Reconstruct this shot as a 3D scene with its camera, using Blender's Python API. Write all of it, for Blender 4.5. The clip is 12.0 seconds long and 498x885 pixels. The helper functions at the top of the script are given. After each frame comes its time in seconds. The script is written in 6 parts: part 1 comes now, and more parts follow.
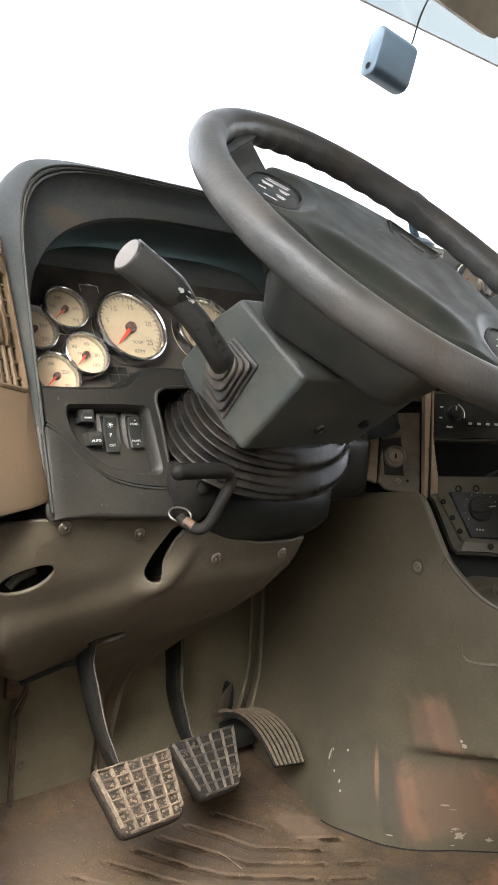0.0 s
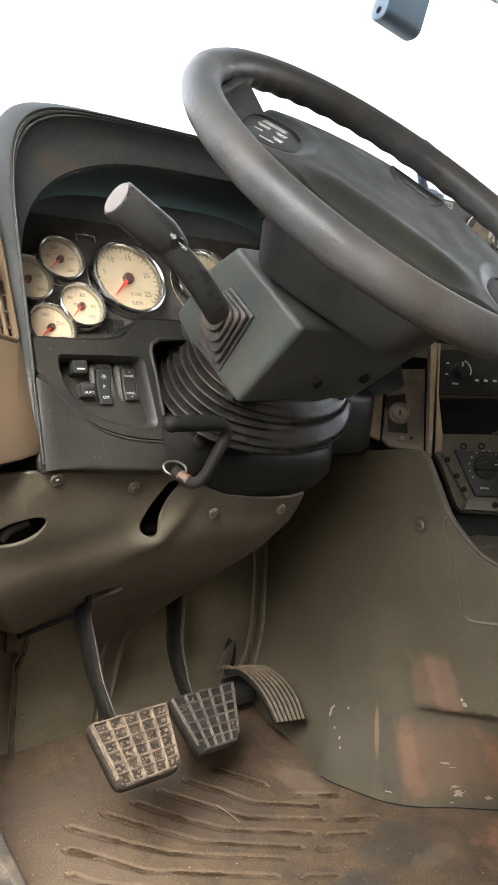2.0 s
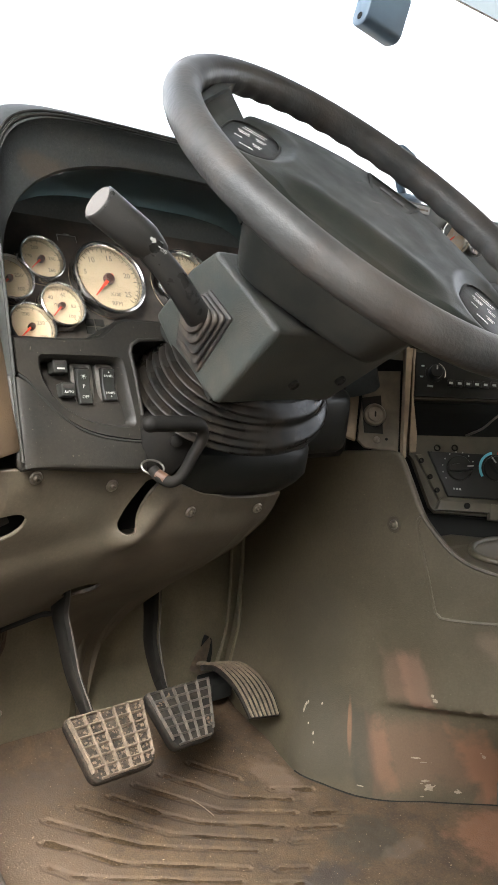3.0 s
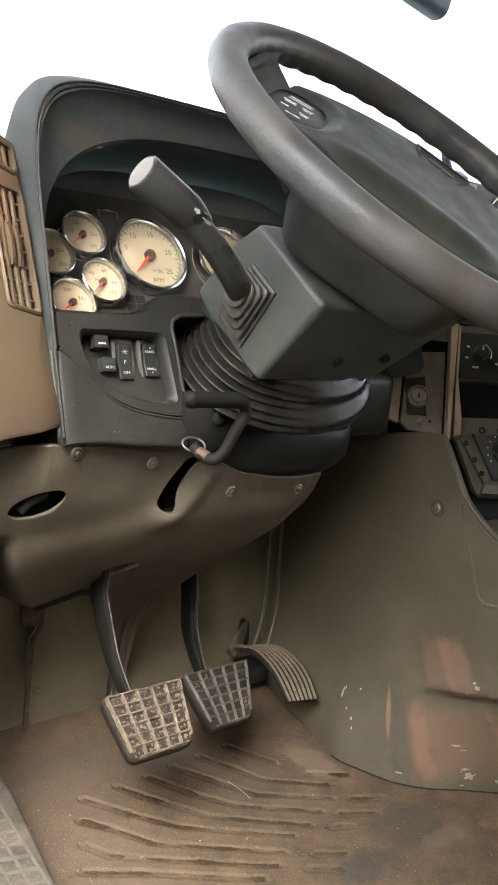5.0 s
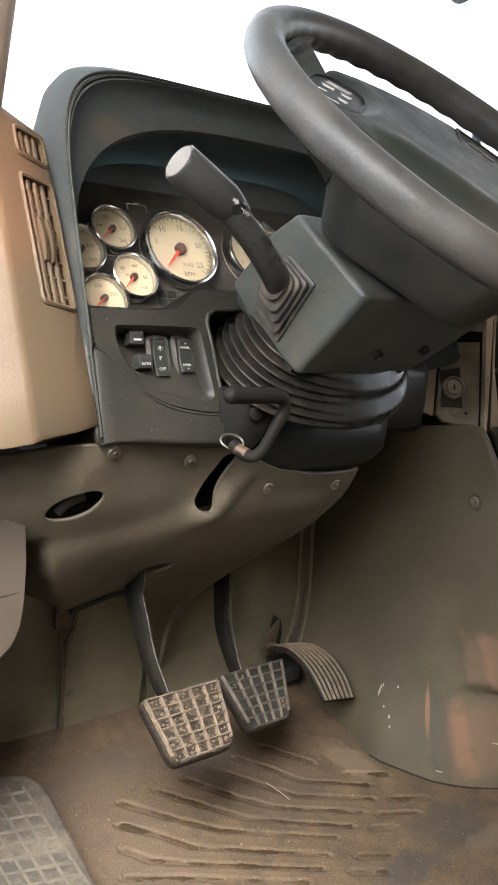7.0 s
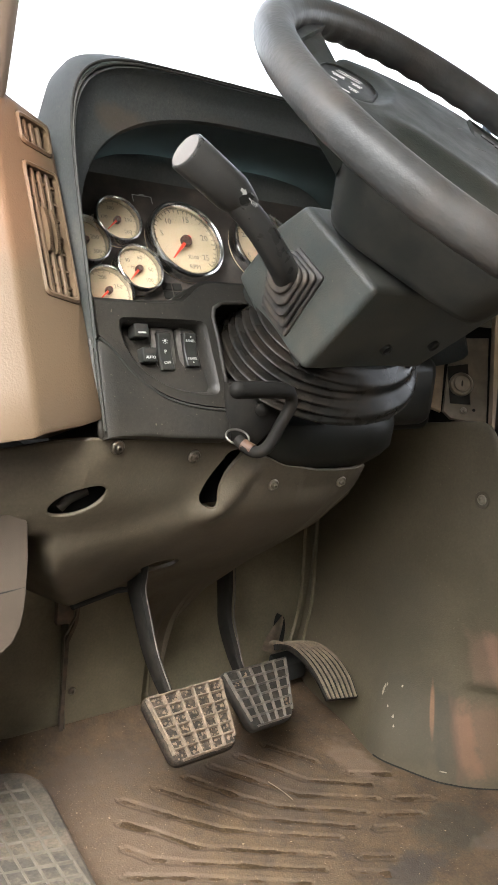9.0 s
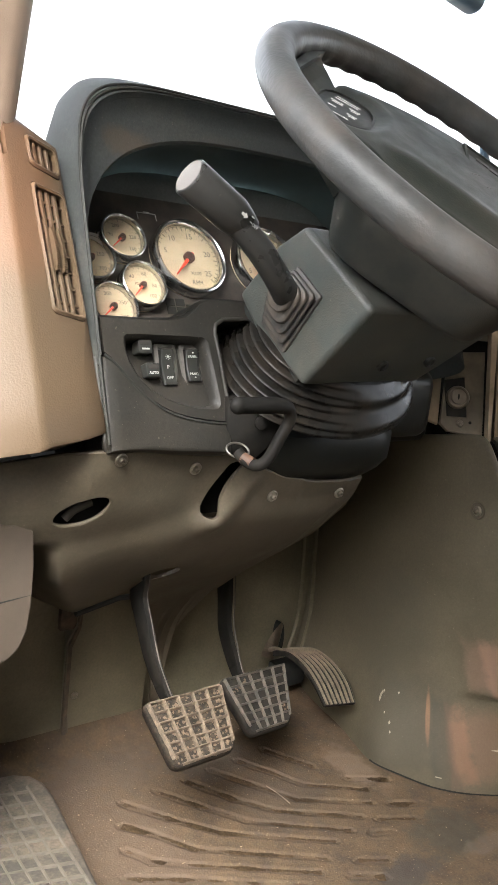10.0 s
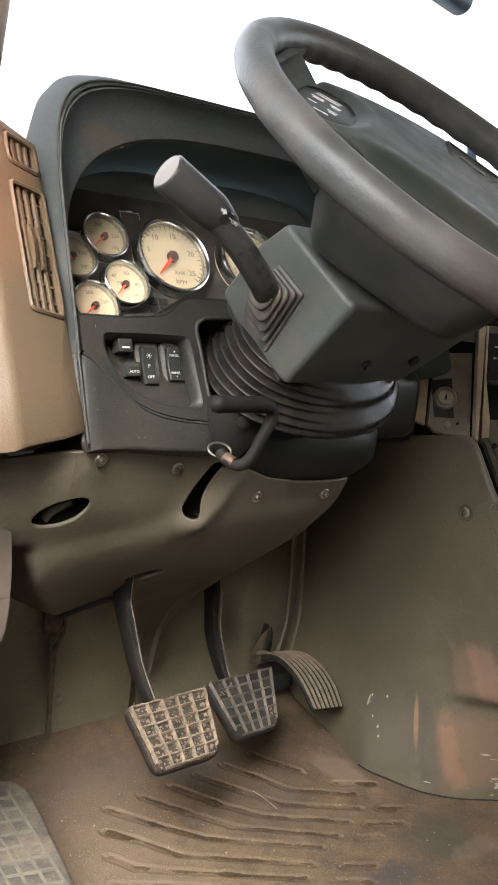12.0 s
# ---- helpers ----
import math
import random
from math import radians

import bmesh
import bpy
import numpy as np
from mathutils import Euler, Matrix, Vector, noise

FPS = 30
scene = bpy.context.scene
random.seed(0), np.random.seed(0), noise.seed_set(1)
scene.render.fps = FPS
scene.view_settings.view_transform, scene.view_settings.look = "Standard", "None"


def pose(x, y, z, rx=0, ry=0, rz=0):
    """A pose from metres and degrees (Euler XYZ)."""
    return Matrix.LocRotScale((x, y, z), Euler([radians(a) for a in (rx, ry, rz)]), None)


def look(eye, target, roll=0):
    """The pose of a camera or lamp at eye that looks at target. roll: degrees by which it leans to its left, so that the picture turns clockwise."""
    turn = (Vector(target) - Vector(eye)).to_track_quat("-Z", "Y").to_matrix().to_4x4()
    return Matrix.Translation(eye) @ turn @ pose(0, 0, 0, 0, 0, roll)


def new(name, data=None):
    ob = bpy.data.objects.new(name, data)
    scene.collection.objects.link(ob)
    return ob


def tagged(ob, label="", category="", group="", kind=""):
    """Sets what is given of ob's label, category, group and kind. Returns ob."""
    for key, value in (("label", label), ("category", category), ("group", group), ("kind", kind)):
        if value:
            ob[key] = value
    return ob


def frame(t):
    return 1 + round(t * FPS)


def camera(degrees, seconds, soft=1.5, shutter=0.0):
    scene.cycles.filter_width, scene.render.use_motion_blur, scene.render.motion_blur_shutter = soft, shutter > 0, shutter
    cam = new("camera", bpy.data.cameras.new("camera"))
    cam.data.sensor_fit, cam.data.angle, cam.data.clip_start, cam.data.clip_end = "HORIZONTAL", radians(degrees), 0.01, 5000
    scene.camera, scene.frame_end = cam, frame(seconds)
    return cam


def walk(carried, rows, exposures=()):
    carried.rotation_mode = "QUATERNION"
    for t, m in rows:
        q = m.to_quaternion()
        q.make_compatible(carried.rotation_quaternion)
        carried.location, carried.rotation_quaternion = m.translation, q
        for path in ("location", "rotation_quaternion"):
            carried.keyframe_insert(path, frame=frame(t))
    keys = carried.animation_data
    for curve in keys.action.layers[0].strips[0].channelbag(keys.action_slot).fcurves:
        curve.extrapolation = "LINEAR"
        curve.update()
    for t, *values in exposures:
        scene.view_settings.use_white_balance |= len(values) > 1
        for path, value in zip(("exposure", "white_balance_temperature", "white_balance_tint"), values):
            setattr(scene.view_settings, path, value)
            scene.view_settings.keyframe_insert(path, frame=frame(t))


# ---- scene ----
cam = camera(32.8, 12.0, soft=1.2)
PATH = [
    (0, (-0.6817, -0.6801, 0.6635), (0.6257, 0.8070, 0.3825), 5.75),
    (0.5, (-0.6778, -0.6772, 0.6611), (0.6095, 0.8206, 0.3455), 5.94),
    (1, (-0.6703, -0.6683, 0.6583), (0.6107, 0.8319, 0.3292), 6.04),
    (1.5, (-0.6668, -0.6690, 0.6566), (0.6101, 0.8311, 0.3116), 5.97),
    (2, (-0.6573, -0.6828, 0.6527), (0.6185, 0.8128, 0.2846), 5.95),
    (2.5, (-0.6516, -0.7046, 0.6530), (0.6560, 0.7629, 0.2833), 6.20),
    (3, (-0.6645, -0.6951, 0.6593), (0.6470, 0.7686, 0.2886), 6.79),
    (3.5, (-0.6736, -0.6830, 0.6539), (0.6195, 0.7957, 0.2783), 7.35),
    (5.5, (-0.6596, -0.6813, 0.6451), (0.5783, 0.8346, 0.2331), 6.56),
    (6, (-0.6638, -0.6713, 0.6487), (0.5708, 0.8467, 0.2344), 6.08),
    (6.5, (-0.6664, -0.6625, 0.6444), (0.5649, 0.8581, 0.2301), 5.76),
    (7, (-0.6696, -0.6518, 0.6397), (0.5556, 0.8722, 0.2197), 5.74),
    (9, (-0.6643, -0.6407, 0.6362), (0.5557, 0.8848, 0.2066), 6.15),
    (9.5, (-0.6691, -0.6443, 0.6422), (0.5462, 0.8852, 0.2136), 6.31),
    (10, (-0.6756, -0.6574, 0.6506), (0.5397, 0.8736, 0.2276), 6.45),
    (10.5, (-0.6763, -0.6617, 0.6488), (0.5402, 0.8697, 0.2307), 6.59),
    (11, (-0.6752, -0.6588, 0.6462), (0.5416, 0.8746, 0.2359), 6.63),
    (11.5, (-0.6669, -0.6560, 0.6440), (0.5523, 0.8752, 0.2328), 6.61),
    (12, (-0.6595, -0.6610, 0.6445), (0.5615, 0.8695, 0.2363), 6.40),
]
walk(cam, [(t, look(eye, target, roll)) for t, eye, target, roll in PATH], exposures=[(0.0, 3.34), (12.0, 3.34)])

# ---- world, sun ----
world = bpy.data.worlds.new("sky")
scene.world = world
world.use_nodes = True
wt = world.node_tree
sky = wt.nodes.new("ShaderNodeTexSky")
sky.sky_type = "NISHITA"
sky.sun_disc = False
sky.sun_elevation, sky.sun_rotation = radians(54.6), radians(219.8)
sky.air_density, sky.dust_density, sky.ozone_density = 1.0, 7.0, 1.0
haze = wt.nodes.new("ShaderNodeHueSaturation")
haze.inputs["Saturation"].default_value = 0.30
wt.links.new(sky.outputs[0], haze.inputs["Color"])
wt.links.new(haze.outputs[0], wt.nodes["Background"].inputs[0])
wt.nodes["Background"].inputs[1].default_value = 0.19

sun = new("sun", bpy.data.lights.new("sun", "SUN"))
sun.data.energy, sun.data.angle, sun.data.color = 0.2, radians(40), (1.0, 0.93, 0.84)
sun.matrix_world = look((-5.0, -6.0, 11.0), (0, 0, 0))


# ---- small tools ----
def part(name, bm, material, parent=None, label="", smooth=40):
    """Links a bmesh as one mesh object, under parent if one is given."""
    bmesh.ops.recalc_face_normals(bm, faces=bm.faces)
    me = bpy.data.meshes.new(name)
    bm.to_mesh(me)
    bm.free()
    me.materials.append(material)
    if smooth:
        me.shade_smooth()
        me.set_sharp_from_angle(angle=radians(smooth))
    ob = new(name, me)
    if parent is not None:
        ob.parent = parent
        ob.matrix_parent_inverse = home(parent).inverted()
    if label:
        tagged(ob, label)
    return ob


def home(ob):
    m = ob.matrix_basis.copy()
    if ob.parent is not None:
        return home(ob.parent) @ ob.matrix_parent_inverse @ m
    return m


def thing(name, base, label, category, group="", kind=""):
    ob = new(name)
    ob.empty_display_size = 0.03
    ob.location = base
    return tagged(ob, label, category, group, kind)


def basis(origin, normal, up=(0, 0, 1)):
    """A frame on a surface: x to the right as one faces it, y up, z out of it."""
    z = Vector(normal).normalized()
    x = Vector(up).cross(z).normalized()
    y = z.cross(x)
    return Matrix.Translation(origin) @ Matrix((x, y, z)).transposed().to_4x4()


def quads(bm, rings, closed=True, caps=True):
    """Faces between rows of points; closed: each row is a ring."""
    vs = [[bm.verts.new(p) for p in r] for r in rings]
    k = len(vs[0])
    for a, b in zip(vs, vs[1:]):
        for i in range(k if closed else k - 1):
            j = (i + 1) % k
            try:
                bm.faces.new((a[i], a[j], b[j], b[i]))
            except ValueError:
                pass
    if caps and closed:
        bm.faces.new(vs[0][::-1])
        bm.faces.new(vs[-1])
    return bm


def tube(path, radius, n=12, flat=1.0, up=(0, 0, 1), bm=None):
    """A round bar along a path; radius is a number or one for each point."""
    bm = bm or bmesh.new()
    pts = [Vector(p) for p in path]
    rad = radius if isinstance(radius, (list, tuple)) else [radius] * len(pts)
    rings, side = [], None
    for i, p in enumerate(pts):
        d = (pts[min(i + 1, len(pts) - 1)] - pts[max(i - 1, 0)]).normalized()
        if side is None:
            side = d.cross(Vector(up))
            if side.length < 0.05:
                side = d.cross(Vector((1, 0, 0)))
        side = (side - d * side.dot(d)).normalized()
        over = side.cross(d)
        rings.append([p + rad[i] * (math.cos(a) * side + flat * math.sin(a) * over) for a in (2 * math.pi * k / n for k in range(n))])
    return quads(bm, rings)


def curve_pts(ctrl, n=8):
    """A smooth line through the points given."""
    c = [Vector(p) for p in ctrl]
    c = [2 * c[0] - c[1]] + c + [2 * c[-1] - c[-2]]
    out = []
    for i in range(1, len(c) - 2):
        for k in range(n):
            t = k / n
            a, b, d, e = c[i - 1], c[i], c[i + 1], c[i + 2]
            out.append(0.5 * (2 * b + (d - a) * t + (2 * a - 5 * b + 4 * d - e) * t * t + (3 * b - a - 3 * d + e) * t ** 3))
    return out + [c[-2]]


def lathe(profile, m, n=32, bm=None):
    """Turns (radius, height) pairs about the frame's z."""
    bm = bm or bmesh.new()
    rings = [[m @ Vector((max(r, 1e-5) * math.cos(a), max(r, 1e-5) * math.sin(a), h)) for a in (2 * math.pi * k / n for k in range(n))] for r, h in profile]
    return quads(bm, rings)


def round_rect(w, h, r, n=4):
    pts = []
    for cx, cy, a0 in ((w / 2 - r, h / 2 - r, 0), (-w / 2 + r, h / 2 - r, 90), (-w / 2 + r, -h / 2 + r, 180), (w / 2 - r, -h / 2 + r, 270)):
        for k in range(n + 1):
            a = radians(a0 + 90 * k / n)
            pts.append((cx + r * math.cos(a), cy + r * math.sin(a)))
    return pts


def slab(poly, m, z0, z1, edge=0.0, bm=None):
    """A plate with the outline poly in the frame m, from z0 to z1, its upper rim rounded by edge."""
    bm = bm or bmesh.new()
    c = Vector((sum(p[0] for p in poly) / len(poly), sum(p[1] for p in poly) / len(poly)))
    size = max((Vector(p) - c).length for p in poly)
    rows = [(0, z0), (0, z1 - edge), (0.3 * edge, z1 - 0.3 * edge), (edge, z1)] if edge else [(0, z0), (0, z1)]
    rings = []
    for d, z in rows:
        k = 1 - d / size
        rings.append([m @ Vector((c.x + (p[0] - c.x) * k, c.y + (p[1] - c.y) * k, z)) for p in poly])
    return quads(bm, rings)


def block(lo, hi, edge=0.0, bm=None, m=None, seg=2):
    """A box between two corners, its edges rounded."""
    own = bmesh.new()
    bmesh.ops.create_cube(own, size=1)
    for v in own.verts:
        v.co = Vector([lo[i] + (v.co[i] + 0.5) * (hi[i] - lo[i]) for i in range(3)])
    if edge:
        bmesh.ops.bevel(own, geom=own.edges[:], offset=edge, segments=seg, profile=0.5, affect="EDGES")
    if m is not None:
        own.transform(m)
    if bm is None:
        return own
    me = bpy.data.meshes.new("tmp")
    own.to_mesh(me)
    own.free()
    bm.from_mesh(me)
    bpy.data.meshes.remove(me)
    return bm


def cut(ob, *cutters, inside=None):
    """Takes the cutters' bodies out of a mesh object for good."""
    for bm in cutters:
        bmesh.ops.recalc_face_normals(bm, faces=bm.faces)
        me = bpy.data.meshes.new("cutter")
        bm.to_mesh(me)
        bm.free()
        if inside:
            me.materials.append(inside)
        tool = new("cutter", me)
        mod = ob.modifiers.new("cut", "BOOLEAN")
        mod.operation, mod.solver, mod.object = "DIFFERENCE", "EXACT", tool
        mod.material_mode = "TRANSFER" if inside else "INDEX"
        bpy.context.view_layer.update()
        done = bpy.data.meshes.new_from_object(ob.evaluated_get(bpy.context.evaluated_depsgraph_get()))
        ob.modifiers.clear()
        old = ob.data
        ob.data = done
        bpy.data.objects.remove(tool)
        bpy.data.meshes.remove(me)
        bpy.data.meshes.remove(old)
    ob.data.shade_smooth()
    ob.data.set_sharp_from_angle(angle=radians(35))
    return ob


def words(name, text, size, m, material, parent, label="", deep=0.0002, align="CENTER"):
    """Raised lettering in the built-in font, as a mesh."""
    cu = bpy.data.curves.new(name, "FONT")
    cu.body, cu.size, cu.extrude, cu.align_x, cu.align_y = text, size, deep, align, "CENTER"
    cu.resolution_u = 2
    tmp = new(name, cu)
    bpy.context.view_layer.update()
    me = bpy.data.meshes.new_from_object(tmp.evaluated_get(bpy.context.evaluated_depsgraph_get()))
    bpy.data.objects.remove(tmp)
    me.transform(m)
    bm = bmesh.new()
    bm.from_mesh(me)
    bpy.data.meshes.remove(me)
    return part(name, bm, material, parent, label, smooth=0)


def screw(m, parent, material, r=0.009, name="screw"):
    """A washer-headed screw with a socket."""
    s = part(name, lathe([(r * 1.25, 0), (r * 1.25, 0.0012), (r * 1.05, 0.0022), (r * 0.98, 0.0012), (r * 0.62, 0.0012), (r * 0.6, 0.004), (r * 0.5, 0.0052), (r * 0.3, 0.0054), (r * 0.27, 0.003), (0, 0.003)], m, 20), material, parent)
    return s


# ---- materials ----
def surface(name, color, rough=0.5, metal=0.0, grain=1200.0, bump=0.12, mottle=0.18, mottle_scale=14.0, dust=None, dust_amount=0.0, dust_scale=9.0, spec=0.5, rough_var=0.12, streak=0.0, edge=(0.42, 0.68), specks=0.0, speck_scale=420.0, salt=0.0):
    """A worn surface: fine grain in the relief, patches in tone and gloss, and dust in blotches."""
    mt = bpy.data.materials.new(name)
    mt.use_nodes = True
    nt = mt.node_tree
    bs = nt.nodes["Principled BSDF"]
    tc = nt.nodes.new("ShaderNodeTexCoord")

    def noise_node(scale, detail=4.0, rough_=0.55, stretch=None):
        n = nt.nodes.new("ShaderNodeTexNoise")
        n.inputs["Scale"].default_value, n.inputs["Detail"].default_value, n.inputs["Roughness"].default_value = scale, detail, rough_
        if stretch:
            mp = nt.nodes.new("ShaderNodeMapping")
            mp.inputs["Scale"].default_value = stretch
            nt.links.new(tc.outputs["Object"], mp.inputs[0])
            nt.links.new(mp.outputs[0], n.inputs["Vector"])
        else:
            nt.links.new(tc.outputs["Object"], n.inputs["Vector"])
        return n

    def span(sock, a, b, lo, hi):
        r = nt.nodes.new("ShaderNodeMapRange")
        r.inputs[1].default_value, r.inputs[2].default_value, r.inputs[3].default_value, r.inputs[4].default_value = a, b, lo, hi
        nt.links.new(sock, r.inputs[0])
        return r.outputs[0]

    def mix(fac, a, b, kind="MIX"):
        x = nt.nodes.new("ShaderNodeMix")
        x.data_type, x.blend_type = "RGBA", kind
        for sock, v in ((x.inputs[0], fac), (x.inputs[6], a), (x.inputs[7], b)):
            if isinstance(v, bpy.types.NodeSocket):
                nt.links.new(v, sock)
            elif isinstance(v, (int, float)):
                sock.default_value = v
            else:
                sock.default_value = (*v, 1)
        return x.outputs[2]

    big = noise_node(mottle_scale, 6.0)
    fine = noise_node(grain, 2.0)
    tone = span(big.outputs[0], 0.3, 0.7, 1 - mottle, 1 + mottle)
    comb = nt.nodes.new("ShaderNodeCombineXYZ")
    for i in range(3):
        nt.links.new(tone, comb.inputs[i])
    col = mix(1.0, color, comb.outputs[0], "MULTIPLY")

    def salted(c):
        """Fine light and dark grain over the colour."""
        g = noise_node(330.0, 3.0, 0.6)
        k = nt.nodes.new("ShaderNodeCombineXYZ")
        s = span(g.outputs[0], 0.33, 0.67, 1 - salt, 1 + salt)
        for j in range(3):
            nt.links.new(s, k.inputs[j])
        return mix(1.0, c, k.outputs[0], "MULTIPLY")

    if dust:
        if dust_amount:
            d = noise_node(dust_scale, 8.0, 0.68)
            col = mix(span(d.outputs[0], edge[0], edge[1], 0.0, dust_amount), col, dust)
    if specks:
        sp_ = noise_node(speck_scale, 1.5, 0.5)
        col = mix(span(sp_.outputs[0], 0.71, 0.78, 0.0, specks), col, (0.34, 0.29, 0.22))
    if streak:
        s = noise_node(6.0, 5.0, 0.6, (3.0, 3.0, 40.0))
        col = mix(span(s.outputs[0], 0.56, 0.72, 0.0, streak), col, tuple(min(1, c * 2.2 + 0.03) for c in color))
    if salt:
        col = salted(col)
    nt.links.new(col, bs.inputs["Base Color"])
    nt.links.new(span(big.outputs[0], 0.3, 0.7, max(0.02, rough - rough_var), min(1, rough + rough_var)), bs.inputs["Roughness"])
    bs.inputs["Metallic"].default_value = metal
    bs.inputs["Specular IOR Level"].default_value = spec
    if bump:
        b = nt.nodes.new("ShaderNodeBump")
        b.inputs["Strength"].default_value, b.inputs["Distance"].default_value = bump, 0.0006
        nt.links.new(fine.outputs[0], b.inputs["Height"])
        nt.links.new(b.outputs[0], bs.inputs["Normal"])
    return mt


DUST = (0.45, 0.345, 0.24)
dash_black = surface("dash_charcoal", (0.0168, 0.0163, 0.0142), 0.46, grain=650, bump=0.35, spec=0.30, dust=DUST, dust_amount=0.025, dust_scale=16, specks=0.25, salt=0.15)
hood_plastic = surface("hood_charcoal", (0.0779, 0.0867, 0.0832), 0.55, salt=0.12, grain=650, bump=0.35, dust=DUST, dust_amount=0.12, dust_scale=11, edge=(0.5, 0.75), specks=0.3)
# black for openings where only shade shows, and for dark seams
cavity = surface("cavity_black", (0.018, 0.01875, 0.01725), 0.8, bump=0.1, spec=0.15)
panel_gray = surface("trim_gray", (0.0582, 0.0491, 0.0327), 0.6, grain=600, salt=0.10, bump=0.32, specks=0.15, mottle=0.14, mottle_scale=7, dust=DUST, dust_amount=0.10, dust_scale=5, streak=0.05)
fire_gray = surface("firewall_gray", (0.1112, 0.0991, 0.0634), 0.6, salt=0.10, grain=900, bump=0.2, mottle=0.15, mottle_scale=6, dust=DUST, dust_amount=0.10, dust_scale=12)
tan = surface("tan_plastic", (0.0751, 0.0520, 0.0309), 0.48, grain=520, bump=0.4, mottle=0.10, mottle_scale=9, dust=(0.095, 0.060, 0.033), dust_amount=0.5, dust_scale=6, spec=0.35)
# shaded copy of the tan, for the inside of the vents
tan_dark = surface("tan_shade", (0.0240, 0.0192, 0.0144), 0.7)
black_plastic = surface("black_plastic", (0.0217, 0.0231, 0.0210), 0.42, grain=1800, bump=0.12, spec=0.20, mottle=0.2, dust=DUST, dust_amount=0.02, dust_scale=20)
shroud_mat = surface("shroud_plastic", (0.0442, 0.0513, 0.0468), 0.44, grain=600, bump=0.6, mottle=0.22, specks=0.25, dust=(0.1725, 0.1275, 0.087), dust_amount=0.22, dust_scale=13, spec=0.4)
wheel_skin = surface("wheel_grip", (0.0567, 0.0584, 0.0570), 0.44, grain=260, spec=0.30, bump=0.7, mottle=0.35, mottle_scale=26, dust=(0.138, 0.099, 0.072), dust_amount=0.28, dust_scale=12)
pad_skin = surface("wheel_pad", (0.0204, 0.0254, 0.0217), 0.46, spec=0.32, grain=600, bump=0.3, mottle=0.25, mottle_scale=30, dust=(0.15, 0.117, 0.087), dust_amount=0.18, dust_scale=16)
rubber = surface("bellows_rubber", (0.0089, 0.0092, 0.0084), 0.27, grain=900, bump=0.1, mottle=0.2, mottle_scale=30, dust=(0.105, 0.075, 0.051), dust_amount=0.17, dust_scale=24, spec=0.13)
stalk_black = surface("stalk_plastic", (0.030, 0.030, 0.028), 0.34, grain=900, bump=0.2, spec=0.45, mottle=0.10, mottle_scale=40, dust=DUST, dust_amount=0.0, dust_scale=40, specks=0.15)
gauge_black = surface("gauge_panel_black", (0.042, 0.036, 0.030), 0.55, grain=700, bump=0.2, mottle=0.25, mottle_scale=30, dust=DUST, dust_amount=0.08, dust_scale=30)
cowl_black = surface("cowl_black", (0.0150, 0.0165, 0.0145), 0.5, grain=900, bump=0.2, mottle=0.15, dust=DUST, dust_amount=0.01, spec=0.14)
boot_rubber = surface("boot_rubber", (0.0382, 0.0373, 0.0354), 0.55, grain=900, bump=0.2, mottle=0.2, dust=DUST, dust_amount=0.2, dust_scale=40)
hub_back = surface("hub_back", (0.0277, 0.0312, 0.0286), 0.52, grain=1100, bump=0.3, mottle=0.15, dust=DUST, dust_amount=0.06, dust_scale=14, spec=0.4)
worn_metal = surface("worn_metal", (0.3348, 0.3024, 0.2538), 0.46, metal=1.0, grain=700, bump=0.1, mottle=0.3, mottle_scale=60)
chrome = surface("chrome", (0.63, 0.63, 0.615), 0.24, metal=1.0, grain=400, bump=0.02, mottle=0.1)
face_cream = surface("gauge_face", (0.6678, 0.5418, 0.3591), 0.6, bump=0.0, mottle=0.05, mottle_scale=30)
hub_gray = surface("needle_hub_gray", (0.1196, 0.0675, 0.0540), 0.6, bump=0.0)
ink = surface("gauge_ink", (0.195, 0.162, 0.12), 0.6, bump=0.0)
red = surface("needle_red", (0.85, 0.0675, 0.03), 0.4, bump=0.0, mottle=0.05)
legend = surface("white_legend", (0.405, 0.405, 0.3825), 0.6, bump=0.0, mottle=0.15, mottle_scale=300)
bright_legend = surface("bright_legend", (0.75, 0.75, 0.72), 0.6, bump=0.0, mottle=0.25, mottle_scale=300)
caked = surface("caked_dirt", (0.1080, 0.0759, 0.0495), 0.95, grain=700, bump=0.8, mottle=0.5, mottle_scale=150, dust=(0.027, 0.021, 0.0165), dust_amount=0.6, dust_scale=140)
pedal_dust = surface("pedal_dusty", (0.1167, 0.0877, 0.0599), 0.85, grain=500, bump=0.6, mottle=0.45, mottle_scale=140, dust=(0.0675, 0.0525, 0.039), dust_amount=0.75, dust_scale=95, edge=(0.46, 0.66), salt=0.25)
pedal_dark = surface("pedal_rubber", (0.0124, 0.0115, 0.0101), 0.8, spec=0.2, grain=700, bump=0.4, mottle=0.3, mottle_scale=50, dust=(0.18, 0.135, 0.0975), dust_amount=0.12, dust_scale=60)
pedal_worn = surface("pedal_worn", (0.0510, 0.0470, 0.0408), 0.66, grain=700, bump=0.3, mottle=0.3, mottle_scale=60, dust=DUST, dust_amount=0.22, dust_scale=50)
steel_black = surface("painted_steel", (0.0073, 0.0071, 0.0062), 0.68, spec=0.16, grain=500, bump=0.15, dust=DUST, dust_amount=0.02, dust_scale=30)
mat_rubber = surface("floor_mat_rubber", (0.0362, 0.0244, 0.0153), 0.85, grain=420, bump=1.0, mottle=0.55, mottle_scale=60, dust=(0.113, 0.0745, 0.0385), dust_amount=0.9, dust_scale=22, edge=(0.28, 0.76), specks=0.4, speck_scale=330, salt=0.18)
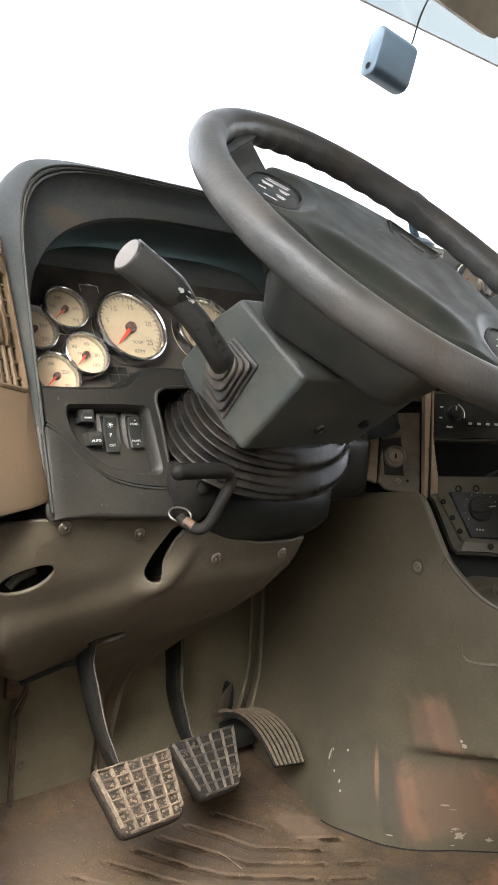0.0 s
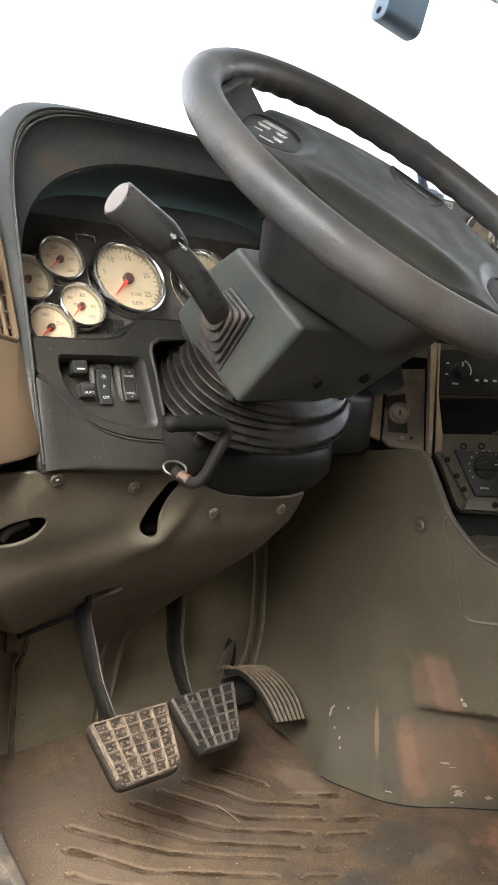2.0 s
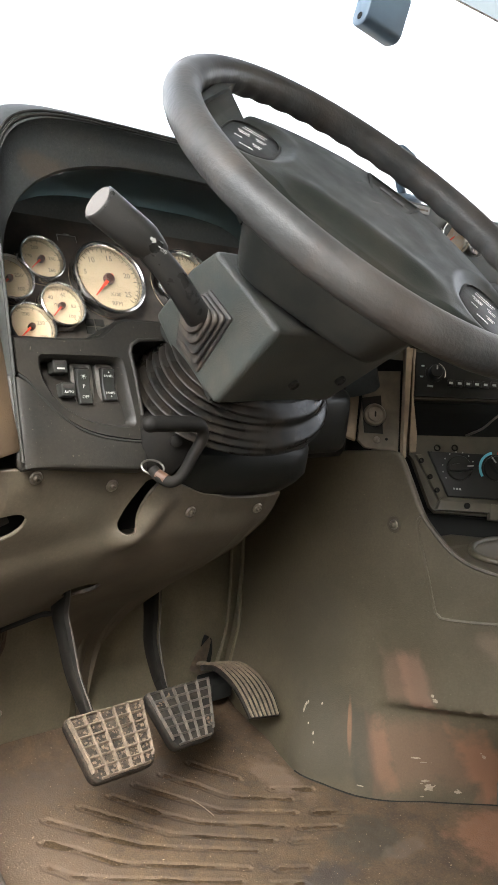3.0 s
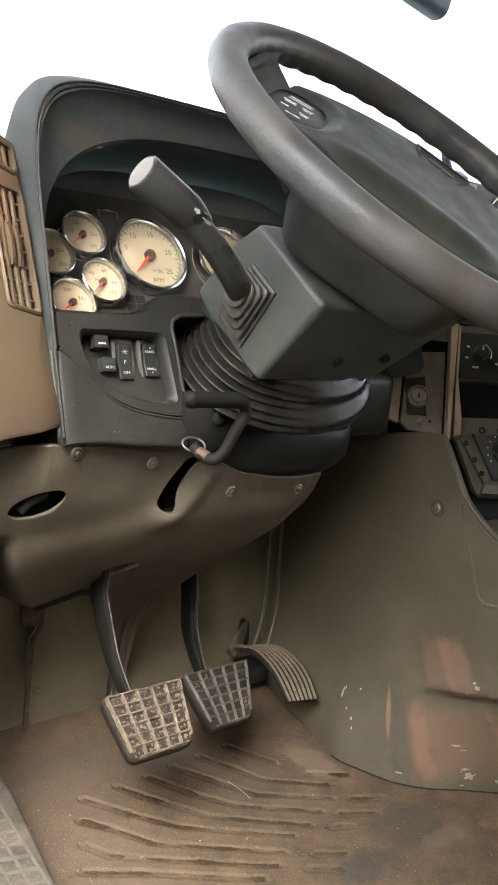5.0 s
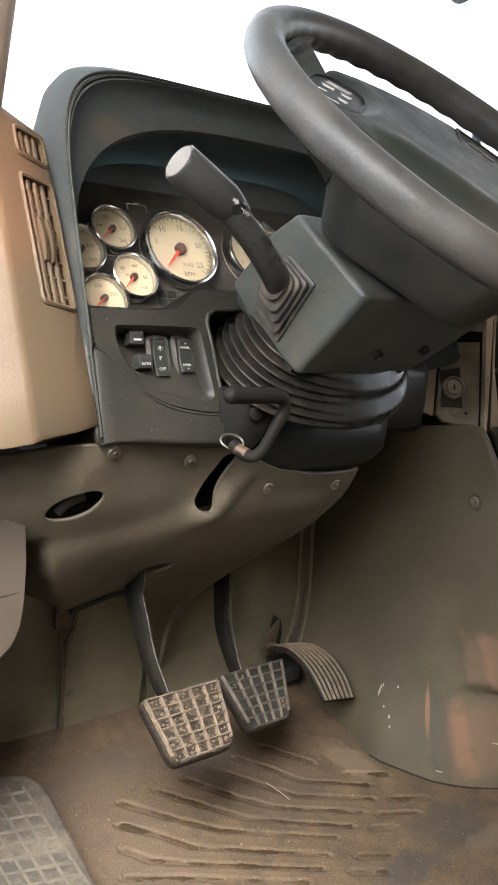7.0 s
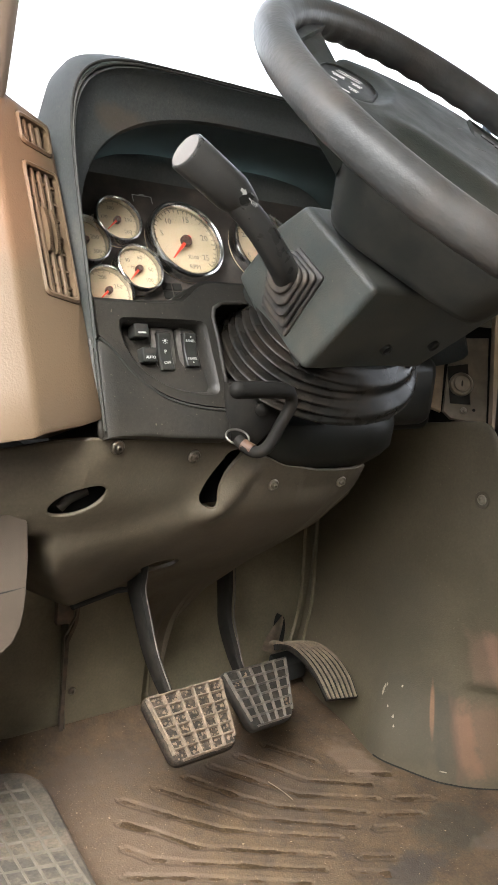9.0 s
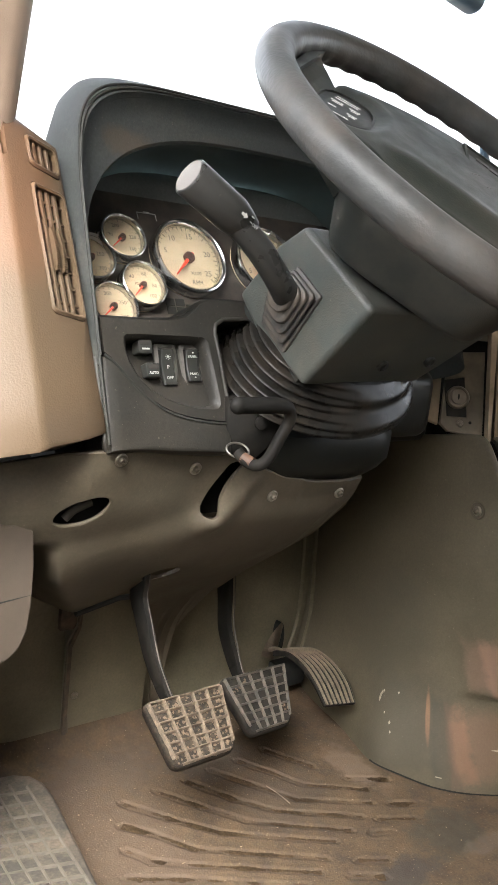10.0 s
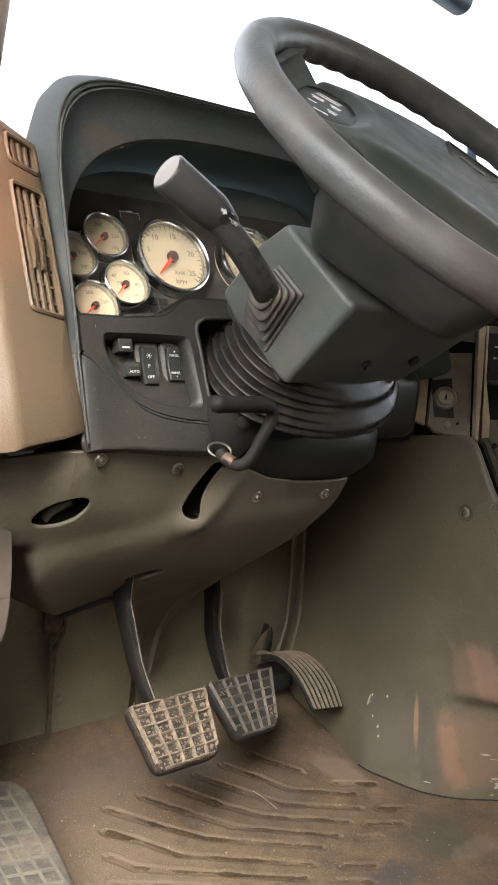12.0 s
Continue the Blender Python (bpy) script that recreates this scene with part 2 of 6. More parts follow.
# darker copy of the mat, for the painted shade in its grooves
groove_mat = surface("groove_rubber", (0.0464, 0.0304, 0.0182), 0.9, spec=0.2, salt=0.3, grain=420, bump=0.9, mottle=0.4, mottle_scale=40, dust=(0.082, 0.0550, 0.0280), dust_amount=0.95, dust_scale=26, edge=(0.32, 0.66))
foot_gray = surface("footrest_gray", (0.0295, 0.0263, 0.0205), 0.8, salt=0.25, grain=700, bump=0.4, mottle=0.25, mottle_scale=60, dust=DUST, dust_amount=0.15, dust_scale=25)
seat_gray = surface("seat_cloth", (0.0655, 0.0567, 0.0420), 0.8, grain=900, bump=0.6)
brown_frame = surface("stack_frame", (0.375, 0.285, 0.1875), 0.5, grain=900, bump=0.2, mottle=0.3, mottle_scale=22, dust=(0.105, 0.09, 0.075), dust_amount=0.6, dust_scale=16)
roof_tan = surface("headliner", (0.69, 0.63, 0.54), 0.9, grain=700, bump=0.3)
pillar_tan = surface("pillar_tan", (0.315, 0.2325, 0.1725), 0.6, grain=900, bump=0.25)
tag_blue = surface("tag_plastic", (0.0660, 0.1045, 0.1451), 0.45, grain=900, bump=0.1)
earth = surface("earth", (0.0926, 0.0761, 0.0585), 0.95, grain=40, bump=0.5, mottle=0.3, mottle_scale=0.6)
blue = surface("cold_blue", (0.18, 0.675, 0.85), 0.5, bump=0.0)
foot_rib = surface("footrest_rib", (0.0714, 0.0627, 0.0490), 0.75, grain=700, bump=0.4, mottle=0.3, mottle_scale=80)
grit_tan = surface("grit_tan", (0.2232, 0.1710, 0.1092), 0.9, bump=0.0, mottle=0.4, mottle_scale=300)
trim_rose = surface("trim_rose", (0.0525, 0.0416, 0.0317), 0.55, grain=1300, bump=0.25, mottle=0.15, mottle_scale=9, dust=DUST, dust_amount=0.05, dust_scale=8)
rust = surface("rust", (0.085, 0.060, 0.042), 0.9, grain=500, bump=0.7, mottle=0.6, mottle_scale=80, dust=(0.03, 0.027, 0.022), dust_amount=0.5, dust_scale=70)
ridge = surface("worn_ridge", (0.147, 0.114, 0.081), 0.75, grain=700, bump=0.3, mottle=0.35, mottle_scale=90)
flake = surface("scuffed_paint", (0.3375, 0.2925, 0.2363), 0.8, grain=500, bump=0.3, mottle=0.35, mottle_scale=120)


def glass_material(name, color, rough=0.0):
    mt = bpy.data.materials.new(name)
    mt.use_nodes = True
    bs = mt.node_tree.nodes["Principled BSDF"]
    bs.inputs["Base Color"].default_value = (*color, 1)
    bs.inputs["Roughness"].default_value = rough
    bs.inputs["Transmission Weight"].default_value = 1.0
    bs.inputs["IOR"].default_value = 1.45
    return mt


clear_glass = glass_material("windshield_glass", (0.97, 0.985, 0.98))
band_glass = glass_material("shade_band_glass", (0.14, 0.160, 0.158), 0.05)


def with_blots(mt, blots, wobble=14.0, amount=1.1):
    """Lays patches with ragged edges over a surface, stains and painted light or shade alike: (centre, size, strength,
    colour, then a lean in degrees and whether it is squarish).
    """
    nt = mt.node_tree
    bs = nt.nodes["Principled BSDF"]
    col = bs.inputs["Base Color"].links[0].from_socket
    tc = nt.nodes.new("ShaderNodeTexCoord")
    wob = nt.nodes.new("ShaderNodeTexNoise")
    wob.inputs["Scale"].default_value, wob.inputs["Detail"].default_value, wob.inputs["Roughness"].default_value = wobble, 9.0, 0.65
    nt.links.new(tc.outputs["Object"], wob.inputs["Vector"])
    for centre, size, strength, tint, *more in blots:
        lean, square = (more + [0.0, False])[:2]
        mp = nt.nodes.new("ShaderNodeMapping")
        mp.vector_type = "TEXTURE"
        mp.inputs["Location"].default_value = centre
        mp.inputs["Rotation"].default_value = (radians(lean), 0, 0)
        mp.inputs["Scale"].default_value = size
        nt.links.new(tc.outputs["Object"], mp.inputs[0])
        ln = nt.nodes.new("ShaderNodeVectorMath")
        ln.operation = "LENGTH"
        nt.links.new(mp.outputs[0], ln.inputs[0])
        far = ln.outputs["Value"]
        if square:
            ab = nt.nodes.new("ShaderNodeVectorMath")
            ab.operation = "ABSOLUTE"
            nt.links.new(mp.outputs[0], ab.inputs[0])
            sp = nt.nodes.new("ShaderNodeSeparateXYZ")
            nt.links.new(ab.outputs[0], sp.inputs[0])
            top = nt.nodes.new("ShaderNodeMath")
            top.operation = "MAXIMUM"
            nt.links.new(sp.outputs[1], top.inputs[0])
            nt.links.new(sp.outputs[2], top.inputs[1])
            far = top.outputs[0]
        add = nt.nodes.new("ShaderNodeMath")
        add.operation = "MULTIPLY_ADD"
        add.inputs[1].default_value = amount
        nt.links.new(wob.outputs[0], add.inputs[0])
        nt.links.new(far, add.inputs[2])
        mr = nt.nodes.new("ShaderNodeMapRange")
        mr.inputs[1].default_value, mr.inputs[2].default_value, mr.inputs[3].default_value, mr.inputs[4].default_value = 0.85 + amount / 2, 0.5 + amount / 2, 0.0, strength
        nt.links.new(add.outputs[0], mr.inputs[0])
        x = nt.nodes.new("ShaderNodeMix")
        x.data_type = "RGBA"
        nt.links.new(mr.outputs[0], x.inputs[0])
        nt.links.new(col, x.inputs[6])
        x.inputs[7].default_value = (*tint, 1)
        col = x.outputs[2]
    nt.links.new(col, bs.inputs["Base Color"])
    return mt


# squarish orange patches are painted reflections; the narrow streak is wear
cover_gray = with_blots(
    surface("engine_cover_gray", (0.0822, 0.0709, 0.0462), 0.48, grain=520, bump=0.4, specks=0.18, speck_scale=300, salt=0.08, mottle=0.16, mottle_scale=6, dust=DUST, dust_amount=0.05, dust_scale=6),
    (
        ((0.2, -0.072, 0.062), (0.3, 0.016, 0.070), 0.55, (0.250, 0.130, 0.082), -15, True),
        ((0.2, -0.112, 0.072), (0.3, 0.052, 0.072), 0.34, (0.2475, 0.138, 0.093), -14, True),
        ((0.2, -0.078, 0.180), (0.3, 0.026, 0.046), 0.32, (0.2325, 0.135, 0.096), -20, True),
        ((0.2, -0.104, 0.180), (0.3, 0.024, 0.060), 0.52, (0.2325, 0.135, 0.096), -24, True),
        ((0.2, -0.028, 0.090), (0.3, 0.0048, 0.046), 0.85, (0.3225, 0.168, 0.093), -17, False),
        ((0.2, -0.172, 0.060), (0.3, 0.030, 0.090), 0.70, (0.285, 0.144, 0.087), -12, True),
        ((0.2, -0.210, 0.255), (0.3, 0.060, 0.028), 0.35, (0.225, 0.156, 0.114), 10, False),
        # darker gray patches towards the front and between the orange ones
        ((0.2, 0.010, 0.060), (0.3, 0.080, 0.085), 0.45, (0.045, 0.042, 0.033), -16, True),
        ((0.2, -0.055, 0.060), (0.3, 0.018, 0.085), 0.50, (0.051, 0.048, 0.039), -16, True),
        ((0.2, 0.060, 0.180), (0.3, 0.090, 0.130), 0.35, (0.06, 0.0555, 0.042), 0, False),
    ), wobble=34.0, amount=0.9)
with_blots(tan, (((-0.395, 0.06, 0.70), (0.06, 0.10, 0.14), 0.7, (0.126, 0.066, 0.036)),), wobble=9.0, amount=0.9)
with_blots(hood_plastic, (((-0.265, 0.075, 0.745), (0.045, 0.06, 0.022), 0.55, (0.1575, 0.117, 0.078)), ((-0.15, 0.075, 0.765), (0.06, 0.06, 0.014), 0.3, (0.1425, 0.1125, 0.0825))), wobble=30.0, amount=1.2)
# dirt patches on the mat, and shade painted over its left part
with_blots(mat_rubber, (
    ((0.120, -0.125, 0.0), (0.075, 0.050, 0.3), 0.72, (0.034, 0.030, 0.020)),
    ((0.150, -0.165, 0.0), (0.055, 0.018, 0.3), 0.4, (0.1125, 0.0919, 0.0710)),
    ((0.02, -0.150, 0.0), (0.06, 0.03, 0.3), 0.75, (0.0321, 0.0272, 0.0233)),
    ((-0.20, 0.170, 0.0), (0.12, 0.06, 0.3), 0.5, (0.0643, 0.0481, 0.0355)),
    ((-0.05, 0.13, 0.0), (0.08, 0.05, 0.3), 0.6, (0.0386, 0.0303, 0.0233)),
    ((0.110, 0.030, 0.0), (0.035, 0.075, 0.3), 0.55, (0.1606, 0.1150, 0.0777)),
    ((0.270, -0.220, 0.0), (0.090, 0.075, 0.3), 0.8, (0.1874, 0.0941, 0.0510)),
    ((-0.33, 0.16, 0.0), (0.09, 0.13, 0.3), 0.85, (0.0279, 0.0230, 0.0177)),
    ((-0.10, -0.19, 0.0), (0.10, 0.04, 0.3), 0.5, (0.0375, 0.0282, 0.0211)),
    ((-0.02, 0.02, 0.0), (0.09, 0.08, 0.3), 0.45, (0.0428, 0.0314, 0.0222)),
    # broad dark patch paints dimmer light into the left of the mat
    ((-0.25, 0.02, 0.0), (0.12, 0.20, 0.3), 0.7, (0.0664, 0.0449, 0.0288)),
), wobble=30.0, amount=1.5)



# ---- the cab's shell ----
def setting(name, bm, material, label, category, smooth=40):
    return tagged(part(name, bm, material, None, "", smooth), label, category, kind="structure")


def sheet_ground():
    bm = bmesh.new()
    bmesh.ops.create_grid(bm, x_segments=40, y_segments=40, size=600)
    for v in bm.verts:
        v.co.z = -1.15 + 0.04 * noise.noise(v.co * 0.05)
    return setting("ground", bm, earth, "dry brown earth yard around the truck", "ground")


sheet_ground()
setting("floor", block((-0.5, -1.3, -0.05), (1.6, 0.30, -0.0075), 0.004), fire_gray, "gray painted steel floor of the truck cab", "floor")


def firewall():
    """The front wall of the footwell, with its pressed vertical beads."""
    bm = bmesh.new()
    xs = [-0.5 + 2.1 * i / 140 for i in range(141)]
    zs = [-0.01 + 0.62 * k / 60 for k in range(61)]
    rows = []
    for z in zs:
        row = []
        for x in xs:
            y = 0.250 + 0.02 * max(0.0, z - 0.05)
            y += 0.022 * max(0.0, min(1.0, (x + 0.11) / 0.03)) * max(0.0, min(1.0, (0.115 - x) / 0.05)) * max(0.0, min(1.0, (z - 0.02) / 0.06))
            foot = max(0.0, 0.045 - z) / 0.045
            y -= 0.018 * foot * foot
            for bx, w in ((-0.125, 0.022), (-0.03, 0.03)):
                y -= 0.006 * math.exp(-((x - bx - 0.12 * (z - 0.1)) / w) ** 2)
            row.append((x, y, z))
        rows.append(row)
    back = [[(x, y + 0.03, z) for x, y, z in r] for r in rows]
    quads(bm, [r + b[::-1] for r, b in zip(rows, back)])
    return setting("wall_front", bm, fire_gray, "dusty gray moulded firewall behind the pedals", "wall")


firewall()


def firewall_pad():
    """Moulded insulation on the clutch side, its inner edge swept down beside the brake arm."""
    edge = curve_pts([(-0.010, 0.30, 0), (-0.035, 0.237, 0), (-0.062, 0.200, 0), (-0.085, 0.165, 0), (-0.096, 0.130, 0), (-0.100, 0.030, 0)], 5)
    poly = [(-0.216, 0.030), (-0.216, 0.30)] + [(p.x, p.y) for p in edge]
    bm = bmesh.new()
    cx, cz = -0.15, 0.16
    quads(bm, [[(x + (cx - x) * d, y, z + (cz - z) * d) for x, z in poly] for y, d in ((0.262, 0.0), (0.241, 0.0), (0.2375, 0.012), (0.2365, 0.04))])
    return setting("wall_pad", bm, fire_gray, "gray moulded insulation pad on the firewall", "wall")


firewall_pad()
setting("wall_left_front", block((-0.47, -0.02, -0.02), (-0.44, 0.30, 0.46), 0.006), fire_gray, "gray side wall ahead of the door opening", "wall")
setting("wall_left_rear", block((-0.62, -1.35, -0.05), (-0.58, -0.80, 1.45), 0.01), roof_tan, "beige trimmed pillar behind the door opening", "wall")
setting("wall_left_top", block((-0.62, -0.797, 1.16), (-0.58, 0.13, 1.449), 0.01), roof_tan, "beige trimmed header over the door opening", "wall")
setting("wall_back", block((-0.62, -1.40, -0.05), (1.62, -1.352, 1.45), 0.01), roof_tan, "beige padded rear wall of the cab", "wall")
setting("wall_right", block((1.6, -1.35, -0.05), (1.64, 0.45, 0.54), 0.01), roof_tan, "beige passenger side wall below the window", "wall")
setting("ceiling", block((-0.62, -1.40, 1.452), (1.64, 0.14, 1.50), 0.012), roof_tan, "beige padded headliner of the cab", "ceiling")

# two unseen walls, added to cut the low light through the door opening
setting("light_block_side", block((-1.62, -2.0, -1.2), (-1.50, 1.2, 0.96), 0.01), earth, "unseen added wall that blocks low light from the side", "wall")
setting("light_block_rear", block((-1.50, -1.52, -1.2), (-0.63, -1.42, 1.90), 0.01), earth, "unseen added wall that blocks light from behind", "wall")



def ws_y(z):
    return 0.36 - 0.59 * (z - 1.1)


band_line = surface("band_line", (0.675, 0.63, 0.63), 0.6, bump=0.0)


def windshield():
    root = thing("window_1", (0.5, ws_y(0.80), 0.80), "clear raked windshield with a blue-green shade band", "window", kind="structure")
    bm = bmesh.new()
    quads(bm, [[(x, ws_y(z) + d, z) for x, d in ((-0.36, 0), (1.5, 0), (1.5, 0.006), (-0.36, 0.006))] for z in (0.80, 1.180)])
    a = part("pane", bm, clear_glass, root, smooth=0)
    bm = bmesh.new()
    quads(bm, [[(x, ws_y(z) + d, z) for x, d in ((-0.36, 0), (1.5, 0), (1.5, 0.006), (-0.36, 0.006))] for z in (1.1805, 1.44)])
    b = part("shade_band", bm, band_glass, root, "blue-green tinted band", smooth=0)
    bm = bmesh.new()
    quads(bm, [[(x, ws_y(z) + d, z) for x, d in ((-0.36, -0.002), (1.5, -0.002), (1.5, -0.0005), (-0.36, -0.0005))] for z in (1.1770, 1.1795)])
    part("band_edge", bm, band_line, root, "pale edge line of the band", smooth=0)
    for ob in (a, b):
        ob.visible_shadow = False


windshield()


def pillar():
    bm = bmesh.new()
    rings = []
    for k in range(13):
        z = 0.70 + 0.78 * k / 12
        cx, cy = -0.428 + 0.05 * (z - 0.7), 0.13 - 0.16 * (z - 0.7)
        rings.append([(cx + px, cy + py, z) for px, py in round_rect(0.10, 0.085, 0.022)])
    quads(bm, rings)
    setting("pillar_left", bm, pillar_tan, "brown vinyl covered windshield pillar", "pillar")


pillar()


# ---- floor mat ----
def floor_mat():
    """A moulded rubber mat: shallow worn grooves, with dark ribbons that paint in their shade."""
    root = thing("floor_mat", (-0.05, -0.1, -0.0075), "dusty brown rubber floor mat with chevron grooves", "floor mat")
    lines = [
        [(0.027, 0.118), (0.062, 0.057)],
        [(-0.021, 0.115), (0.006, 0.069), (0.024, 0.032), (0.094, -0.016)],
        [(-0.065, 0.113), (-0.023, 0.045), (-0.002, 0.012), (0.078, -0.039)],
        [(-0.106, 0.109), (-0.072, 0.051), (-0.041, 0.010), (0.047, -0.052)],
        [(-0.149, 0.109), (-0.115, 0.055), (-0.083, 0.010), (0.017, -0.064)],
        [(-0.197, 0.108), (-0.162, 0.057), (-0.123, 0.008), (-0.013, -0.069)],
        [(-0.218, 0.073), (-0.193, 0.044), (-0.167, 0.001), (-0.042, -0.086)],
        [(-0.234, 0.034), (-0.216, 0.006), (-0.187, -0.016), (-0.063, -0.100)],
        [(-0.253, -0.003), (-0.199, -0.035), (-0.090, -0.108)],
        [(-0.262, -0.045), (-0.220, -0.078), (-0.110, -0.150)],
    ]
    for a, b in (((0.086, 0.016), (0.134, -0.012)), ((0.099, -0.051), (0.141, -0.072)), ((0.064, -0.067), (0.106, -0.087)), ((0.038, -0.080), (0.060, -0.090)), ((-0.012, -0.107), (0.020, -0.124)), ((-0.036, -0.121), (-0.004, -0.141))):
        lines.append([a, b])
    xs = np.concatenate([np.linspace(-0.438, -0.29, 16), np.linspace(-0.288, 0.16, 300), np.linspace(0.165, 0.9, 30)])
    ys = np.concatenate([np.linspace(-0.62, -0.21, 24), np.linspace(-0.208, 0.135, 230), np.linspace(0.138, 0.238, 40)])
    gx, gy = np.meshgrid(xs, ys)
    near = np.full(gx.shape, 1.0)
    fill = np.zeros(gx.shape)
    for line in lines:
        for seg, ((ax, ay), (bx, by)) in enumerate(zip(line, line[1:])):
            dx, dy = bx - ax, by - ay
            k = np.clip(((gx - ax) * dx + (gy - ay) * dy) / (dx * dx + dy * dy), 0, 1)
            # positive on the near side of the groove
            side = (gx - ax) * dy - (gy - ay) * dx
            d = np.hypot(gx - ax - k * dx, gy - ay - k * dy)
            d = np.where(side > 0, d * 0.72, d * 1.15)
            fill = np.where(d < near, seg, fill)
            near = np.minimum(near, d)
    rise = np.interp(ys, (0.16, 0.20, 0.217, 0.228, 0.234, 0.238), (0.0, 0.003, 0.008, 0.015, 0.024, 0.034))
    height = np.zeros(gx.shape)
    for j in range(len(ys)):
        for i in range(len(xs)):
            p = Vector((gx[j, i], gy[j, i], 0.0))
            h = 0.0009 * noise.fractal(p * 9, 1.0, 2.0, 3) + 0.00010 * noise.fractal(p * 120, 1.0, 2.0, 3)
            half = 0.0072 - 0.0008 * fill[j, i] + 0.0012 * noise.noise(p * 70)
            w = min(1.0, max(0.0, (half - near[j, i]) / 0.0036))
            worn = 0.5 + 0.5 * noise.noise(p * 22 + Vector((3, 1, 0)))
            h -= (0.0012 + 0.0010 * worn) * w * w * (3 - 2 * w)
            x = gx[j, i]
            height[j, i] = h + rise[j] + (0.05 * ((-0.28 - x) / 0.16) ** 1.5 if x < -0.28 else 0.0)
    nx, ny = len(xs), len(ys)
    top = [(float(gx[j, i]), float(gy[j, i]), float(height[j, i])) for j in range(ny) for i in range(nx)]
    low = [(float(xs[i]), float(ys[j]), -0.0073) for j, i in ((0, 0), (0, nx - 1), (ny - 1, nx - 1), (ny - 1, 0))]
    faces = [(j * nx + i, j * nx + i + 1, (j + 1) * nx + i + 1, (j + 1) * nx + i) for j in range(ny - 1) for i in range(nx - 1)]
    b = nx * ny
    faces += [(b + 3, b + 2, b + 1, b), tuple([b] + [b + 1] + list(range(nx - 1, -1, -1))), tuple([b + 2, b + 3] + [(ny - 1) * nx + i for i in range(nx)]), tuple([b + 1, b + 2] + [j * nx + nx - 1 for j in range(ny - 1, -1, -1)]), tuple([b + 3, b] + [j * nx for j in range(ny)])]
    me = bpy.data.meshes.new("mat_sheet")
    me.from_pydata(top + low, [], faces)
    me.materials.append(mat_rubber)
    me.shade_smooth()
    me.set_sharp_from_angle(angle=radians(60))
    sheet = new("mat_sheet", me)
    sheet.parent = root
    sheet.matrix_parent_inverse = home(root).inverted()
    # a darker ribbon along each groove carries its shade as colour
    for line in lines:
        row = []
        for (ax, ay), (bx, by) in zip(line, line[1:]):
            d = Vector((bx - ax, by - ay, 0)).normalized()
            side = Vector((-d.y, d.x, 0))
            n = max(2, int(math.hypot(bx - ax, by - ay) / 0.003))
            for k in range(n + 1):
                p = Vector((ax + (bx - ax) * k / n, ay + (by - ay) * k / n, 0))
                z = -0.0014 + 0.0009 * noise.fractal(p * 9, 1.0, 2.0, 3) + 0.0011 * noise.fractal(p * 40 + Vector((5, 0, 0)), 1.0, 2.0, 3)
                row.append([p + side * w + Vector((0, 0, z - 0.0005 * (w != 0))) for w in (-0.0064, -0.003, 0.0, 0.004, 0.0088)])
        bm = bmesh.new()
        quads(bm, row, closed=False)
        bmesh.ops.solidify(bm, geom=bm.faces[:], thickness=0.0006)
        part("groove_shade", bm, groove_mat, root, "dark ribbon that paints the shade in a groove", smooth=70)
    return root


floor_mat()



# ---- dashboard ----
RAKE = radians(22)
DASH = basis((0, -0.022, 0.49), (0, -math.cos(RAKE), math.sin(RAKE)))
dashboard = thing("dashboard", (0.0, 0.1, 0.47), "charcoal plastic truck dashboard with a hooded gauge bay", "dashboard")


def arch(cx, half, low, high, power, n=72, lo_t=0.0):
    out = []
    for k in range(n + 1):
        a = math.pi * (1 - k / n)
        c, s = math.cos(a), math.sin(a)
        out.append((cx + half * math.copysign(abs(c) ** (2 / power), c), low + (high - low) * abs(s) ** (2 / power)))
    return out


def hood():
    outer = arch(-0.078, 0.2500, 0.060, 0.3365, 8.5)
    inner = arch(-0.085, 0.231, 0.135, 0.3035, 3.0)
    low = min(p[1] for p in outer)

    def blend(f, off, squeeze=0.0, lift=0.0):
        row = []
        for (ax, ay), (bx, by) in zip(outer, inner):
            x, y = ax + (bx - ax) * f, ay + (by - ay) * f
            x += squeeze * (-0.078 - x)
            y -= squeeze * max(0, y - low)
            y += lift * max(0, (y - low) / 0.27)
            row.append(DASH @ Vector((x, y, off)))
        return row

    def back(f, y, drop):
        return [Vector((p.x, y + 0.25 * (p.z - 0.7), p.z - drop * max(0, (p.z - 0.6) / 0.15))) for p in blend(f, 0)]

    def thicken(name, rows, material, label=""):
        bm = bmesh.new()
        quads(bm, rows, closed=False)
        bmesh.ops.solidify(bm, geom=bm.faces[:], thickness=0.003)
        return part(name, bm, material, dashboard, label)

    thicken("hood", [blend(0.07, -0.12, 0.03, 0.010), blend(0.0, -0.055, 0.0, 0.024), blend(-0.02, -0.034, 0.0, 0.021), blend(-0.022, -0.022, 0.0, 0.0145), blend(-0.012, -0.009, 0.0, 0.006), blend(0.035, -0.0005), blend(0.09, 0.0015), blend(0.12, 0.0005),
                     blend(0.135, -0.003), blend(0.15, 0.0005), blend(0.19, 0.001), blend(0.21, -0.002), blend(0.25, -0.004)], hood_plastic, "charcoal hood over the gauges with a stitched rim line")
    thicken("hood_face", [blend(0.25, -0.0045), blend(0.4, -0.013), blend(0.6, -0.017), blend(0.85, -0.02), blend(0.97, -0.022), blend(1.0, -0.026)], hood_plastic, "dusty inner face of the hood")
